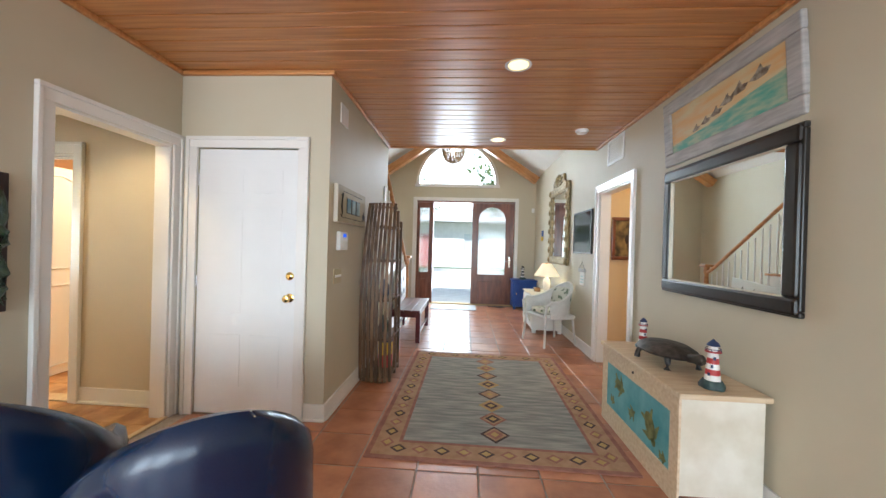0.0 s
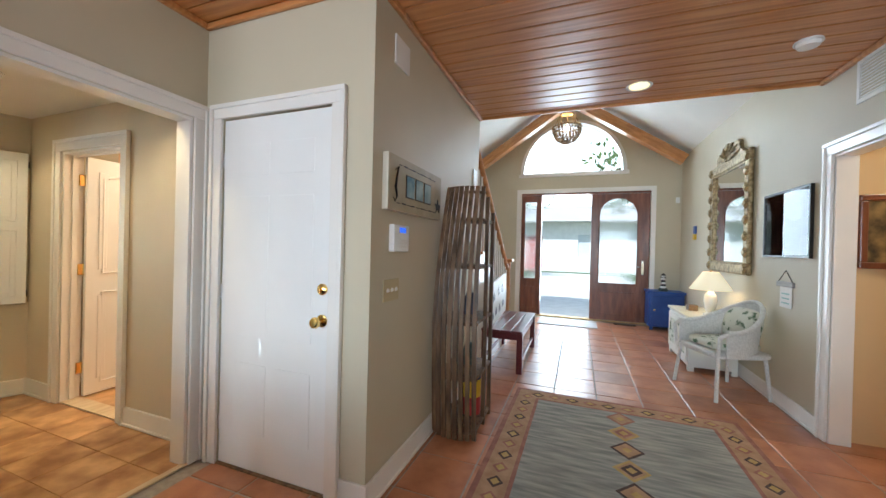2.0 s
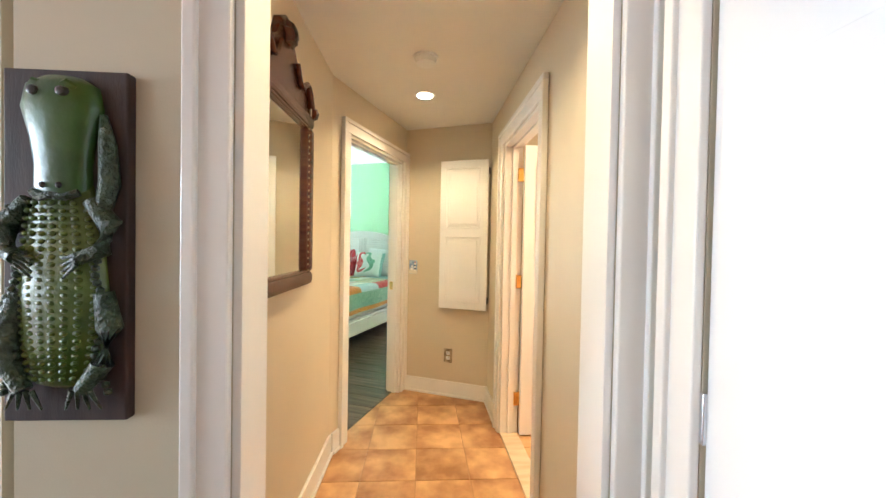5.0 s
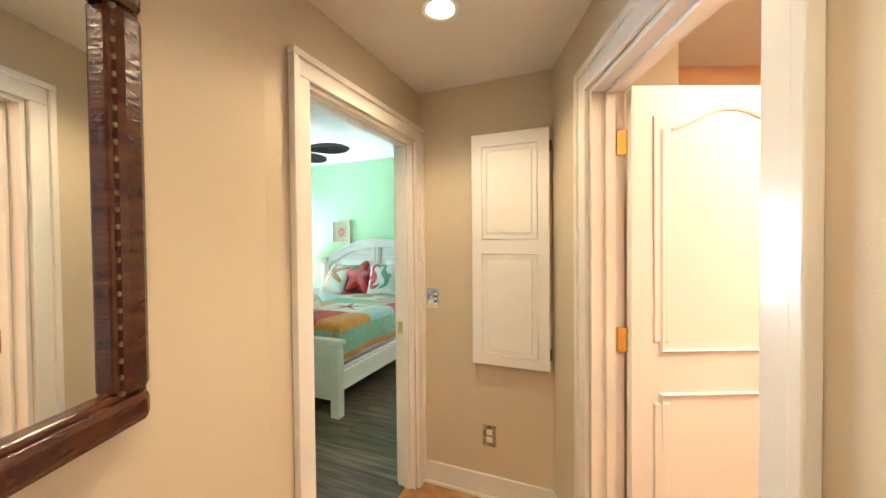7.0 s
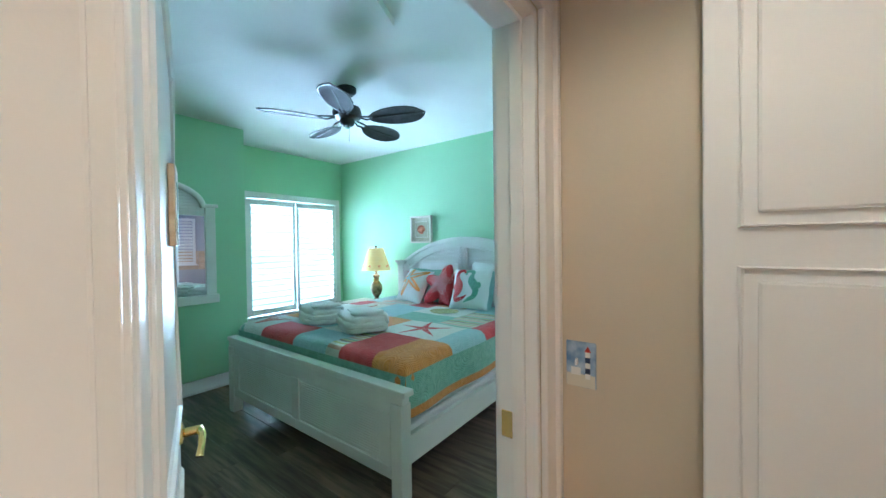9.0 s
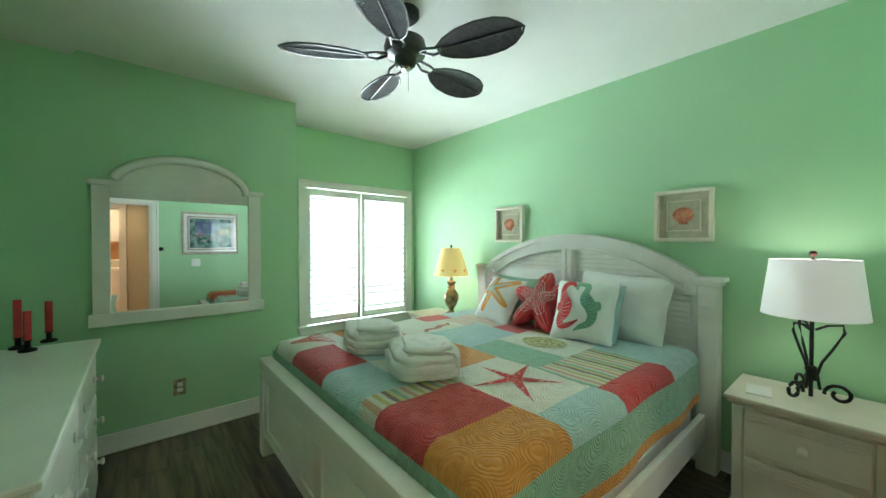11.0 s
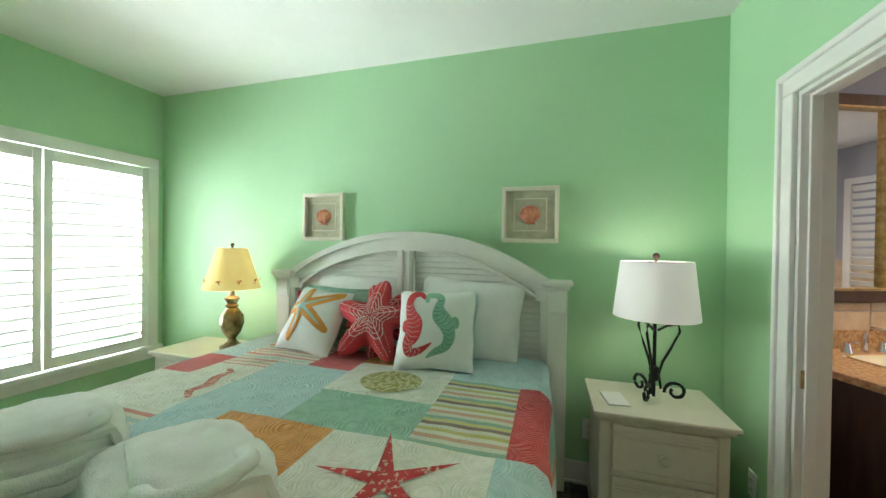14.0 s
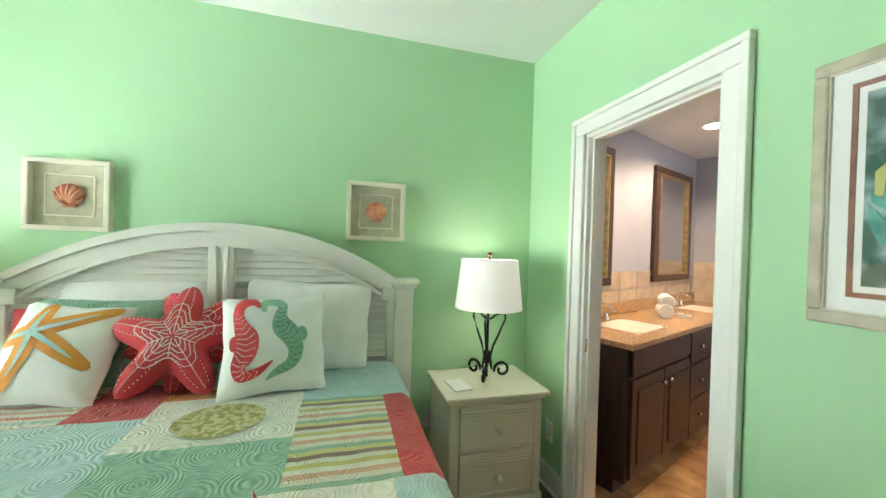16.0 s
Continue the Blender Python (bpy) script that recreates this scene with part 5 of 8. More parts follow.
# ---- floor pieces and seats near the start ----
RL, RW = 2.33, 1.69
rug = thing("area_rug", "blue-grey wool kilim rug with diamond medallions", "rug", pose(0.372, 3.868, 0.0, 0, 0, -0.7))
part("border", box(-RW / 2, RW / 2, -RL / 2, RL / 2, 0.001, 0.010, 0.003), RUGROSE, rug, "rose border band")
part("edge_band", box(-RW / 2 + 0.035, RW / 2 - 0.035, -RL / 2 + 0.035, RL / 2 - 0.035, 0.005, 0.0112), RUGSAND, rug, "sand coloured band")
part("inner_band", box(-RW / 2 + 0.19, RW / 2 - 0.19, -RL / 2 + 0.19, RL / 2 - 0.19, 0.006, 0.0124), RUGROSE, rug, "rose inner band")
part("field", box(-RW / 2 + 0.215, RW / 2 - 0.215, -RL / 2 + 0.215, RL / 2 - 0.215, 0.007, 0.0136), RUGFIELD, rug, "blue-grey striped field")


def diamond(x, y, w, h, z, mat, label=""):
    bm = bmesh.new()
    a = [bm.verts.new((x + dx * w, y + dy * h, zz)) for zz in (z - 0.003, z) for dx, dy in ((0, -1), (1, 0), (0, 1), (-1, 0))]
    bm.faces.new(a[4:])
    for k in range(4):
        bm.faces.new((a[k], a[(k + 1) % 4], a[4 + (k + 1) % 4], a[4 + k]))
    part("diamond", bm, mat, rug, label)


for k in range(8):
    y = -RL / 2 + 0.36 + k * 0.235
    outer = (RUGDARK, RUGROSE, RUGOCHRE, RUGDARK, RUGOCHRE, RUGDARK, RUGOCHRE, RUGROSE)[k]
    inner = (RUGROSE, RUGDARK, RUGDARK, RUGSAND, RUGDARK, RUGSAND, RUGROSE, RUGSAND)[k]
    for w, z, mat in ((1.0, 0.0146, outer), (0.78, 0.0150, RUGSAND), (0.58, 0.0154, inner), (0.30, 0.0158, RUGOCHRE)):
        diamond(0, y, 0.105 * w, 0.115 * w, z, mat, "woven diamond medallion")
for k in range(15):
    for s in (-1, 1):
        y = -RL / 2 + 0.18 + k * (RL - 0.36) / 14
        diamond(s * (RW / 2 - 0.115), y, 0.048, 0.055, 0.0122, RUGDARK if k % 2 else RUGROSE)
        diamond(s * (RW / 2 - 0.115), y, 0.028, 0.033, 0.0128, RUGOCHRE)
for k in range(10):
    for s in (-1, 1):
        x = -RW / 2 + 0.20 + k * (RW - 0.40) / 9
        diamond(x, s * (RL / 2 - 0.115), 0.055, 0.048, 0.0122, RUGROSE if k % 2 else RUGDARK)
        diamond(x, s * (RL / 2 - 0.115), 0.033, 0.028, 0.0128, RUGOCHRE)
mat_ob = thing("door_mat", "thin grey door mat inside the entrance", "mat", pose(-0.12, 8.52, 0))
part("pad", box(-0.50, 0.50, -0.32, 0.32, 0.001, 0.012, 0.004), GREYWOOD, mat_ob)
vent = thing("floor_vent", "black floor register before the entrance", "vent", pose(0.85, 8.80, 0))
part("grille", box(-0.18, 0.18, -0.06, 0.06, 0.001, 0.010, 0.002), IRON, vent)
for k in range(9):
    part("slot", box(-0.15 + k * 0.034, -0.13 + k * 0.034, -0.045, 0.045, 0.0095, 0.0115), BLACK, vent)


def tub_chair(m, label):
    """A barrel chair: a thick curved shell round a seat; opens towards -y."""
    ob = thing("tub_chair", label, "chair", m, "tub chairs")
    bm = bmesh.new()
    n, rows = 44, []
    for k in range(n + 1):
        t = -0.30 + (math.pi + 0.60) * k / n
        lift = max(0.0, math.sin(t)) ** 1.2
        top = 0.52 + 0.34 * lift
        r = 0.385 + 0.045 * lift
        section = []
        for dr, z in ((0.0, 0.09), (0.015, 0.25), (0.012, top - 0.10), (0.0, top - 0.03), (-0.035, top), (-0.075, top - 0.008), (-0.105, top - 0.05), (-0.115, 0.36), (-0.115, 0.09)):
            section.append(bm.verts.new(((r + dr) * math.cos(t), (r + dr) * math.sin(t), z)))
        rows.append(section)
    for a, b in zip(rows, rows[1:]):
        for j in range(9):
            bm.faces.new((a[j], a[(j + 1) % 9], b[(j + 1) % 9], b[j]))
    bm.faces.new(rows[0]), bm.faces.new(rows[-1])
    part("shell", bm, NAVY, ob, "navy leather wrapped back", True)
    part("seat", soft_box(0.54, 0.58, 0.16, 5, m=pose(0, -0.05, 0.29), steps=8), NAVY, ob, "navy leather seat cushion", True)
    part("base", lathe([(0, 0.03), (0.30, 0.03), (0.31, 0.10), (0, 0.30)], 28), NAVY, ob, smooth=True)
    for k in range(4):
        a = math.pi / 4 + k * math.pi / 2
        part("foot", lathe([(0, 0), (0.022, 0), (0.028, 0.04), (0, 0.041)], 10), BLACK, ob, m=pose(0.24 * math.cos(a), 0.24 * math.sin(a), 0))
    return ob


tub_chair(pose(-0.84, 1.78, 0, 0, 0, -140) @ Matrix.Diagonal((0.96, 0.96, 0.96, 1)), "navy leather tub chair seen from behind")
tub_chair(pose(-1.66, 1.78, 0, 0, 0, -150) @ Matrix.Diagonal((0.96, 0.96, 0.96, 1)), "navy leather tub chair beside its pair")

# ---- wall with the screen ----
CROCLIMB = material("dark_green_glaze", (0.010, 0.028, 0.009), (0.050, 0.080, 0.040), 40, 0.3, bump=0.9, bump_scale=120, coat=0.2)
cr = thing("alligator_plaque", "glazed green alligator plaque on a dark board", "plaque", pose(XL, 1.975, 1.295, 0, 0, 90))
part("board", box(-0.11, 0.11, -0.022, 0, -0.33, 0.33, 0.003), DARKBOARD, cr)
part("belly", lathe([(0, -0.27), (0.045, -0.255), (0.066, -0.18), (0.071, -0.08), (0.062, 0.02), (0.052, 0.08), (0.045, 0.115), (0, 0.125)], 26, m=pose(0, -0.022, 0) @ Matrix.Diagonal((1.12, 0.40, 1, 1))), CROCBELLY, cr, "yellow-green belly", True)
part("head", lathe([(0, 0.085), (0.040, 0.088), (0.050, 0.11), (0.049, 0.15), (0.056, 0.20), (0.070, 0.255), (0.062, 0.295), (0.035, 0.312), (0, 0.314)], 24, m=pose(0, -0.024, 0) @ Matrix.Diagonal((1, 0.50, 1, 1))), CROC, cr, "smooth green snout and head", True)
part("jaw", tube([(-0.040, -0.040, 0.100), (-0.020, -0.049, 0.090), (0.0, -0.051, 0.094), (0.020, -0.049, 0.090), (0.040, -0.040, 0.100)], 0.007, sides=6), CROCLIMB, cr, "dark lip of the snout", True)
for s in (-1, 1):
    part("nostril", lathe([(0, 0), (0.006, 0.001), (0.004, 0.004), (0, 0.005)], 8), BLACK, cr, smooth=True, m=pose(s * 0.014, -0.049, 0.112, 90))
    part("eye", lathe([(0, 0), (0.010, 0.002), (0.008, 0.010), (0, 0.013)], 10), BLACK, cr, smooth=True, m=pose(s * 0.024, -0.050, 0.278, 90))
    part("brow", tube([(s * 0.012, -0.046, 0.292), (s * 0.028, -0.050, 0.297), (s * 0.040, -0.044, 0.288)], 0.006, sides=6), CROC, cr, smooth=True)
    part("arm", tube([(s * 0.055, -0.03, 0.085), (s * 0.088, -0.034, 0.045), (s * 0.085, -0.045, -0.005), (s * 0.052, -0.056, -0.020)], [0.015, 0.019, 0.016, 0.012], sides=10), CROCLIMB, cr, smooth=True)
    part("leg", tube([(s * 0.074, -0.028, -0.085), (s * 0.090, -0.034, -0.15), (s * 0.082, -0.040, -0.215), (s * 0.050, -0.046, -0.262)], [0.016, 0.021, 0.018, 0.013], sides=10), CROCLIMB, cr, smooth=True)
    for q in range(4):
        part("claw", tube([(s * 0.050 + (q - 1.5) * 0.010, -0.048, -0.262), (s * 0.052 + (q - 1.5) * 0.021, -0.044, -0.298)], [0.005, 0.002], sides=5), CROCLIMB, cr)
        part("claw", tube([(s * 0.052, -0.058, -0.012 - q * 0.006), (s * 0.026, -0.056, -0.020 - q * 0.012)], [0.0045, 0.002], sides=5), CROCLIMB, cr)
bm = bmesh.new()
for k in range(24):
    z = 0.080 - k * 0.0140
    half = 0.052 + 0.020 * math.sin(math.pi * (k + 2) / 27)
    for q in range(7):
        x = (q - 3) / 3.4 * half
        depth = 0.026 * math.sqrt(max(0.05, 1 - (x / (half * 1.10)) ** 2))
        bmesh.ops.create_icosphere(bm, subdivisions=1, radius=1.0, matrix=Matrix.Translation((x, -0.022 - depth, z)) @ Matrix.Diagonal((half / 8.2, 0.004, 0.0058, 1)))
part("belly_scales", bm, CROCBELLY, cr, "rows of small square belly scales", True)
for side in (-1, 1):
    bm = bmesh.new()
    for k in range(26):
        z = 0.07 - k * 0.0135
        bmesh.ops.create_icosphere(bm, subdivisions=1, radius=0.0075, matrix=Matrix.Translation((side * (0.080 + 0.012 * math.sin(k * 0.55)), -0.040, z)))
    part("flank_scutes", bm, CROCLIMB, cr, "dark knobbly flank scutes", True)
part("tail", tube([(0.070, -0.03, 0.05), (0.086, -0.03, 0.12), (0.082, -0.03, 0.19), (0.074, -0.03, 0.245)], [0.012, 0.017, 0.014, 0.006], sides=8), CROCLIMB, cr, smooth=True)
th = thing("thermostat", "white digital thermostat on the wall", "thermostat", BF @ pose(2.62, -0.80, 1.44, 0, 0, 270))
part("case", box(-0.065, 0.065, -0.025, 0, -0.05, 0.05, 0.006), WHITE, th)
part("display", box(-0.04, 0.028, -0.0265, -0.0245, -0.03, 0.03), GREYWOOD, th, "grey display")
part("backplate", box(-0.085, 0.085, -0.006, 0, -0.07, 0.06, 0.003), PAPER, th)
tv = thing("television", "wall-mounted dark television screen", "television", BF @ pose(2.54, 0.02, 1.42, 0, 0, 270))
part("panel", box(-0.62, 0.62, -0.035, 0.0, -0.36, 0.36, 0.006), BLACK, tv)
part("screen", box(-0.605, 0.605, -0.0375, -0.0345, -0.345, 0.345), SCREEN, tv, "dark glossy screen")
part("mount", box(-0.20, 0.20, 0.0, 0.078, -0.15, 0.15, 0.004), IRON, tv)
lo = thing("wall_shelf", "white wall shelf with a small speaker below the screen", "shelf", BF @ pose(2.62, -0.44, 0.93, 0, 0, 270))
part("board", box(-0.12, 0.12, -0.12, 0, -0.015, 0.015, 0.004), TRIM, lo)
part("speaker", box(-0.05, 0.05, -0.09, -0.01, 0.015, 0.13, 0.006), GREYWOOD, lo)
gr = thing("wall_grille", "white return air grille low on the wall", "vent", BF @ pose(2.62, -0.40, 0.50, 0, 0, 270))
panel_frame(0.40, 0.46, 0.03, 0.014, gr, WHITE, bevel=0.003)
for k in range(16):
    part("slat", box(-0.17, 0.17, -0.010, 0.0, -0.20 + k * 0.025, -0.188 + k * 0.025, 0.002, segments=1), WHITE, gr)

# ceiling fittings of the foyer
for x, y in ((0.45, 3.05), (0.46, 4.78)):
    dl = thing("recessed_light", "lit recessed ceiling light with white trim", "light", pose(x, y, ZC), "recessed lights")
    part("trim_ring", lathe([(0.070, 0.0), (0.092, -0.004), (0.094, -0.001), (0.092, 0.0)], 28), WHITE, dl, smooth=True)
    part("lens", lathe([(0, -0.003), (0.070, -0.003), (0.071, -0.0005), (0, -0.0005)], 24), AMBERGLOW, dl, "glowing lens")
    lamp("downlight_and_fill", "SPOT", pose(x, y, ZC - 0.02), 9, (1.0, 0.80, 0.55), 0.05, spread=130)


def smoke_alarm(m):
    sm = thing("smoke_alarm", "round white smoke alarm on the ceiling", "smoke alarm", m)
    part("base", lathe([(0, 0), (0.068, 0), (0.070, -0.012), (0, -0.013)], 24), WHITE, sm, smooth=True)
    part("cover", lathe([(0, -0.012), (0.058, -0.012), (0.052, -0.034), (0.02, -0.040), (0, -0.040)], 24), WHITE, sm, smooth=True)


smoke_alarm(pose(1.32, 4.42, ZC))

# ---- the bedroom ----
ROOM = "bedroom"


def on_wall(u, v, z, faces):
    """A pose on a wall of the wing: x to the right along the wall as one faces it, -y out into the room."""
    return wing(u, v, z, {"-u": 90 + 180, "+u": 90, "-v": 0, "+v": 180}[faces])


# bed
BU0, BU1, BV0, BV1, BZ = 5.66, 7.60, 0.40, 2.32, 0.745
bed = thing("bed", "white painted cottage bed with arched louvred headboard", "bed", BF)
VMID, HALF = (0.25 + 2.32) / 2, (2.32 - 0.25) / 2


def arc(v, top, spring, half):
    x = (v - VMID) / half
    return spring + (top - spring) * max(0.0, 1 - abs(x) ** 2.1)


def arch_band(lo_top, lo_spring, hi_top, hi_spring, half, u0, u1):
    bm = bmesh.new()
    n = 36
    rings = []
    for k in range(n + 1):
        v = VMID - half + 2 * half * k / n
        a, b = arc(v, lo_top, lo_spring, half), arc(v, hi_top, hi_spring, half)
        rings.append([bm.verts.new(p) for p in ((u0, v, a), (u1, v, a), (u1, v, b), (u0, v, b))])
    for p, q in zip(rings, rings[1:]):
        for j in range(4):
            bm.faces.new((p[j], p[(j + 1) % 4], q[(j + 1) % 4], q[j]))
    bm.faces.new(rings[0]), bm.faces.new(rings[-1])
    return bm


headboard = part("headboard", arch_band(1.385, 1.10, 1.485, 1.205, 0.895, 7.640, 7.70), WHITEWOOD, bed, smooth=True)
part("arch_moulding", arch_band(1.455, 1.178, 1.497, 1.22, 0.895, 7.622, 7.71), WHITEWOOD, headboard, smooth=True)
part("arch_moulding", arch_band(1.372, 1.080, 1.390, 1.098, 0.87, 7.618, 7.66), WHITEWOOD, headboard, smooth=True)
part("backing", box(7.685, 7.70, 0.385, 2.185, 0.30, 1.12), WHITEWOOD, headboard)
part("backing", arch_band(1.10, 1.10, 1.40, 1.11, 0.895, 7.685, 7.70), WHITEWOOD, headboard)
for v0, v1 in ((0.388, 0.430), (2.140, 2.182), (1.225, 1.345)):
    part("stile", box(7.625, 7.685, v0, v1, 0.35, 1.10 if v0 != 1.225 else 1.385, 0.004), WHITEWOOD, headboard)
for v in (1.248, 1.300):
    part("stile_bead", box(7.615, 7.628, v, v + 0.022, 0.6, 1.38, 0.004), WHITEWOOD, headboard)
z = 0.60
while z < 1.37:
    for v0, v1 in ((0.430, 1.225), (1.345, 2.140)):
        lo, hi = v0, v1
        if z > 1.07:
            reach = 0.885 * max(0.0, 1 - (z - 0.012 - 1.10) / 0.285) ** (1 / 2.1)
            lo, hi = max(v0, VMID - reach), min(v1, VMID + reach)
        if hi - lo > 0.05:
            part("louvre", box(-0.004, 0.004, lo, hi, -0.022, 0.022, 0.002), WHITEWOOD, headboard, m=pose(7.655, 0, z, 0, 28, 0))
    z += 0.036
for v in (0.335, 2.235):
    post = part("post", box(7.61, 7.71, v - 0.055, v + 0.055, 0.0, 1.165, 0.006), WHITEWOOD, bed)
    part("cap", box(7.585, 7.725, v - 0.085, v + 0.085, 1.185, 1.212, 0.006), WHITEWOOD, post)
    part("cap", box(7.598, 7.718, v - 0.070, v + 0.070, 1.160, 1.186, 0.008), WHITEWOOD, post)
    part("block", box(7.600, 7.615, v - 0.048, v + 0.048, 1.03, 1.15, 0.004), WHITEWOOD, post)
    part("shoulder", box(7.615, 7.70, min(v, VMID) + (0.055 if v < 1 else 0) if v < 1 else 2.10, 0.46 if v < 1 else v - 0.055, 1.09, 1.165, 0.004), WHITEWOOD, post)
footboard = part("footboard", box(5.580, 5.612, 0.40, 2.27, 0.14, 0.565, 0.004), WHITEWOOD, bed)
part("top_rail", box(5.562, 5.640, 0.290, 2.375, 0.605, 0.640, 0.006), WHITEWOOD, footboard)
part("top_rail", box(5.566, 5.625, 0.310, 2.355, 0.562, 0.607, 0.006), WHITEWOOD, footboard)
for z0, z1 in ((0.14, 0.21), (0.50, 0.565)):
    part("rail", box(5.568, 5.584, 0.40, 2.27, z0, z1, 0.004), WHITEWOOD, footboard)
for v0, v1 in ((0.40, 0.48), (1.29, 1.38), (2.19, 2.27)):
    part("stile", box(5.567, 5.584, v0, v1, 0.21, 0.50, 0.004), WHITEWOOD, footboard)
for k in range(18):
    z = 0.222 + k * 0.0155
    for v0, v1 in ((0.48, 1.29), (1.38, 2.19)):
        part("bead", box(5.576, 5.581, v0, v1, z, z + 0.013, 0.002, segments=1), WHITEWOOD, footboard)
for v in (0.352, 2.315):
    part("foot_post", box(5.560, 5.640, v - 0.040, v + 0.040, 0.0, 0.562, 0.006), WHITEWOOD, bed)
for v in (0.355, 2.315):
    part("side_rail", box(5.60, 7.62, v - 0.018, v + 0.018, 0.20, 0.36, 0.004), WHITEWOOD, bed)
solid("mattress", soft_box(BU1 - BU0, BV1 - BV0, 0.36, 12, m=pose((BU0 + BU1) / 2, (BV0 + BV1) / 2, 0.36)), LINEN, BF, "white mattress with pale bed skirt on the bed", "mattress", kind="thing", smooth=True)
del bpy.data.objects["mattress"]["kind"]
solid("box_spring", box(BU0, BU1, BV0 + 0.01, BV1 - 0.01, 0.22, 0.365, 0.01), LINEN, BF, "pale covered box spring under the mattress", "box spring", kind="thing")
del bpy.data.objects["box_spring"]["kind"]

# patchwork quilt
QR = 0.07


def fold(s, lo, hi):
    """Bends a length s over the rounded edges at lo and hi: the place and the drop."""
    for edge, sign in ((lo, -1), (hi, 1)):
        over = (s - edge) * sign + QR
        if over > 0:
            turn = over / QR
            if turn < math.pi / 2:
                return edge + sign * (QR * math.sin(turn) - QR), QR - QR * math.cos(turn)
            return edge + sign * (0.012 * (over - QR * math.pi / 2) / 0.2), QR + over - QR * math.pi / 2
    return s, 0.0


def quilt_point(u, v, lift=0.0):
    pu, du = fold(u, BU0 - 0.005, 9.0)
    pv, dv = fold(v, BV0 - 0.035, BV1 + 0.035)
    drop = max(du, dv)
    wob = 0.006 * noise.noise(Vector((u * 4, v * 4, 0))) + 0.004 * noise.noise(Vector((u * 13, v * 13, 5)))
    side = 0.012 * math.sin(u * 9) * min(1.0, dv / 0.15) * (1 if v > 1 else -1)
    return Vector((pu, pv + side, BZ + 0.01 - drop + lift + wob * (1 if drop < 0.05 else 0.3)))


quilt = thing("quilt", "patchwork quilt of coral, ochre, green and cream squares", "quilt", BF)
E0, E1, E2 = BV0 - 0.075, BV1 + 0.075, BU0 - 0.05
PATCHES = [
    (E2, 6.12, E0, 0.64, Q_ORANGE), (E2, 6.12, 0.64, 0.96, Q_RED), (E2, 6.12, 0.96, 1.10, Q_STRIPE), (E2, 5.92, 1.10, 1.50, Q_BLUE), (E2, 5.92, 1.50, 1.97, Q_RED), (E2, 6.04, 1.97, E1, Q_WHITE),
    (6.12, 6.55, E0, 0.53, Q_BLUE), (6.12, 6.55, 0.53, 1.10, Q_WHITE), (5.92, 6.24, 1.10, 1.50, Q_WHITE), (5.92, 6.24, 1.50, 1.80, Q_BLUE), (5.92, 6.04, 1.80, 1.97, Q_WHITE),
    (6.24, 6.55, 1.10, 1.56, Q_ORANGE), (6.24, 6.55, 1.56, 1.80, Q_BLUE), (6.04, 6.46, 1.80, 2.10, Q_BLUSH), (6.46, 6.98, 1.80, 2.10, Q_WHITE),
    (6.04, 6.33, 2.10, E1, Q_ORANGE), (6.33, 6.80, 2.10, E1, Q_WHITE), (6.80, 7.09, 2.10, E1, Q_RED), (7.09, 7.58, 2.10, E1, Q_BLUE), (6.98, 7.58, 1.80, 2.10, Q_BLUSH),
    (6.55, 6.84, 1.34, 1.80, Q_BLUE), (6.84, 7.08, 1.36, 1.80, Q_BLUE), (6.55, 6.84, 0.83, 1.34, Q_GREEN), (6.84, 7.22, 0.83, 1.36, Q_WHITE),
    (6.55, 7.13, 0.50, 0.83, Q_STRIPE), (6.55, 7.13, E0, 0.50, Q_RED), (7.13, 7.22, E0, 0.83, Q_BLUE), (7.22, 7.58, E0, 1.00, Q_BLUE),
    (7.22, 7.58, 1.00, 1.36, Q_ORANGE), (7.08, 7.58, 1.36, 1.62, Q_RED), (7.08, 7.58, 1.62, 1.80, Q_BLUSH)]


def patch(u0, u1, v0, v1, mat, name="patch", label=""):
    nu, nv = max(2, int((u1 - u0) / 0.035)), max(2, int((v1 - v0) / 0.035))
    sheet(name, lambda a, b: quilt_point(u0 + (u1 - u0) * a, v0 + (v1 - v0) * b), nu, nv, mat, quilt, label)


for p in PATCHES:
    patch(*p)
patch(E2, 7.58, E0 - 0.185, E0, Q_GREEN, "border", "sea green quilted border")
patch(E2, 7.58, E1, E1 + 0.185, Q_GREEN, "border", "sea green quilted border")
patch(E2 - 0.185, E2, E0, E1, Q_GREEN, "border", "sea green quilted border")
patch(E2, 7.58, E0 - 0.235, E0 - 0.185, Q_ORANGE, "binding", "ochre binding strip")
patch(E2, 7.58, E1 + 0.185, E1 + 0.235, Q_ORANGE, "binding", "ochre binding strip")
sheet("border", lambda a, b: Vector((BU0 - 0.012 + 0.10 * a * 0.05, BV0 - 0.035 + (BV1 - BV0 + 0.07) * b, BZ - 0.06 - 0.19 * a)), 4, 30, Q_GREEN, quilt, "sea green quilted border")
part("corner_fold", lathe([(0.055, 0.50), (0.062, 0.56), (0.066, 0.66), (0.055, 0.712), (0.03, 0.738), (0, 0.745)], 16, m=pose(BU0 + 0.05, BV0 + 0.02, 0)), Q_ORANGE, quilt, "ochre corner fold", True)
part("corner_fold", lathe([(0.055, 0.50), (0.062, 0.56), (0.066, 0.66), (0.055, 0.712), (0.03, 0.738), (0, 0.745)], 16, m=pose(BU0 + 0.05, BV1 - 0.02, 0)), Q_GREEN, quilt, "green corner fold", True)


def star(points, outer, inner, phase=0.0, wob=0.0):
    rim = []
    for k in range(2 * points):
        r = outer * (1 + wob * math.sin(k * 2.3)) if k % 2 == 0 else inner
        rim.append((r * math.cos(phase + math.pi * k / points), r * math.sin(phase + math.pi * k / points)))
    return rim


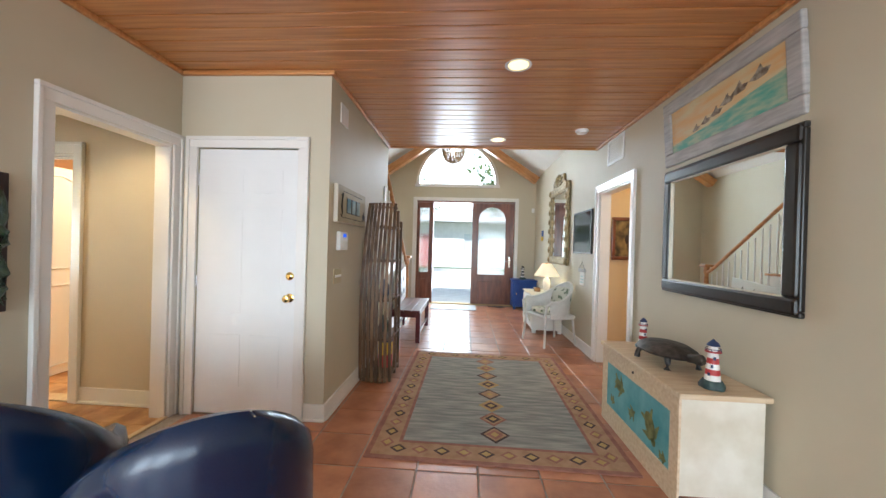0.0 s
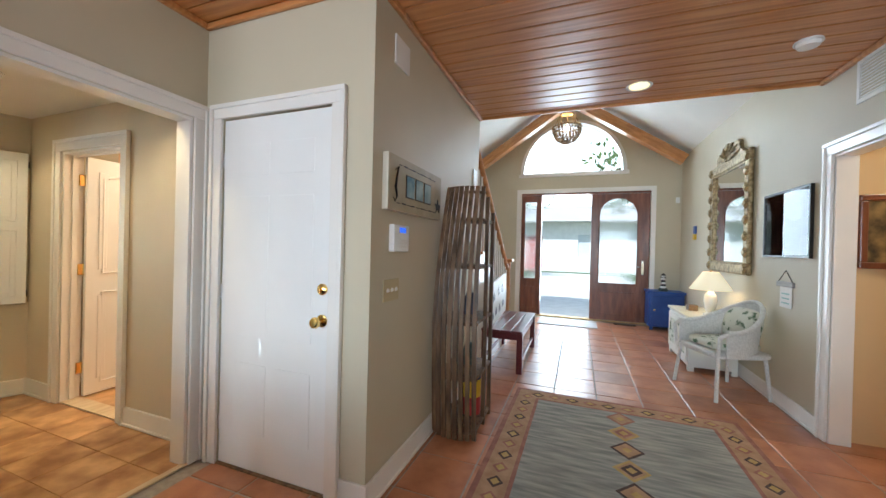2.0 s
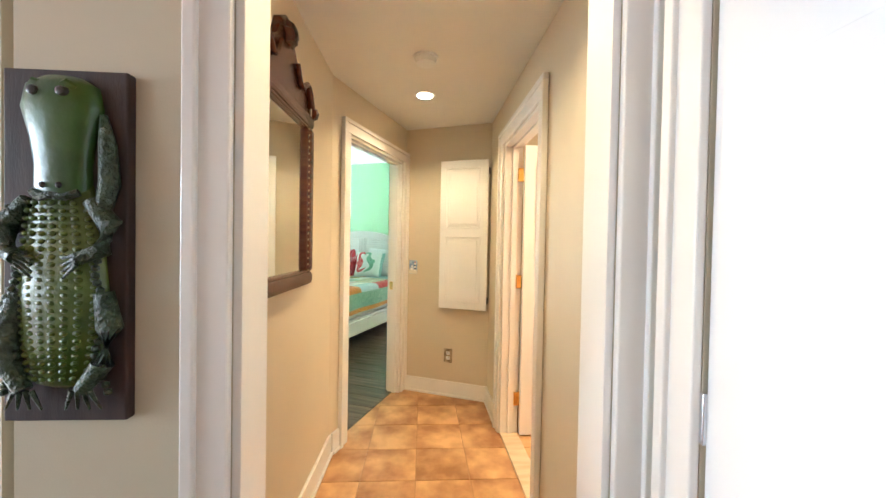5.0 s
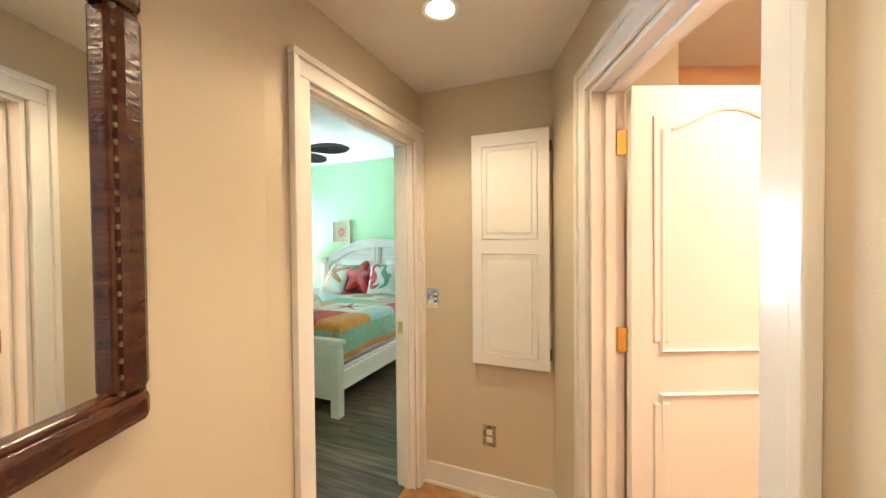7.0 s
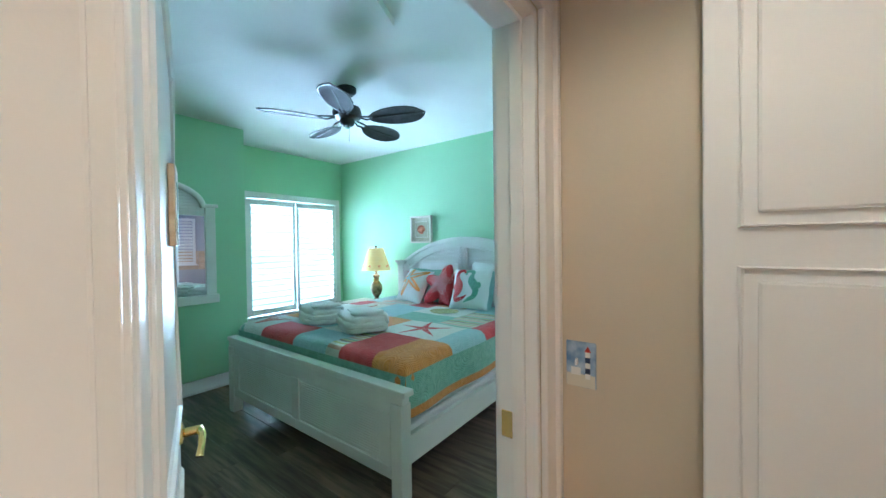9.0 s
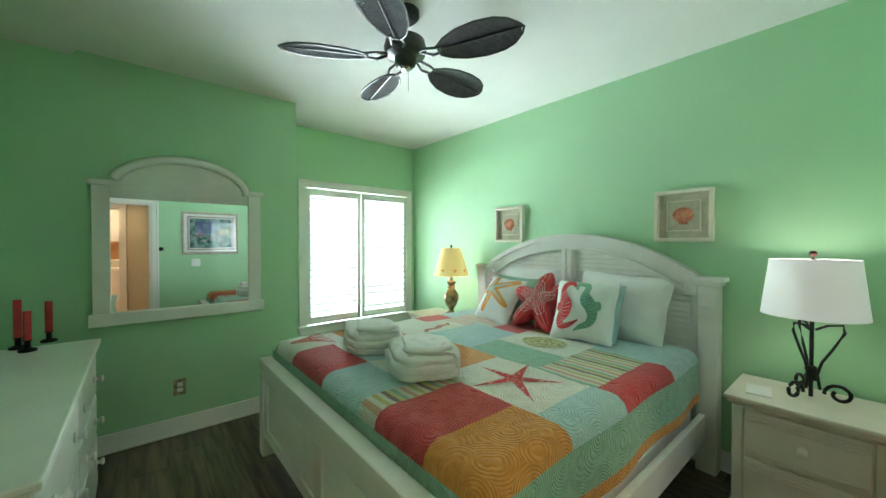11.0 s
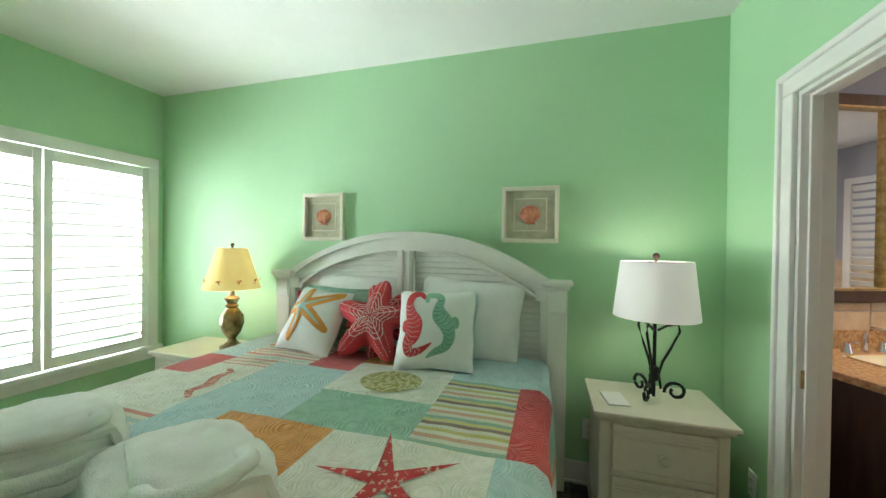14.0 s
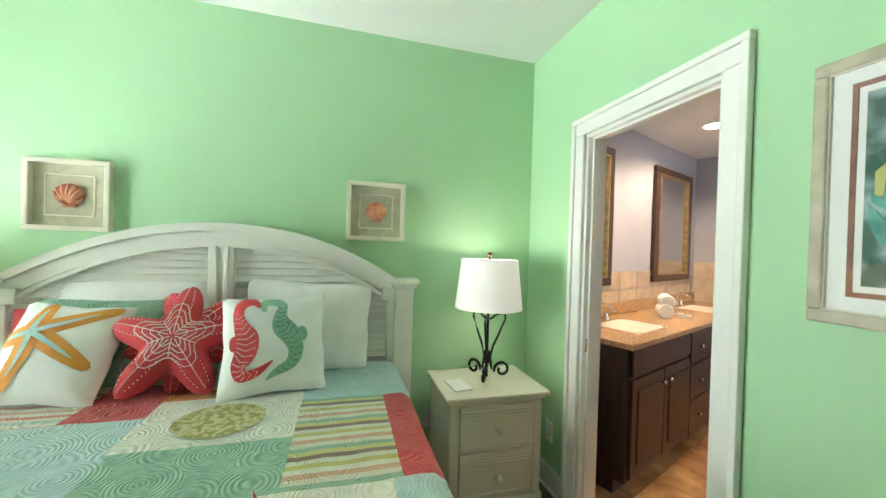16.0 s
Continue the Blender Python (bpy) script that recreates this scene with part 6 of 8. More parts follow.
def applique(outline, place, mat, parent, name, label, rings=5):
    """A cloth figure laid on a surface; outline about its own middle, place(x, y) the surface."""
    bm = bmesh.new()
    n = len(outline)
    mid = bm.verts.new(place(0, 0))
    loops = []
    for r in range(1, rings + 1):
        loops.append([bm.verts.new(place(x * r / rings, y * r / rings)) for x, y in outline])
    for k in range(n):
        bm.faces.new((mid, loops[0][k], loops[0][(k + 1) % n]))
    for a, b in zip(loops, loops[1:]):
        for k in range(n):
            bm.faces.new((a[k], b[k], b[(k + 1) % n], a[(k + 1) % n]))
    part(name, bm, mat, parent, label, True)


def ribbon(path, widths, place, mat, parent, name, label):
    """A cloth band of changing width along a path on a surface."""
    bm = bmesh.new()
    rows = []
    for k, (x, y) in enumerate(path):
        x1, y1 = path[min(k + 1, len(path) - 1)]
        x0, y0 = path[max(k - 1, 0)]
        l = math.hypot(x1 - x0, y1 - y0) or 1
        nx, ny = -(y1 - y0) / l, (x1 - x0) / l
        rows.append([bm.verts.new(place(x + nx * widths[k] * s, y + ny * widths[k] * s)) for s in (-1, -0.4, 0.4, 1)])
    for a, b in zip(rows, rows[1:]):
        for j in range(3):
            bm.faces.new((a[j], a[j + 1], b[j + 1], b[j]))
    part(name, bm, mat, parent, label, True)


DOTRED = material("spotted_red_cotton", (0.50, 0.04, 0.045), (0.66, 0.50, 0.40), 60, 0.85, bump=0.3, bump_scale=170, low=0.56, high=0.62)
OLIVE = material("olive_embroidery", (0.30, 0.29, 0.08), (0.55, 0.53, 0.30), 45, 0.85, bump=0.5, bump_scale=120, low=0.45, high=0.55)
CORALTHREAD = material("coral_thread", (0.45, 0.09, 0.06), (0.62, 0.50, 0.38), 70, 0.85, bump=0.4, low=0.5, high=0.6)
applique(star(5, 0.245, 0.044, 0.35, 0.10), lambda x, y: quilt_point(6.345 + x, 0.81 + y, 0.005), DOTRED, quilt, "starfish_figure", "spotted red starfish figure", 8)
applique([(0.13 * math.cos(a), 0.15 * math.sin(a)) for a in (k * math.pi / 14 for k in range(28))], lambda x, y: quilt_point(7.01 + x, 1.095 + y, 0.005), OLIVE, quilt, "urchin_figure", "olive embroidered sea urchin", 6)
for k in range(7):
    a = -0.9 + k * 0.33
    ribbon([(0.02 * math.sin(a), -0.12), (0.06 * math.sin(a), 0.0), (0.16 * math.sin(a), 0.07 + 0.05 * math.cos(a)), (0.22 * math.sin(a), 0.12)], [0.008, 0.011, 0.008, 0.004],
           lambda x, y: quilt_point(5.83 + y, 2.17 - x, 0.005), CORALTHREAD, quilt, "coral_figure", "red branching coral figure")
ribbon([(-0.16, -0.06), (-0.10, 0.0), (-0.02, -0.01), (0.06, 0.03), (0.13, 0.02), (0.16, 0.06)], [0.012, 0.02, 0.024, 0.026, 0.022, 0.012], lambda x, y: quilt_point(6.73 + x, 1.88 + y, 0.005), CORALTHREAD, quilt, "seahorse_figure", "coral red sea creature figure")


def cushion(name, label, m, w, h, t, mat, pinch=0.10, category="pillow", group="pillows on the bed"):
    """A stuffed cushion standing in the xz plane, front towards -y, base at z = 0."""
    ob = thing(name, label, category, m, group)

    def shape(x, y, side):
        sx, sy = 2 * x / w, 2 * y / h
        fat = max(0.0, (1 - abs(sx) ** 2.6)) ** 0.55 * max(0.0, (1 - abs(sy) ** 2.6)) ** 0.55
        px, py = x * (1 - pinch * (1 - sy * sy) * 0.0 - pinch * 0.5 * (1 - abs(sy)) * abs(sx)), y * (1 - pinch * 0.5 * (1 - abs(sx)) * abs(sy))
        wob = 0.010 * noise.noise(Vector((x * 8 + m.translation.x * 5, y * 8, side * 3.0)))
        return Vector((px + wob, side * (t / 2) * fat + wob * 0.5 * fat, py + h / 2))
    bm = bmesh.new()
    n = 22
    grids = []
    for side in (-1, 1):
        g = [[bm.verts.new(shape((i / n - 0.5) * w, (j / n - 0.5) * h, side)) for j in range(n + 1)] for i in range(n + 1)]
        for i in range(n):
            for j in range(n):
                bm.faces.new((g[i][j], g[i + 1][j], g[i + 1][j + 1], g[i][j + 1]))
    bmesh.ops.remove_doubles(bm, verts=bm.verts, dist=1e-4)
    part("cover", bm, mat, ob, smooth=True)
    return ob, lambda x, y: shape(max(-w / 2, min(w / 2, x)), max(-h / 2, min(h / 2, y)), -1) + Vector((0, -0.004, 0))


def lean(u, v, z, back, turn=0.0, roll=0.0):
    """A cushion's pose: faces the foot of the bed, leaning back towards the headboard."""
    return wing(u, v, z, -90 + turn) @ pose(0, 0, 0, -back, 0, 0) @ pose(0, 0, 0, 0, roll, 0)


cushion("pillow", "plump white sleeping pillow against the headboard", lean(7.52, 1.64, 0.745, 20), 0.66, 0.50, 0.17, LINEN)
cushion("pillow", "plump white sleeping pillow against the headboard", lean(7.50, 0.86, 0.745, 18, 0, 3), 0.64, 0.475, 0.17, LINEN)
cushion("pillow", "quilted sage pillow behind the throw pillows", lean(7.42, 1.68, 0.745, 24), 0.62, 0.41, 0.14, Q_GREEN)
cushion("pillow", "quilted sage pillow behind the throw pillows", lean(7.33, 0.99, 0.745, 25, 4), 0.45, 0.42, 0.08, SKYCLOTH)
cushion("pillow", "coral red pillow half hidden at the back", lean(7.45, 1.88, 0.745, 22, 6), 0.34, 0.36, 0.12, CORAL)
_, face = cushion("throw_pillow", "white square pillow with an ochre starfish", lean(7.25, 1.80, 0.755, 32, -4, 4), 0.41, 0.42, 0.15, LINEN, 0.16)
for tx, ty in ((-0.08, 0.205), (0.175, 0.185), (0.165, -0.07), (-0.09, -0.17), (-0.195, 0.015)):
    dx, dy = tx + 0.075, ty - 0.06
    ribbon([(-0.075 + dx * t, 0.06 + dy * t) for t in (0, 0.2, 0.4, 0.6, 0.8, 0.95, 1.0)], [0.032, 0.037, 0.036, 0.033, 0.028, 0.019, 0.006], face, ORANGE, _, "starfish_arm", "ochre starfish arm")
    ribbon([(-0.075 + dx * t, 0.06 + dy * t) for t in (0, 0.2, 0.4, 0.6, 0.75)], [0.010, 0.010, 0.008, 0.006, 0.002], lambda x, y: face(x, y) + Vector((0, -0.003, 0)), SKYCLOTH, _, "starfish_vein", "pale blue starfish inlay")
_, face = cushion("throw_pillow", "white square pillow with red and green seahorses", lean(7.20, 0.95, 0.755, 26, 6, -2), 0.43, 0.44, 0.15, LINEN, 0.16)
RED_HORSE = [(-0.059, 0.160), (-0.085, 0.192), (-0.130, 0.182), (-0.145, 0.130), (-0.132, 0.074), (-0.110, 0.015), (-0.113, -0.045), (-0.138, -0.095), (-0.119, -0.137), (-0.062, -0.128), (-0.006, -0.088)]
SAGE_HORSE = [(-0.040, 0.135), (-0.046, 0.176), (-0.004, 0.193), (0.034, 0.163), (0.028, 0.110), (0.038, 0.059), (0.072, 0.015), (0.087, -0.045), (0.065, -0.104), (0.017, -0.136), (-0.025, -0.168)]


def eased(path, steps=5):
    """Rounds a path of points, each a tuple of numbers, through its corners."""
    full = [path[0]] + list(path) + [path[-1]]
    out = []
    for p0, p1, p2, p3 in zip(full, full[1:], full[2:], full[3:]):
        for q in range(steps):
            t = q / steps
            out.append(tuple(0.5 * (2 * b + (c - a) * t + (2 * a - 5 * b + 4 * c - d) * t * t + (3 * b - a - 3 * c + d) * t ** 3) for a, b, c, d in zip(p0, p1, p2, p3)))
    return out + [tuple(path[-1])]


for path, mat, label, fin in ((RED_HORSE, CORAL, "red seahorse figure", (-0.158, 0.0)), (SAGE_HORSE, SAGE, "sage green seahorse figure", (0.122, 0.02))):
    line = eased([(x, y, w) for (x, y), w in zip(path, (0.008, 0.019, 0.024, 0.022, 0.030, 0.047, 0.045, 0.032, 0.024, 0.018, 0.004))])
    ribbon([(x, y) for x, y, w in line], [w for x, y, w in line], face, mat, _, "seahorse_figure", label)
    applique([(0.024 * math.cos(a), 0.034 * math.sin(a)) for a in (k * math.pi / 5 for k in range(10))], lambda x, y: face(x + fin[0], y + fin[1]) + Vector((0, -0.002, 0)), mat, _, "fin", "seahorse fin", 3)
    thread = LINEN if mat is CORAL else NAVYPAINT
    for (x, y, w), (x1, y1, w1) in list(zip(line, line[1:]))[16:46:2]:
        l = math.hypot(x1 - x, y1 - y) or 1
        nx, ny = -(y1 - y) / l * w * 0.8, (x1 - x) / l * w * 0.8
        part("stitching", tube([face(x - nx, y - ny) + Vector((0, -0.0035, 0)), face(x + (x1 - x) * 1.2, y + (y1 - y) * 1.2) + Vector((0, -0.0035, 0)), face(x + nx, y + ny) + Vector((0, -0.0035, 0))], 0.0011, sides=4), thread, _)


def star_cushion(m, mat, size=0.27):
    ob = thing("starfish_pillow", "coral red starfish-shaped pillow with white stitching", "pillow", m, "pillows on the bed")
    bm = bmesh.new()
    n, rings = 60, 12
    for side in (-1, 1):
        mid = bm.verts.new((0, side * 0.085, size))
        last = None
        for r in range(1, rings + 1):
            loop = []
            for k in range(n):
                a = 2 * math.pi * k / n + math.pi / 2 + 0.1
                reach = size * (0.50 + 0.50 * (0.5 + 0.5 * math.cos(5 * (a - math.pi / 2 - 0.1))) ** 1.3)
                q = r / rings
                loop.append(bm.verts.new((reach * q * math.cos(a), side * 0.085 * (1 - q ** 2.4) ** 0.6, size + reach * q * math.sin(a))))
            for k in range(n):
                bm.faces.new((mid, loop[k], loop[(k + 1) % n]) if last is None else (last[k], loop[k], loop[(k + 1) % n], last[(k + 1) % n]))
            last = loop
    bmesh.ops.remove_doubles(bm, verts=bm.verts, dist=1e-4)
    part("body", bm, mat, ob, smooth=True)

    def skin(a, q):
        """A place on the front: turn a from the first arm, q from the middle to the rim."""
        reach = size * (0.50 + 0.50 * (0.5 + 0.5 * math.cos(5 * a)) ** 1.3)
        b = a + math.pi / 2 + 0.1
        return Vector((reach * q * math.cos(b), -0.085 * (1 - q ** 2.4) ** 0.6 - 0.0015, size + reach * q * math.sin(b)))

    for q in (0.20, 0.32, 0.44, 0.56):
        loop = []
        for k in range(10):
            a0, a1 = k * math.pi / 5, (k + 1) * math.pi / 5
            q0, q1 = (q, q * 1.15) if k % 2 == 0 else (q * 1.15, q)
            loop += [skin(a0 + (a1 - a0) * t, q0 + (q1 - q0) * t) for t in (0, 0.25, 0.5, 0.75)]
        part("stitching", tube(loop, 0.0018, sides=4, closed=True), LINEN, ob, "white stitched web")
    for k in range(10):
        part("stitching", tube([skin(k * math.pi / 5, q) for q in (0.06, 0.2, 0.35, 0.5, 0.62)], 0.0018, sides=4), LINEN, ob, "white stitched spoke")
    bm = bmesh.new()
    for arm in range(5):
        for side in (-1, 0, 1):
            for j in range(9):
                q = 0.64 + 0.035 * j if side == 0 else 0.56 + 0.042 * j
                a = arm * 2 * math.pi / 5 + side * (0.30 - 0.026 * j)
                if q < 0.93:
                    bmesh.ops.create_icosphere(bm, subdivisions=1, radius=0.0028, matrix=Matrix.Translation(skin(a, q)))
    part("stitched_dots", bm, LINEN, ob, "small white embroidered dots")
    return ob


star_cushion(lean(7.33, 1.24, 0.745, 28, 0, -24), CORAL, 0.255)
star_cushion(lean(7.20, 1.39, 0.735, 34, 4, 8), CORAL, 0.272)

# folded robes on the quilt
ROBE = "folded robes on the quilt"


def robe(m, seed, tilt=0):
    ob = thing("folded_robe", "thick white terry robe folded into a bundle, on the quilt", "robe", m, ROBE)

    rnd = random.Random(seed)
    for k, (w, d) in enumerate(((0.45, 0.345), (0.462, 0.352), (0.445, 0.338))):
        lay = soft_box(w, d, 0.078, 3.6, m=pose(rnd.uniform(-0.008, 0.008), rnd.uniform(-0.006, 0.006), 0.036 * k, rnd.uniform(-2, 2), rnd.uniform(-2, 2), rnd.uniform(-2, 2)), seed=seed + 3 * k, rough=0.011, steps=26)
        part("folded_layer", lay, TERRY, ob, "thick folded terry layer", True)

    def flap(a, b):
        s = a - 0.5
        over = max(0.0, abs(s) - 0.34)
        return Vector((-0.205 + 0.37 * b + 0.05 * s, 0.33 * (s if over == 0 else math.copysign(0.34 + 0.45 * over, s)) * (1 - 0.28 * b), 0.146 + 0.014 * math.sin(math.pi * b) - 0.42 * over + 0.010 * noise.noise(Vector((a * 5, b * 4, seed)))))
    sheet("lapel", flap, 26, 16, TERRY, ob, "broad terry lapel folded over the top", 0.016)
    part("collar", tube(eased([(-0.10, -0.100, 0.150), (-0.165, -0.085, 0.158), (-0.198, 0.0, 0.160), (-0.165, 0.085, 0.158), (-0.10, 0.100, 0.150)]), 0.026, sides=10, flat=0.7), TERRY, ob, "rolled terry collar", True)
    part("sleeve_roll", soft_box(0.10, 0.30, 0.075, 2.6, m=pose(0.195, 0.0, 0.062, 0, 6, 3), seed=seed + 11, rough=0.010, steps=16), TERRY, ob, "rolled terry sleeve at the end", True)
    part("belt_end", tube(eased([(0.20, -0.10, 0.10), (0.252, -0.10, 0.075), (0.256, -0.095, 0.035), (0.248, -0.09, 0.010)]), 0.015, sides=8, flat=0.5), TERRY, ob, "terry belt end", True)
    return ob


robe(wing(6.10, 1.77, 0.748, 72), 1)
robe(wing(6.09, 1.22, 0.748, 66), 9)


def pull_knob(parent, m, mat):
    part("knob", lathe([(0.0, 0), (0.018, 0), (0.020, 0.006), (0.009, 0.012), (0.008, 0.020), (0.018, 0.028), (0.019, 0.034), (0.012, 0.040), (0, 0.041)], 16), mat, parent, "round wooden knob", True, m)


def nightstand(u, v, label):
    """Front faces the foot of the bed."""
    ob = thing("nightstand", label, "nightstand", wing(u, v, 0, -90), "nightstands beside the bed")
    w, d = 0.52, 0.42
    part("body", box(-w / 2, w / 2, 0.02, d, 0.075, 0.618, 0.004), CREAM, ob)
    part("top", box(-w / 2 - 0.03, w / 2 + 0.03, -0.015, d + 0.005, 0.632, 0.654, 0.006), CREAM, ob)
    part("top_moulding", box(-w / 2 - 0.015, w / 2 + 0.015, 0.0, d, 0.612, 0.633, 0.006), CREAM, ob)
    part("plinth", box(-w / 2 - 0.012, w / 2 + 0.012, 0.008, d, 0.05, 0.10, 0.006), CREAM, ob)
    for x in (-w / 2 - 0.005, w / 2 - 0.055):
        part("foot", box(x, x + 0.06, 0.01, 0.07, 0.0, 0.052, 0.008), CREAM, ob)
        part("foot", box(x, x + 0.06, d - 0.065, d - 0.005, 0.0, 0.052, 0.008), CREAM, ob)
    for z0, z1 in ((0.125, 0.355), (0.375, 0.595)):
        dr = part("drawer", box(-w / 2 + 0.055, w / 2 - 0.055, 0.002, 0.022, z0, z1, 0.004), CREAM, ob)
        for q in range(4):
            part("moulding", box(-w / 2 + 0.065, w / 2 - 0.065, -0.003, 0.004, z0 + 0.012 + q * 0.0, z0 + 0.024, 0.003) if q == 0 else
                 box(-w / 2 + 0.065, w / 2 - 0.065, -0.003, 0.004, z1 - 0.012 - 0.016 * q, z1 - 0.004 - 0.016 * (q - 0.1), 0.003), CREAM, dr)
        pull_knob(dr, pose(0, 0.0, (z0 + z1) / 2 - 0.01, 90), CREAM)
    for x in (-w / 2 + 0.025, w / 2 - 0.025):
        part("pilaster", box(x - 0.022, x + 0.022, 0.012, 0.022, 0.11, 0.60, 0.004), CREAM, ob)
    return ob


nightstand(7.245, -0.115, "cream two-drawer nightstand under the white lamp")
nightstand(7.245, 2.74, "cream two-drawer nightstand under the yellow lamp")

# lamp with iron scrolls
lampr = thing("table_lamp", "black iron scroll table lamp with white drum shade", "lamp", wing(7.45, -0.125, 0.654) @ Matrix.Diagonal((1.03, 1.03, 1.025, 1)), "bedside lamps")
part("stem", tube([(0, 0, 0.02), (0, 0, 0.66)], 0.008), IRON, lampr)
for k in range(3):
    a = k * 2 * math.pi / 3 + 0.5
    c, s = math.cos(a), math.sin(a)
    scroll = [(r * c, r * s, z) for r, z in ((0.012, 0.34), (0.05, 0.365), (0.10, 0.375), (0.105, 0.34), (0.07, 0.26), (0.035, 0.19), (0.02, 0.13), (0.03, 0.06))]
    part("scroll", tube(scroll, 0.006, sides=6), IRON, lampr, smooth=True)
    curl = [((0.03 + 0.062 - 0.048 * math.cos(t) * (1 - t / 11)) * c, (0.03 + 0.062 - 0.048 * math.cos(t) * (1 - t / 11)) * s, 0.054 + 0.046 * math.sin(t) * (1 - t / 11)) for t in (q * 0.42 - 0.2 for q in range(18))]
    part("scroll_foot", tube(curl, 0.008, sides=6), IRON, lampr, smooth=True)
part("rings", lathe([(0.0, 0.10), (0.022, 0.10), (0.024, 0.12), (0.018, 0.135), (0.024, 0.15), (0.018, 0.165), (0, 0.17)], 14), IRON, lampr, smooth=True)


def shade(parent, r0, r1, z0, z1, mat, flute=0.0, lobes=0, label=""):
    bm = lathe([(r0, z0), (r1, z1)], 40, flute=flute, lobes=lobes)
    bmesh.ops.delete(bm, geom=[f for f in bm.faces if len(f.verts) > 4], context="FACES")
    bmesh.ops.solidify(bm, geom=bm.faces[:], thickness=0.002)
    return part("shade", bm, mat, parent, label, True)


shade(lampr, 0.185, 0.155, 0.405, 0.672, SHADEWHITE, label="white fabric drum shade")
part("finial", lathe([(0, 0.672), (0.006, 0.672), (0.006, 0.684), (0.014, 0.692), (0.016, 0.702), (0.010, 0.712), (0, 0.714)], 14), BRONZE, lampr, smooth=True)
part("harp", tube([(0.155, 0, 0.668), (-0.155, 0, 0.668)], 0.003, sides=4), IRON, lampr)
part("harp", tube([(0, 0.155, 0.668), (0, -0.155, 0.668)], 0.003, sides=4), IRON, lampr)
lampl = thing("table_lamp", "antique bronze urn table lamp with yellow palm-print shade", "lamp", wing(7.48, 2.56, 0.654), "bedside lamps")
part("base", lathe([(0, 0), (0.075, 0), (0.078, 0.018), (0.05, 0.03), (0.03, 0.05), (0.026, 0.07), (0.06, 0.12), (0.078, 0.18), (0.074, 0.23), (0.045, 0.275), (0.032, 0.29), (0.045, 0.305), (0.03, 0.32), (0.045, 0.345), (0.05, 0.36), (0.018, 0.375), (0.012, 0.42), (0, 0.42)], 40, flute=0.03, lobes=12), URN, lampl, "fluted bronze urn", True)
shade(lampl, 0.185, 0.095, 0.43, 0.715, SHADEYELLOW, 0.012, 20, "yellow fabric shade printed with palms")
part("finial", lathe([(0, 0.71), (0.010, 0.71), (0.007, 0.725), (0.015, 0.738), (0.008, 0.752), (0, 0.756)], 12), BRONZE, lampl, smooth=True)
part("harp", tube([(0.095, 0, 0.713), (-0.095, 0, 0.713)], 0.003, sides=4), IRON, lampl)
PALM = material("palm_print", (0.42, 0.26, 0.06), None, 9, 0.9)
for k in range(9):
    a = k * 2 * math.pi / 9
    r = 0.172
    pm = pose(r * math.cos(a), r * math.sin(a), 0.475, 0, 0, math.degrees(a) + 90) @ pose(0, 0, 0, 16)
    bm = plate([(-0.003, -0.02), (0.003, -0.02), (0.003, 0.012), (-0.003, 0.012)], 0.003)
    for q in range(5):
        plate([(0, 0.010), (0.020 * math.cos(0.2 + q * 0.7), 0.012 + 0.016 * math.sin(0.2 + q * 0.7)), (0.018 * math.cos(0.5 + q * 0.7), 0.012 + 0.014 * math.sin(0.5 + q * 0.7))], 0.003, bm=bm)
    part("palm_motif", bm, PALM, lampl, "brown palm print", m=pm)
lamp("bedside_bulb", "POINT", wing(7.45, -0.125, 1.30), 3.6, (1.0, 0.92, 0.78), 0.04)
lamp("bedside_bulb", "POINT", wing(7.48, 2.56, 1.22), 1.8, (1.0, 0.80, 0.5), 0.04)
solid("notepad", box(-0.08, 0.08, -0.05, 0.05, 0.0, 0.006, 0.001), PAPER, wing(7.40, 0.06, 0.6545, 8), "small printed card on the nightstand", "card", kind="thing")
del bpy.data.objects["notepad"]["kind"]


# shell pictures
SHELLBACK = material("sage_backing", (0.42, 0.40, 0.28), (0.49, 0.47, 0.34), 30, 0.9, bump=0.1)
SHELLMAT = material("olive_mat", (0.44, 0.42, 0.29), (0.54, 0.52, 0.38), 20, 0.8, bump=0.1)


def shell_picture(v, label):
    ob = thing("shell_picture", label, "picture", on_wall(UH, v, 1.605, "-u"), "shell pictures over the bed")
    panel_frame(0.34, 0.345, 0.024, 0.042, ob, CREAM, bevel=0.004, label="")
    part("mat_board", box(-0.147, 0.147, -0.012, -0.004, -0.15, 0.15), SHELLMAT, ob)
    panel_frame(0.20, 0.205, 0.007, 0.018, ob, CREAM, "inner_frame", 0.002)
    part("backing", box(-0.093, 0.093, -0.014, -0.013, -0.096, 0.096), SHELLBACK, ob)
    bm = bmesh.new()
    mid = bm.verts.new((0, -0.022, -0.046))
    n = 36
    loops = [[bm.verts.new((0.062 * math.sin(a) * q * (1 + 0.03 * math.cos(a * 13)), -0.016 - 0.026 * math.sin(math.pi * min(1, 0.15 + q * 0.8)) - 0.004 * math.cos(a * 13) * q, -0.046 + q * (0.050 + 0.052 * math.cos(a))))
              for a in (-2.55 + 5.1 * k / n for k in range(n + 1))] for q in (0.3, 0.6, 0.85, 1.0)]
    for k in range(n):
        bm.faces.new((mid, loops[0][k], loops[0][k + 1]))
        for a, b in zip(loops, loops[1:]):
            bm.faces.new((a[k], b[k], b[k + 1], a[k + 1]))
    part("hinge_ears", plate([(-0.030, -0.058), (0.030, -0.058), (0.022, -0.030), (-0.022, -0.030)], 0.020, bevel=0.003), SHELL, ob, "flared base of the shell")
    part("shell", bm, SHELL, ob, "orange ribbed scallop shell", True)


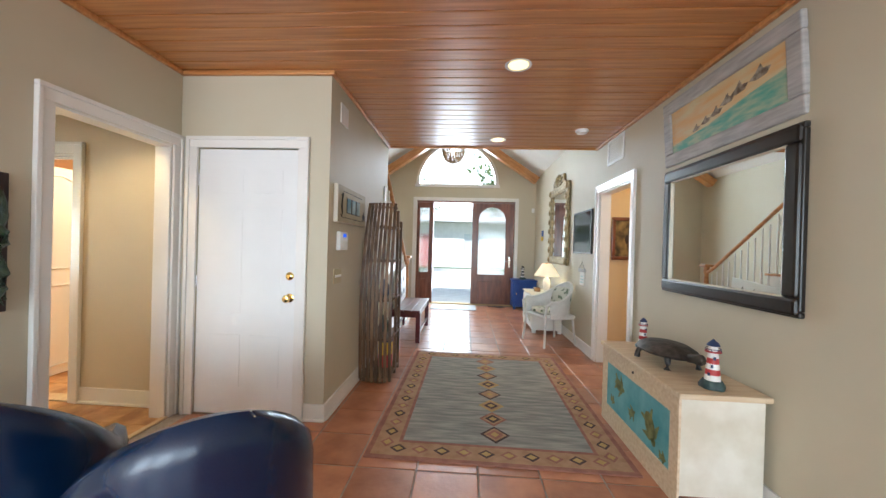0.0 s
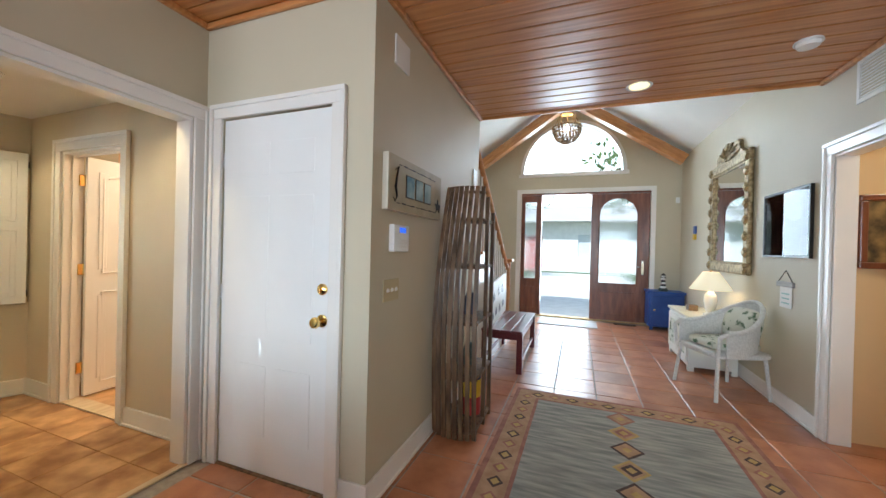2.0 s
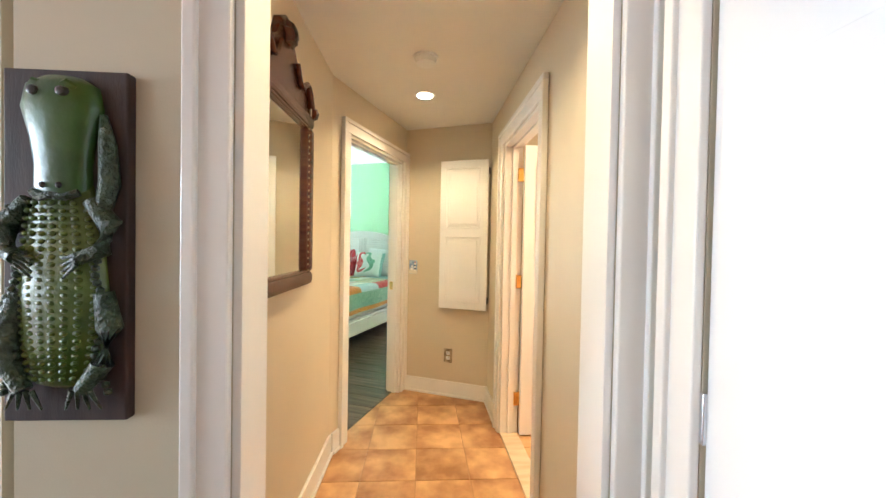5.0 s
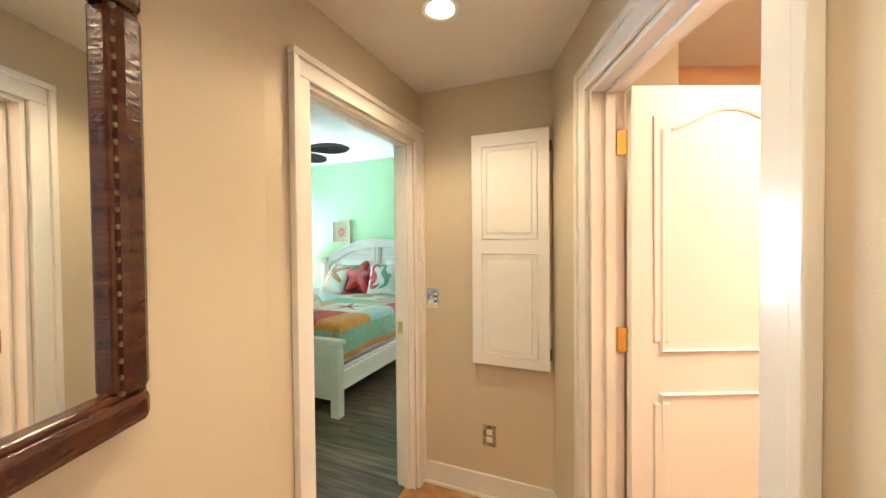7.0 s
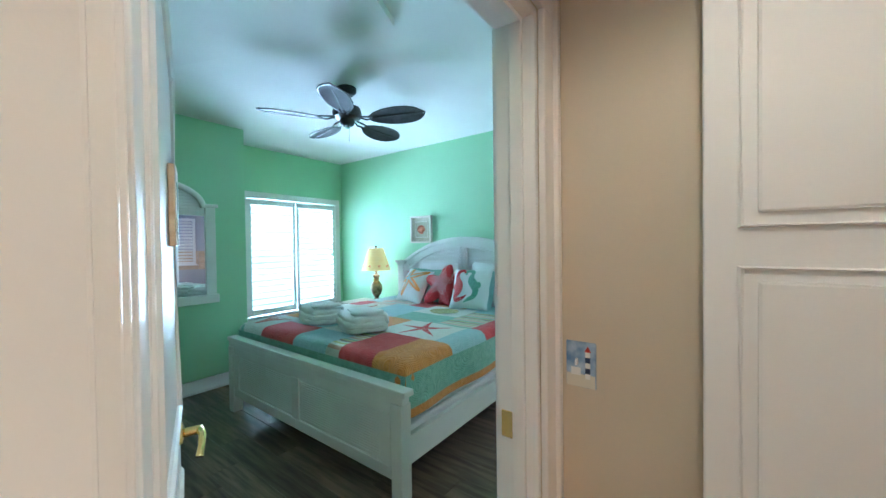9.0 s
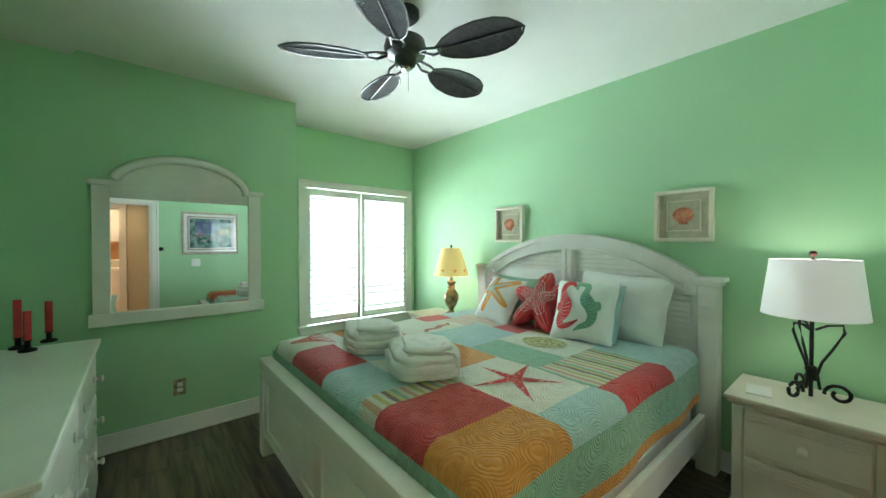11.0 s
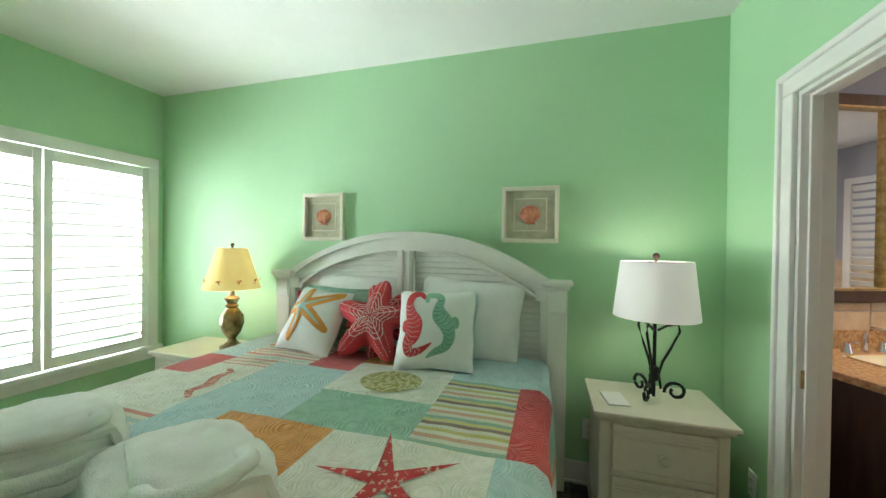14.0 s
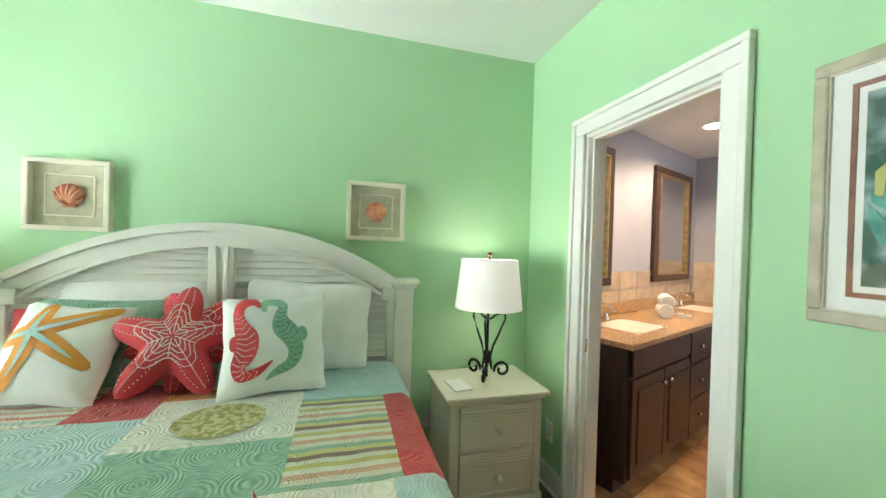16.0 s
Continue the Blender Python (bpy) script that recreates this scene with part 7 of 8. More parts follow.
shell_picture(1.97, "orange scallop shell in a cream shadow box frame")
shell_picture(0.50, "orange scallop shell in a cream shadow box frame")

# shuttered window
win = thing("window_1", "bright window with white plantation shutters", "window", wing(0, 0), kind="structure")
for u0, u1, z0, z1 in ((6.235, 6.315, 0.535, 2.02), (7.605, 7.685, 0.535, 2.02), (6.235, 7.685, 2.02, 2.105)):
    part("casing", box(u0, u1, VW - 0.022, VW - 0.001, z0, z1, 0.004), TRIM, win)
part("sill", box(6.21, 7.71, VW - 0.05, VW + 0.02, 0.50, 0.535, 0.006), TRIM, win)
part("apron", box(6.235, 7.685, VW - 0.02, VW - 0.001, 0.43, 0.50, 0.004), TRIM, win)
for u0, u1 in ((6.315, 6.955), (6.965, 7.605)):
    sh = part("shutter_panel", box(u0, u0 + 0.045, VW - 0.015, VW + 0.015, 0.54, 2.015, 0.003), TRIM, win)
    part("stile", box(u1 - 0.045, u1, VW - 0.015, VW + 0.015, 0.54, 2.015, 0.003), TRIM, sh)
    part("rail", box(u0 + 0.045, u1 - 0.045, VW - 0.014, VW + 0.014, 0.54, 0.62, 0.003), TRIM, sh)
    part("rail", box(u0 + 0.045, u1 - 0.045, VW - 0.014, VW + 0.014, 1.935, 2.015, 0.003), TRIM, sh)
    for k in range(17):
        z = 0.665 + k * 0.0765
        part("slat", box(u0 + 0.047, u1 - 0.047, -0.040, 0.040, -0.0045, 0.0045, 0.002, segments=1), TRIM, sh, m=pose(0, VW, z, -27, 0, 0))
part("pane", box(6.315, 7.605, VW + 0.10, VW + 0.104, 0.54, 2.01), CLEAR, win).visible_shadow = False

# hanging mirror over the outlet
mir = thing("wall_mirror", "white arched cottage mirror with beadboard crest", "mirror", on_wall(5.215, VM, 1.365, "-v"))
part("glass", box(-0.425, 0.425, -0.016, -0.010, -0.425, 0.36, 0.0), MIRROR, mir, "clear mirror glass")
part("backing", box(-0.47, 0.47, -0.010, 0.0, -0.47, 0.44), WHITEWOOD, mir)
for s in (-1, 1):
    part("stile", box(s * 0.46 - 0.045, s * 0.46 + 0.045, -0.035, 0.0, -0.44, 0.44, 0.005), WHITEWOOD, mir)
    part("cap", box(s * 0.46 - 0.065, s * 0.46 + 0.065, -0.055, 0.0, 0.44, 0.475, 0.006), WHITEWOOD, mir)
part("bottom_rail", box(-0.525, 0.525, -0.045, 0.0, -0.50, -0.415, 0.006), WHITEWOOD, mir)
crest = [(x, 0.36) for x in (-0.415, 0.415)] + [(0.395 * math.cos(a), 0.435 + 0.215 * math.sin(a)) for a in (k * math.pi / 24 for k in range(25))]
part("crest", plate(crest, 0.022), WHITEWOOD, mir, "beadboard crest panel")
for z in [0.385 + 0.03 * k for k in range(9)]:
    half = 0.36 if z < 0.44 else 0.375 * math.sqrt(max(0.0, 1 - ((z - 0.435) / 0.205) ** 2))
    if half > 0.05:
        part("bead", box(-half, half, -0.026, -0.021, z, z + 0.026, 0.002, segments=1), WHITEWOOD, mir)
part("arch_rail", tube([(0.40 * math.cos(a), -0.028, 0.435 + 0.225 * math.sin(a)) for a in (k * math.pi / 28 for k in range(29))], 0.030, sides=8), WHITEWOOD, mir, smooth=True)

# dresser behind the open door
dr = thing("dresser", "white painted six-drawer dresser against the wall", "dresser", wing(4.205, 1.80, 0, 90))
L = 1.62
part("body", box(-L / 2, L / 2, -0.53, -0.01, 0.07, 0.815, 0.005), WHITEWOOD, dr)
part("top", box(-L / 2 - 0.03, L / 2 + 0.03, -0.565, 0.0, 0.832, 0.856, 0.006), WHITEWOOD, dr, "white dresser top")
part("top_moulding", box(-L / 2 - 0.015, L / 2 + 0.015, -0.548, -0.005, 0.812, 0.833, 0.006), WHITEWOOD, dr)
part("plinth", box(-L / 2 - 0.012, L / 2 + 0.012, -0.545, -0.01, 0.0, 0.09, 0.006), WHITEWOOD, dr)
for k in range(3):
    for s in range(2):
        x0, z0 = (-L / 2 + 0.06 + s * (L / 2 - 0.05)), 0.12 + k * 0.228
        dw = part("drawer", box(x0, x0 + L / 2 - 0.07, -0.548, -0.525, z0, z0 + 0.208, 0.005), WHITEWOOD, dr)
        for q in (0.2, 0.8):
            pull_knob(dw, pose(x0 + (L / 2 - 0.07) * q, -0.548, z0 + 0.104, 90), WHITEWOOD)
for k, (v, h) in enumerate(((2.62, 0.20), (2.52, 0.15), (2.72, 0.17))):
    c = thing("candle_holder", "slim reddish candle on the dresser", "candle", wing(4.45 + 0.05 * k, v, 0.8565), "candles on the dresser")
    part("base", lathe([(0, 0), (0.035, 0), (0.035, 0.01), (0.012, 0.02), (0.012, 0.05), (0.02, 0.06), (0, 0.06)], 14), IRON, c, smooth=True)
    part("candle", lathe([(0, 0.06), (0.016, 0.06), (0.016, 0.06 + h), (0, 0.062 + h)], 12), CORAL, c, smooth=True)

# ceiling fan
fan = thing("ceiling_fan", "dark bronze ceiling fan with five woven leaf blades", "fan", wing(6.05, 1.32, ZB))
part("canopy", lathe([(0, 0), (0.075, 0), (0.075, -0.03), (0.05, -0.055), (0, -0.055)], 24), RATTAN, fan, smooth=True)
part("rod", tube([(0, 0, -0.05), (0, 0, -0.14)], 0.014), RATTAN, fan)
part("motor", lathe([(0, -0.13), (0.05, -0.135), (0.105, -0.16), (0.115, -0.20), (0.105, -0.235), (0.06, -0.25), (0.055, -0.285), (0.04, -0.30), (0, -0.302)], 28), BLACK, fan, smooth=True)
part("light_cap", lathe([(0, -0.302), (0.03, -0.302), (0.022, -0.312), (0, -0.314)], 16), CHROME, fan)
part("pull_chain", tube([(0.02, 0, -0.30), (0.02, 0, -0.42)], 0.0015, sides=4), CHROME, fan)
leafy = [(0.20, 0.030), (0.25, 0.065), (0.33, 0.095), (0.43, 0.108), (0.52, 0.100), (0.58, 0.075), (0.625, 0.030)]
for k in range(5):
    bm = bmesh.new()
    rows = []
    for x, w in leafy:
        rows.append([bm.verts.new((x, w * s, -0.245 - 0.012 * abs(s) + 0.03 * (x - 0.2) * 0.4 - s * w * 0.22)) for s in (-1, -0.5, 0, 0.5, 1)])
    for a, b in zip(rows, rows[1:]):
        for j in range(4):
            bm.faces.new((a[j], a[j + 1], b[j + 1], b[j]))
    bmesh.ops.solidify(bm, geom=bm.faces[:], thickness=0.008)
    turn = pose(0, 0, 0, 0, 0, 72 * k + 6)
    blade = part("blade", bm, RATTAN, fan, "dark woven palm-leaf blade", True, turn)
    rim = [(x, w, -0.249 + 0.012 * (x - 0.2) - 0.006 - w * 0.22) for x, w in leafy] + [(0.64, 0, -0.245)] + [(x, -w, -0.249 + 0.012 * (x - 0.2) - 0.006 + w * 0.22) for x, w in leafy[::-1]]
    part("rim", tube(rim, 0.006, sides=6, closed=True), BLACK, blade)
    part("rib", tube([(0.2, 0, -0.252), (0.63, 0, -0.242)], 0.005, sides=6), BLACK, blade)
    for s in (-1, 1):
        part("bracket", tube([(0.09, 0.01 * s, -0.235), (0.15, 0.035 * s, -0.25), (0.22, 0.02 * s, -0.252)], 0.007, sides=6), BLACK, fan, m=turn)


def outlet(m, mat, label, rows=2, kind="outlet", w=0.075, h=0.12):
    ob = thing(kind, label, kind, m)
    part("plate", box(-w / 2, w / 2, -0.006, 0, -h / 2, h / 2, 0.003), mat, ob)
    for k in range(rows):
        z = (k - (rows - 1) / 2) * 0.042
        sock = part("socket", box(-0.016, 0.016, -0.009, -0.005, z - 0.014, z + 0.014, 0.003), WHITE, ob)
        for x in (-0.006, 0.006):
            part("slot", box(x - 0.0012, x + 0.0012, -0.0096, -0.0088, z - 0.004, z + 0.006), BLACK, sock)
    return ob


WORNPLATE = material("antiqued_plate", (0.14, 0.10, 0.05), (0.48, 0.40, 0.28), 30, 0.5, 0.3, bump=0.4)
outlet(on_wall(5.17, VM, 0.35, "-v"), WORNPLATE, "antiqued shell-trimmed outlet plate with white sockets")
outlet(on_wall(7.42, VN, 0.33, "+v"), WHITE, "white outlet plate beside the nightstand")
outlet(on_wall(UH, 0.14, 0.33, "-u"), WHITE, "white outlet plate behind the nightstand")
sw = thing("light_switch", "white double light switch plate by the picture", "switch", on_wall(5.62, VN, 1.12, "+v"))
part("plate", box(-0.058, 0.058, -0.006, 0, -0.058, 0.058, 0.003), WHITE, sw)
for x in (-0.024, 0.024):
    part("toggle", box(x - 0.005, x + 0.005, -0.014, -0.005, -0.012, 0.012, 0.002), WHITE, sw)

CHAMPAGNE = material("champagne_wood", (0.40, 0.35, 0.25), (0.54, 0.48, 0.36), 6, 0.45, bump=0.08, bump_scale=40, stretch=(2, 1, 2))
# garden print beside the bathroom door
pic = thing("garden_picture", "framed tropical garden watercolour with wide white mat", "picture", on_wall(5.825, VN, 1.578, "+v") @ Matrix.Diagonal((0.885, 1, 0.95, 1)))
panel_frame(0.86, 0.70, 0.035, 0.03, pic, CHAMPAGNE)
panel_frame(0.80, 0.64, 0.008, 0.024, pic, CREAM, "inner_fillet", 0.002)
part("mat_board", box(-0.40, 0.40, -0.014, -0.006, -0.32, 0.32), PAPER, pic)
panel_frame(0.70, 0.55, 0.013, 0.017, pic, RUGROSE, "red_line", 0.001)
part("print", box(-0.32, 0.32, -0.0155, -0.0145, -0.245, 0.245), GARDEN, pic, "green tropical garden print")
part("house", box(-0.05, 0.24, -0.0165, -0.0158, -0.02, 0.20), material("violet_wash", (0.06, 0.08, 0.22), (0.22, 0.26, 0.42), 9, 0.6), pic, "violet shaded porch in the print")
part("sunlit_patch", plate([(-0.30, -0.02), (-0.14, -0.02), (-0.13, 0.08), (-0.20, 0.06), (-0.24, 0.10), (-0.30, 0.04)], 0.0162), material("yellow_wash", (0.60, 0.46, 0.10), (0.50, 0.52, 0.18), 12, 0.6), pic, "yellow sunlit patch in the print")
part("porch_post", box(-0.135, -0.10, -0.0170, -0.0160, -0.06, 0.19), material("blue_wash", (0.22, 0.32, 0.50), (0.40, 0.48, 0.60), 12, 0.6), pic)
TEAL, ROSE = material("teal_wash", (0.03, 0.20, 0.16), (0.12, 0.42, 0.34), 14, 0.6), material("rose_wash", (0.60, 0.14, 0.18), (0.74, 0.34, 0.36), 14, 0.6)
brush = random.Random(12)
for k in range(26):
    x, z, a, l = -0.28 + 0.57 * brush.random(), -0.20 + 0.16 * brush.random(), brush.uniform(-1.1, 1.1), brush.uniform(0.07, 0.13)
    w = l * 0.11
    dx, dz = l * math.sin(a), l * math.cos(a)
    part("leaf_stroke", plate([(max(-0.31, min(0.31, px)), pz) for px, pz in ((x - w, z), (x + dx * 0.5 - w, z + dz * 0.5), (x + dx, z + dz), (x + dx * 0.5 + w, z + dz * 0.5), (x + w, z))], 0.0168 + 0.00004 * k), TEAL, pic)
for k in range(16):
    x, z, r = -0.26 + 0.52 * brush.random(), -0.15 + 0.15 * brush.random(), brush.uniform(0.010, 0.020)
    part("flower", plate([(x + r * (1 + 0.3 * math.cos(3 * a)) * math.cos(a), z + r * (1 + 0.3 * math.cos(3 * a)) * math.sin(a)) for a in (q * math.pi / 6 for q in range(12))], 0.0180 + 0.00004 * k), ROSE, pic)
part("glazing", box(-0.40, 0.40, -0.0215, -0.0195, -0.32, 0.32), CLEAR, pic).visible_shadow = False
# small print on the open door
pic = thing("small_picture", "small pale print on a wooden block", "picture", BF @ pose(4.268, VN + 0.004, 0.006, 0, 0, 71) @ pose(0.50, -0.036, 1.50))
part("block", box(-0.05, 0.05, -0.012, 0, -0.085, 0.085, 0.003), CHESTWOOD, pic)
part("print", box(-0.048, 0.048, -0.0135, -0.0120, -0.083, 0.083), PAPER, pic)
part("figure", box(-0.02, 0.02, -0.0145, -0.0136, -0.06, 0.05), PRINTBLUE, pic)

# ---- the bathroom ----
van = thing("vanity", "espresso wooden double vanity cabinet with arched doors", "vanity", pose(-6.9, 3.46, 0) @ Matrix.Diagonal((1, 1, 1.08, 1)))
part("body", box(0.0, 0.52, 0.0, 2.52, 0.09, 0.80, 0.004), ESPRESSO, van)
part("toe_kick", box(0.0, 0.45, 0.02, 2.5, 0.0, 0.09), ESPRESSO, van)


def vdoor(y0, y1, z0, z1, knobs):
    dd = part("door" if z1 - z0 > 0.3 else "drawer", box(0.52, 0.54, y0, y1, z0, z1, 0.004), ESPRESSO, van)
    if z1 - z0 > 0.3:
        part("raised_panel", box(0.538, 0.548, y0 + 0.06, y1 - 0.06, z0 + 0.06, z1 - 0.06, 0.008), ESPRESSO, dd)
    for y, z in knobs:
        part("knob", lathe([(0, 0), (0.007, 0), (0.006, 0.014), (0.014, 0.022), (0.012, 0.03), (0, 0.032)], 12), CHROME, dd, "brushed metal knob", True, pose(0.54, y, z, 0, 90))


vdoor(0.03, 0.88, 0.65, 0.785, ())
vdoor(0.03, 0.45, 0.11, 0.63, ((0.41, 0.56),))
vdoor(0.46, 0.88, 0.11, 0.63, ((0.50, 0.56),))
for z0, z1 in ((0.11, 0.33), (0.345, 0.565), (0.58, 0.785)):
    vdoor(0.90, 1.52, z0, z1, ((1.05, (z0 + z1) / 2), (1.37, (z0 + z1) / 2)))
vdoor(1.54, 2.48, 0.65, 0.785, ())
vdoor(1.54, 2.0, 0.11, 0.63, ((1.96, 0.56),))
vdoor(2.02, 2.48, 0.11, 0.63, ((2.06, 0.56),))
top = thing("granite_worktop", "polished honey granite worktop with two sinks", "worktop", AF)
part("slab", box(-6.898, -6.335, 3.43, 5.995, 0.865, 0.90, 0.006), GRANITE, top)
part("backsplash", box(-6.898, -6.878, 3.43, 5.995, 0.90, 0.995, 0.003), GRANITE, top)
for y in (3.93, 5.35):
    s = thing("sink", "beige undermount basin in the granite worktop", "sink", pose(-6.60, y, 0.90))
    part("rim", tube([(0.17 * math.copysign(abs(math.cos(a)) ** 0.4, math.cos(a)), 0.22 * math.copysign(abs(math.sin(a)) ** 0.4, math.sin(a)), 0.001) for a in (k * math.pi / 16 for k in range(32))], 0.006, sides=6, closed=True), GRANITE, s)
    part("bowl", box(-0.16, 0.16, -0.21, 0.21, 0.0005, 0.002, 0.0005), CREAM, s, "cream basin")
    f = thing("faucet", "chrome bathroom faucet with two lever handles", "faucet", pose(-6.82, y, 0.90), "vanity faucets")
    part("spout", tube([(0, 0, 0), (0, 0, 0.09), (0.03, 0, 0.125), (0.09, 0, 0.12), (0.12, 0, 0.085)], [0.014, 0.012, 0.011, 0.010, 0.010]), CHROME, f, smooth=True)
    for dy in (-0.10, 0.10):
        part("handle", lathe([(0, 0), (0.024, 0), (0.018, 0.02), (0.012, 0.05), (0, 0.052)], 14), CHROME, f, smooth=True, m=pose(0, dy, 0))
        part("lever", tube([(0, dy, 0.048), (0.05, dy * 1.15, 0.06)], 0.006), CHROME, f)
for y, wide in ((3.83, 1.16), (5.37, 1.42)):
    m2 = thing("bath_mirror", "tall mirror in a dark beaded frame", "mirror", pose(-6.9, y, 1.68, 0, 0, 90) @ Matrix.Diagonal((wide, 1, 0.965, 1)), "vanity mirrors")
    panel_frame(0.62, 1.12, 0.07, 0.035, m2, ESPRESSO, bevel=0.010)
    panel_frame(0.49, 0.99, 0.014, 0.040, m2, OLDBRASS, "beaded_edge", 0.004)
    part("glass", box(-0.25, 0.25, -0.015, -0.008, -0.50, 0.50), MIRROR, m2, "mirror glass")
towel = thing("rolled_towel", "white rolled hand towels on the granite worktop", "towel", pose(-6.62, 4.55, 0.90))
for dx, dz in ((0, 0), (0.0, 0.07)):
    part("roll", lathe([(0, -0.09), (0.05, -0.09), (0.055, -0.07), (0.055, 0.07), (0.05, 0.09), (0, 0.09)], 18), TERRY, towel, smooth=True, m=pose(dx, 0.03 if dz else 0, 0.055 + dz, 90, 0, 30))
soap = thing("soap_box", "small white soap packets on the worktop", "soap", pose(-6.52, 4.68, 0.90, 0, 0, 20))
part("packet", box(-0.05, 0.0, -0.03, 0.03, 0, 0.03, 0.004), PAPER, soap)
part("packet", box(0.005, 0.05, -0.03, 0.03, 0, 0.025, 0.004), PAPER, soap)
ring = thing("towel_ring", "bronze towel ring on the bathroom wall", "towel ring", pose(-6.45, 6.0, 1.35))
part("mount", lathe([(0, 0), (0.03, 0), (0.028, 0.02), (0.012, 0.03), (0.012, 0.06), (0, 0.062)], 14), OLDBRASS, ring, smooth=True, m=pose(0, 0, 0, 90))
part("ring", tube([(0.085 * math.sin(a), -0.055, -0.085 + 0.085 * math.cos(a)) for a in (k * math.pi / 12 for k in range(24))], 0.006, sides=6, closed=True), OLDBRASS, ring, smooth=True)
outlet(pose(-6.88, 5.93, 1.05, 0, 0, 90), IVORY, "ivory outlet on the tiled wall")

# shuttered bathroom window
win = thing("window_3", "bathroom window with closed white plantation shutters", "window", pose(-5.62, 6.0, 1.56), kind="structure")
panel_frame(0.62, 1.14, 0.06, 0.03, win, TRIM, "casing", 0.004)
part("sill", box(-0.34, 0.34, -0.05, 0.0, -0.60, -0.57, 0.005), TRIM, win)
for k in range(13):
    part("slat", box(-0.245, 0.245, -0.030, 0.030, -0.004, 0.004, 0.002, segments=1), TRIM, win, m=pose(0, -0.016, -0.465 + 0.0775 * k, -58))
hook = thing("wall_hook", "small black iron turtle hook beside the doorway", "hook", on_wall(5.19, VN, 1.335, "+v"))
part("shell", lathe([(0, 0), (0.030, 0.002), (0.024, 0.014), (0, 0.020)], 14), IRON, hook, smooth=True, m=pose(0, -0.001, 0, 90))
for x, z in ((-0.032, 0.016), (0.032, 0.016), (-0.030, -0.016), (0.030, -0.016)):
    part("flipper", tube([(x * 0.6, -0.006, z * 0.6), (x * 1.5, -0.008, z * 1.2)], [0.007, 0.004], sides=6), IRON, hook)
part("head", tube([(0.026, -0.008, 0.0), (0.048, -0.012, 0.004)], [0.008, 0.006], sides=8), IRON, hook)

# ---- the hall ----
mir = thing("wall_mirror", "gilded mahogany mirror with a carved crest", "mirror", pose(-2.755, 2.09, 1.50, 0, 0, 180) @ Matrix.Diagonal((0.92, 1, 0.91, 1)))
panel_frame(0.66, 0.84, 0.062, 0.045, mir, BRONZE, bevel=0.016)
panel_frame(0.55, 0.73, 0.016, 0.036, mir, BRONZE, "bead_edge", 0.006)
panel_frame(0.67, 0.85, 0.022, 0.030, mir, BRONZE, "outer_moulding", 0.006)
part("glass", box(-0.27, 0.27, -0.018, -0.010, -0.36, 0.36), MIRROR, mir, "mirror glass")
for k in range(24):
    for s in (-1, 1):
        part("bead", lathe([(0, 0), (0.006, 0.002), (0.005, 0.007), (0, 0.008)], 8), GILT, mir, m=pose(s * 0.272, -0.032, -0.35 + k * 0.0304, 90))
crest = [(x * 0.88, z - 0.105) for x, z in ((-0.36, 0.52), (0.36, 0.52), (0.37, 0.585), (0.30, 0.60), (0.20, 0.66), (0.12, 0.70), (0.07, 0.80), (0, 0.84), (-0.07, 0.80), (-0.12, 0.70), (-0.20, 0.66), (-0.30, 0.60), (-0.37, 0.585))]
part("crest", plate(crest, 0.030, bevel=0.008), BRONZE, mir, "carved gilded crest")
for s in (-1, 1):
    part("crest_scroll", tube([(s * (0.29 - 0.045 * t), -0.04, 0.455 + 0.05 * math.sin(t * 1.4) + 0.03 * t) for t in (q * 0.4 for q in range(12))], [0.016 - 0.0006 * q for q in range(12)], sides=8), BRONZE, mir, smooth=True)
    part("ear", lathe([(0, 0), (0.03, 0.003), (0.026, 0.02), (0, 0.03)], 12, flute=0.15, lobes=5), BRONZE, mir, smooth=True, m=pose(s * 0.325, -0.035, 0.44, 90))
part("crest_leaf", lathe([(0, 0), (0.05, 0.005), (0.035, 0.03), (0, 0.04)], 14, flute=0.25, lobes=6), BRONZE, mir, smooth=True, m=pose(0, -0.03, 0.655, 90))

cab = thing("wall_cabinet", "white two-panel ironing board cabinet on the wall", "cabinet", on_wall(UE, -1.185, 1.385, "-u"))
part("box", box(-0.185, 0.185, -0.035, 0, -0.60, 0.60, 0.003), TRIM, cab)
dd = part("door", box(-0.205, 0.205, -0.058, -0.036, -0.62, 0.62, 0.004), DOORWHITE, cab)
for z0, z1 in ((0.06, 0.55), (-0.56, -0.02)):
    ring = [(-0.145, -0.059, z0), (0.145, -0.059, z0), (0.145, -0.059, z1), (-0.145, -0.059, z1)]
    part("moulding", tube(ring, 0.007, sides=6, closed=True), DOORWHITE, dd)
    part("raised_panel", box(-0.12, 0.12, -0.064, -0.057, z0 + 0.025, z1 - 0.025, 0.006), DOORWHITE, dd)
for z in (-0.54, 0.53):
    part("hinge", box(0.200, 0.212, -0.045, -0.005, z - 0.025, z + 0.025, 0.002), BLACK, cab, "small black hinge")
sw = thing("switch_plate", "switch plate painted with a striped lighthouse", "switch", on_wall(UE, -0.72, 1.098, "-u"))
part("plate", box(-0.038, 0.038, -0.006, 0, -0.060, 0.060, 0.003), material("painted_sky", (0.05, 0.16, 0.42), (0.55, 0.66, 0.75), 18, 0.4), sw)
part("beach", box(-0.036, 0.036, -0.0072, -0.006, -0.058, -0.025), CREAM, sw, "painted beach")
for k in range(5):
    part("band", box(0.012, 0.024, -0.0085, -0.0068, -0.035 + k * 0.014, -0.021 + k * 0.014), NAVYPAINT if k % 2 else PAPER, sw)
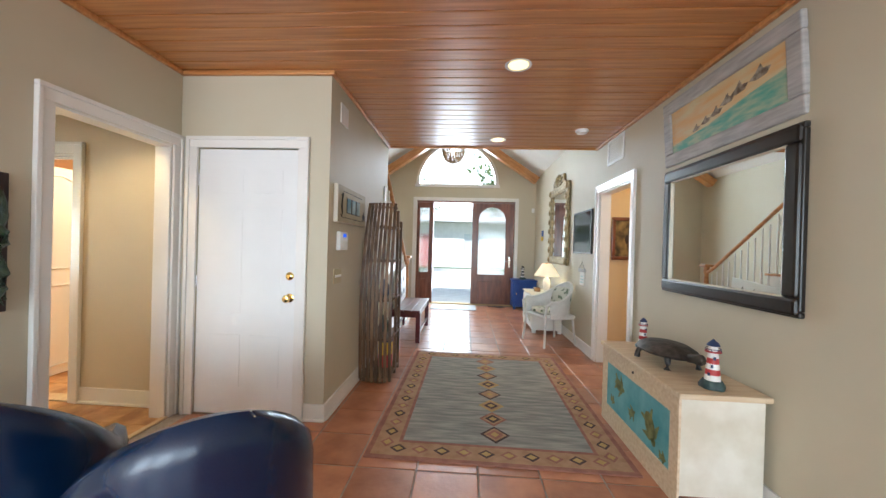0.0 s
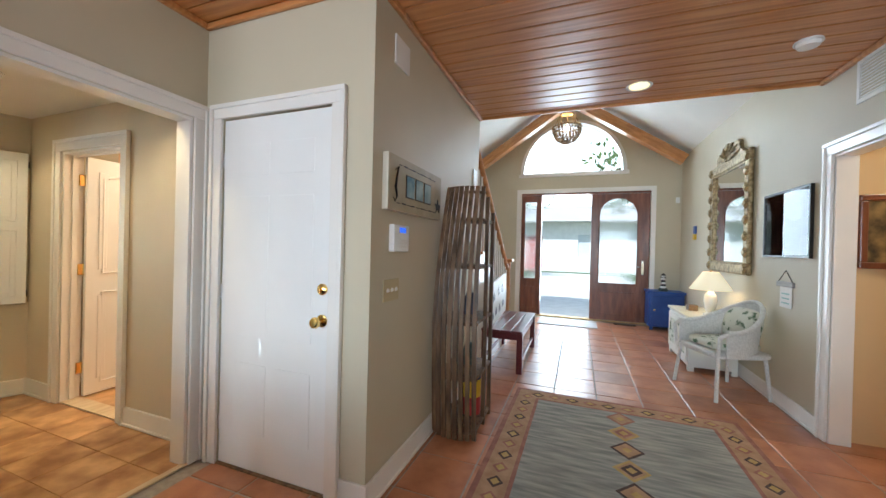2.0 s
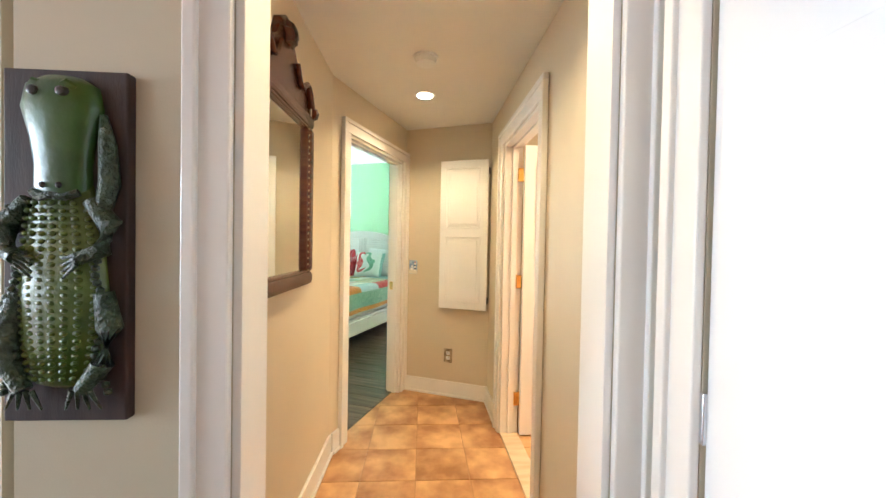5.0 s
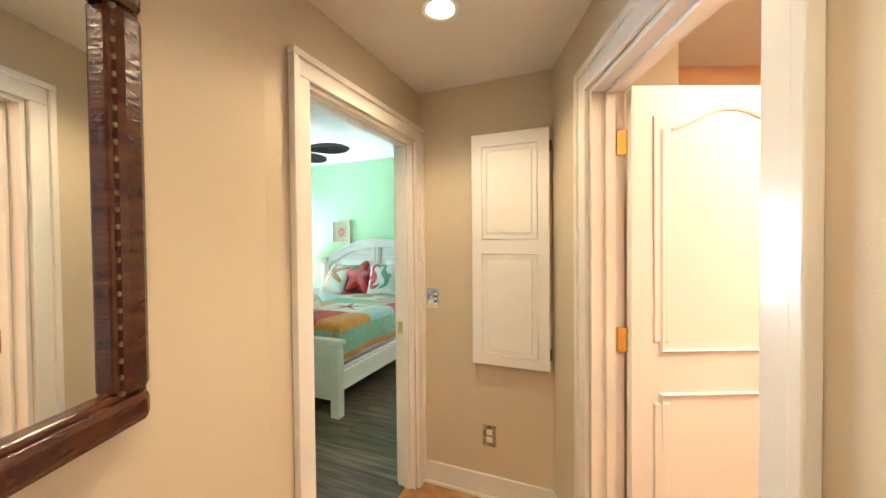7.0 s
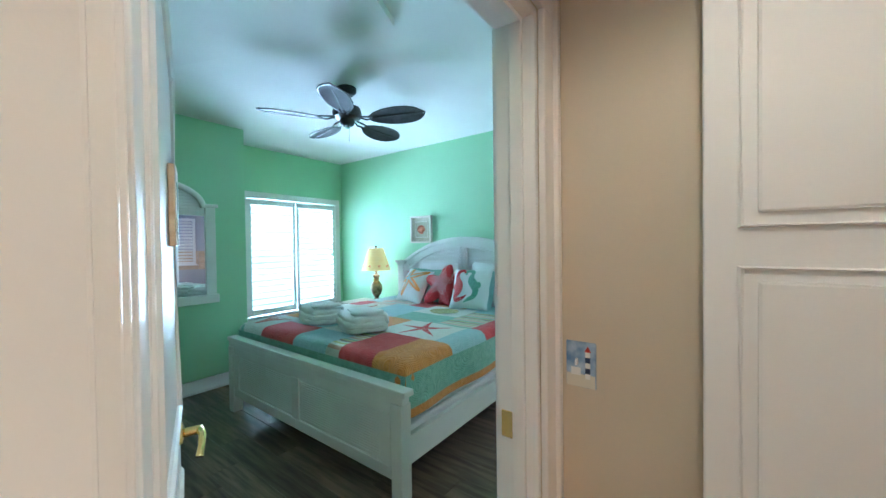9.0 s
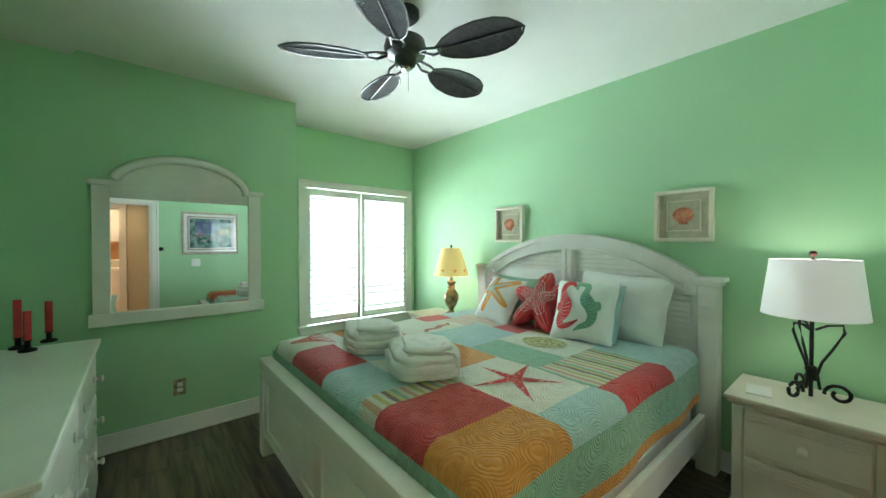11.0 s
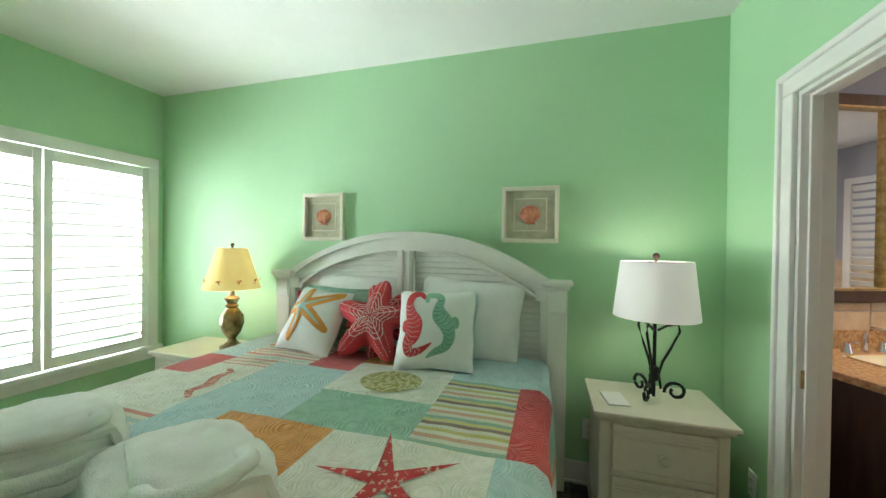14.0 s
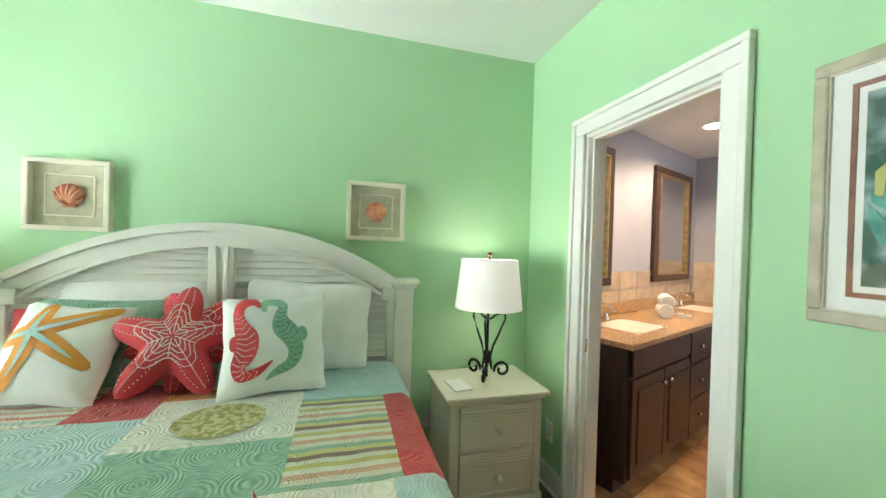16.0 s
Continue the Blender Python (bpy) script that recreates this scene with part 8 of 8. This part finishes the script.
part("roof", plate([(0.010, 0.035), (0.026, 0.035), (0.018, 0.050)], 0.0085), RED, sw)
part("house", box(-0.024, 0.0, -0.0080, -0.0068, -0.028, -0.008), PAPER, sw)
part("toggle", box(-0.012, -0.006, -0.018, -0.005, 0.0, 0.016, 0.002), WHITE, sw)
outlet(on_wall(UE, -1.057, 0.349, "-u"), WORNPLATE, "antiqued shell-trimmed outlet plate in the hall")
# the fitting and lamp at x -2.40 are added unseen to fill the hall
for x, y in ((-2.40, 2.642), (-3.80, 2.642)):
    dl = thing("recessed_light", "lit recessed hall ceiling light, one of the two added unseen", "light", pose(x, y, ZH), "recessed lights")
    part("trim_ring", lathe([(0.052, 0.0), (0.072, -0.004), (0.074, -0.001), (0.072, 0.0)], 28), WHITE, dl, smooth=True)
    part("lens", lathe([(0, -0.003), (0.052, -0.003), (0.053, -0.0005), (0, -0.0005)], 24), GLOW, dl, "glowing lens")
    lamp("downlight_and_fill", "SPOT", pose(x, y, ZH - 0.02), 30, WARM, 0.06, spread=140)
smoke_alarm(pose(-3.297, 2.645, ZH))
dl = thing("recessed_light", "lit recessed ceiling light in the bathroom", "light", pose(-6.42, 4.88, 2.45), "recessed lights")
part("trim_ring", lathe([(0.075, 0.0), (0.10, -0.004), (0.102, -0.001), (0.10, 0.0)], 28), WHITE, dl, smooth=True)
part("lens", lathe([(0, -0.003), (0.075, -0.003), (0.076, -0.0005), (0, -0.0005)], 24), GLOW, dl, "glowing lens")
lamp("downlight_and_fill", "SPOT", pose(-6.42, 4.88, 2.43), 66, (1.0, 0.76, 0.50), 0.06, spread=150)
# added fill spot without a fitting, brightens the near end of the vanity
lamp("downlight_and_fill", "SPOT", pose(-6.3, 4.0, 2.43), 64, (1.0, 0.76, 0.50), 0.06, spread=150)
lamp("laundry_light", "AREA", look((-3.1, 4.2, 2.40), (-3.1, 4.2, 0)), 26, (1.0, 0.74, 0.44), 0.5)
# added area lamp without a fitting, brightens the side corridor
lamp("corridor_fill", "AREA", look((2.7, 4.4, 2.48), (2.7, 4.4, 0)), 12, (1.0, 0.76, 0.48), 0.4)

# ---- the laundry ----
wash = thing("washing_machine", "white top-load washing machine", "washing machine", pose(-2.98, 4.95, 0))
part("body", box(-0.34, 0.34, -0.34, 0.36, 0.02, 0.91, 0.015), DOORWHITE, wash)
part("lid", box(-0.30, 0.30, -0.32, 0.18, 0.91, 0.93, 0.010), DOORWHITE, wash)
part("control_panel", box(-0.34, 0.34, 0.22, 0.36, 0.91, 1.08, 0.015), CREAM, wash, "cream control panel")
for k in range(3):
    part("dial", lathe([(0, 0), (0.03, 0), (0.026, 0.02), (0, 0.022)], 14), CHROME, wash, smooth=True, m=pose(-0.2 + 0.2 * k, 0.22, 1.0, 90))
uc = thing("upper_cabinet", "white wall cabinet above the washing machine", "cabinet", pose(-3.2, 5.38, 1.45))
part("body", box(-0.62, 0.62, -0.32, 0, 0, 0.80, 0.004), DOORWHITE, uc)
for x0 in (-0.61, 0.01):
    dd = part("door", box(x0, x0 + 0.60, -0.34, -0.32, 0.01, 0.79, 0.004), DOORWHITE, uc)
    part("raised_panel", box(x0 + 0.07, x0 + 0.53, -0.346, -0.338, 0.08, 0.72, 0.006), DOORWHITE, dd)

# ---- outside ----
# boards that glow white, added in place of blown-out daylight outside
GLOWBOARD = material("glowing_backdrop", (0.8, 0.8, 0.8), None, 0.6, 1.0, emit=(0.95, 1.0, 0.99), strength=1.1)
solid("backdrop", box(2.5, 11.5, 6.4, 6.5, -1.0, 5.0), GLOWBOARD, BF, "glowing white board in place of daylight beyond the shutters", "backdrop")
solid("ground", box(-200, 200, YF + 0.25, 400, -0.35, -0.06), LAWN, label="green lawn before the house", category="ground")
solid("pavement", box(-2.2, 2.4, YF + 0.2, 24.0, -0.10, -0.02, 0.01), PAVING, label="pale concrete entrance path", category="pavement")
solid("backdrop", box(-90, 90, 70, 70.5, -1.0, 60), GLOWBOARD, AF, "glowing pale board in place of sky beyond the front garden", "backdrop")
# pane colour made pale, so the glare of bright daylight is painted in
PALEPANE = material("washed_pale_pane", (0.60, 0.63, 0.64), (0.68, 0.70, 0.71), 3, 0.5, bump=0.1, stretch=(1, 1, 20))
hs = thing("neighbour_house", "white stucco house with red door across the path", "house", pose(-1.0, 26.0, -0.06))
part("wall", rect_wall("x", 0, 0.3, -9, 9, 0, 3.3, [(-2.2, -1.2, 0, 2.3), (1.0, 2.4, 1.0, 2.4), (-6.0, -4.4, 1.0, 2.4), (5.0, 6.6, 1.0, 2.4)]), STUCCO, hs)
part("door", box(-2.2, -1.2, 0.1, 0.16, 0, 2.3, 0.01), RED, hs, "red painted door")
for x0, z0, z1 in ((1.0, 1.0, 2.4), (-6.0, 1.0, 2.4), (5.0, 1.0, 2.4)):
    w = part("window", box(x0, x0 + 1.5, 0.12, 0.16, z0, z1), PALEPANE, hs, "window pane coloured pale to imitate daylight glare")
    part("window_bar", box(x0 + 0.70, x0 + 0.76, 0.08, 0.12, z0, z1), TRIM, w)
bm = bmesh.new()
ring = [(-0.8, 3.2), (3.5, 4.6), (7.5, 3.2)]
a, b = ([bm.verts.new((x, y, z)) for y, z in ring] for x in (-9.5, 9.5))
bm.faces.new(a), bm.faces.new(b)
for k in range(3):
    bm.faces.new((a[k], a[k - 1], b[k - 1], b[k]))
part("roof", bm, ROOFING, hs, "grey shingle roof")


def tree(x, y, height, seed):
    rnd = random.Random(seed)
    ob = thing("tree", "leafy green broadleaf tree in the front garden", "tree", pose(x, y, -0.08), "garden trees")
    trunk = part("trunk", tube([(0, 0, 0), (0.05, 0.02, height * 0.25), (-0.03, 0.05, height * 0.5), (0.02, 0, height * 0.8)], [0.16, 0.13, 0.09, 0.03], sides=10), BARK, ob, smooth=True)
    tips = []
    for k in range(9):
        a, z = k * 2.4, height * (0.35 + 0.055 * k)
        reach = height * (0.30 - 0.015 * k)
        tip = (reach * math.cos(a), reach * math.sin(a), z + height * 0.22)
        tips.append(tip)
        part("limb", tube([(0, 0, z), (tip[0] * 0.5, tip[1] * 0.5, z + height * 0.14), tip], [0.05, 0.035, 0.012], sides=6), BARK, ob)
    verts, faces = [], []
    for tip in tips + [(0, 0, height * 0.9)]:
        for _ in range(170):
            c = Vector(tip) + Vector((rnd.gauss(0, 1), rnd.gauss(0, 1), rnd.gauss(0, 0.7))) * height * 0.085
            m = Matrix.LocRotScale(c, Euler((rnd.random() * 6, rnd.random() * 6, rnd.random() * 6)), None)
            n = len(verts)
            s = 0.10 + 0.08 * rnd.random()
            verts += [tuple(m @ Vector(p)) for p in ((-s, 0, 0), (0, -s * 0.45, 0.02), (s, 0, 0), (0, s * 0.45, 0.02))]
            faces.append((n, n + 1, n + 2, n + 3))
    data = bpy.data.meshes.new("crown")
    data.from_pydata(verts, [], faces)
    data.materials.append(LEAF)
    crown = new("crown", data)
    crown.parent = ob


tree(-4.6, 19.0, 6.5, 1)
tree(2.8, 17.0, 6.0, 2)
tree(-8.5, 22.5, 5.2, 3)

# ---- floor pieces ----
PITCH = 0.366
shared = {}


def tile_mesh(key, w, d, mat, thick=0.006, bevel=0.003):
    if key not in shared:
        data = bpy.data.meshes.new(key)
        bm = box(-w / 2, w / 2, -d / 2, d / 2, -thick, 0, bevel, segments=1)
        bm.to_mesh(data)
        bm.free()
        data.materials.append(mat)
        shared[key] = data
    return shared[key]


foyer_floor = bpy.data.objects["floor_foyer"]
rest = bmesh.new()
for i in range(-15, 13):
    for j in range(-29, 10):
        x, y = 0.045 + i * PITCH, 5.735 + j * PITCH
        if y > 8.98 or y < -5 or x < -5.3 or x > 4.5 or (y < 1.9 and (BF.inverted() @ Vector((x, y, 0))).x > 2.75):
            continue
        if -2.15 < x < 1.9 and 1.4 < y < YF + 0.1:
            ob = new("tile", tile_mesh("terracotta_tile", PITCH - 0.009, PITCH - 0.009, TERRA))
            ob.matrix_basis = pose(x, y, 0.0005 * math.sin(i * 3.1 + j * 1.7))
            ob.parent = foyer_floor
        elif y <= 1.4 or (x > 1.9 and 3.7 < y < 5.1):
            box(x - PITCH / 2 + 0.0045, x + PITCH / 2 - 0.0045, y - PITCH / 2 + 0.0045, y + PITCH / 2 - 0.0045, -0.006, 0, bm=rest)
tagged(part("tile_field", rest, TERRA, foyer_floor), kind="stuff")

hall_floor = bpy.data.objects["floor_hall"]
SP = 0.305


def stone_tile(x, y, planes):
    if planes:
        bm = clipped(box(x - SP / 2 + 0.002, x + SP / 2 - 0.002, y - SP / 2 + 0.002, y + SP / 2 - 0.002, -0.005, 0.0), planes)
        if len(bm.faces) < 4:
            bm.free()
            return
        part("tile", bm, STONE, hall_floor)
    else:
        ob = new("tile", tile_mesh("stone_tile", SP - 0.004, SP - 0.004, STONE, 0.005, 0.0015))
        ob.matrix_basis = pose(x, y, 0)
        ob.parent = hall_floor


for i in range(24):
    for j in range(20):
        x, y = -2.095 - SP / 2 - i * SP, 0.95 + j * SP
        u, v = (BF.inverted() @ Vector((x, y, 0))).xy
        hall, bath = u < UE + 0.15 and y < YN + 0.15 and x > -4.8, y < 6.1 and -7.0 < x < -4.7 and u > UE
        laundry = -4.5 < x < -2.2 and YN < y < 5.4
        if v > -0.36 or u < 2.55 or not (hall or bath or laundry):
            continue
        stone_tile(x, y, [(at(0, -0.58), N_V)] if v > -0.82 else ())

bed_floor = bpy.data.objects["floor_bedroom"]
rnd = random.Random(7)
PWID = 0.178
for i in range(21):
    u = 4.20 + PWID / 2 + i * PWID
    if u > UH + 0.05:
        break
    v = -0.575 - rnd.random() * 1.0
    while v < VW:
        v0, v1 = max(v, -0.575), min(v + 1.22, VW)
        if v1 - v0 > 0.05:
            part("plank", box(-PWID / 2 + 0.001, PWID / 2 - 0.001, v0 + 0.001, v1 - 0.001, -0.004, 0.0, 0.001, segments=1), PLANK, bed_floor, m=pose(u, 0, 0))
        v += 1.22

# beige wall tiles of the bathroom
vanity_wall, far_wall = bpy.data.objects["wall_bath_vanity"], bpy.data.objects["wall_bath_far"]
for i in range(9):
    for k in range(2):
        y, z = 3.30 + 0.305 * i, 0.93 + 0.085 + k * 0.155
        if y + 0.15 < 6.0 and i > 0:
            ob = new("tile", tile_mesh("wall_tile_a", 0.008, 0.300, BATHTILE, 0.15, 0.0015))
            ob.matrix_basis = pose(-6.896, y, z + 0.075)
            ob.parent = vanity_wall
for i in range(6):
    for k in range(3):
        ob = new("tile", tile_mesh("wall_tile_b", 0.300, 0.008, BATHTILE, 0.15, 0.0015))
        ob.matrix_basis = pose(-6.74 + 0.305 * i, 5.996, 0.92 + k * 0.155 + 0.09)
        ob.parent = far_wall
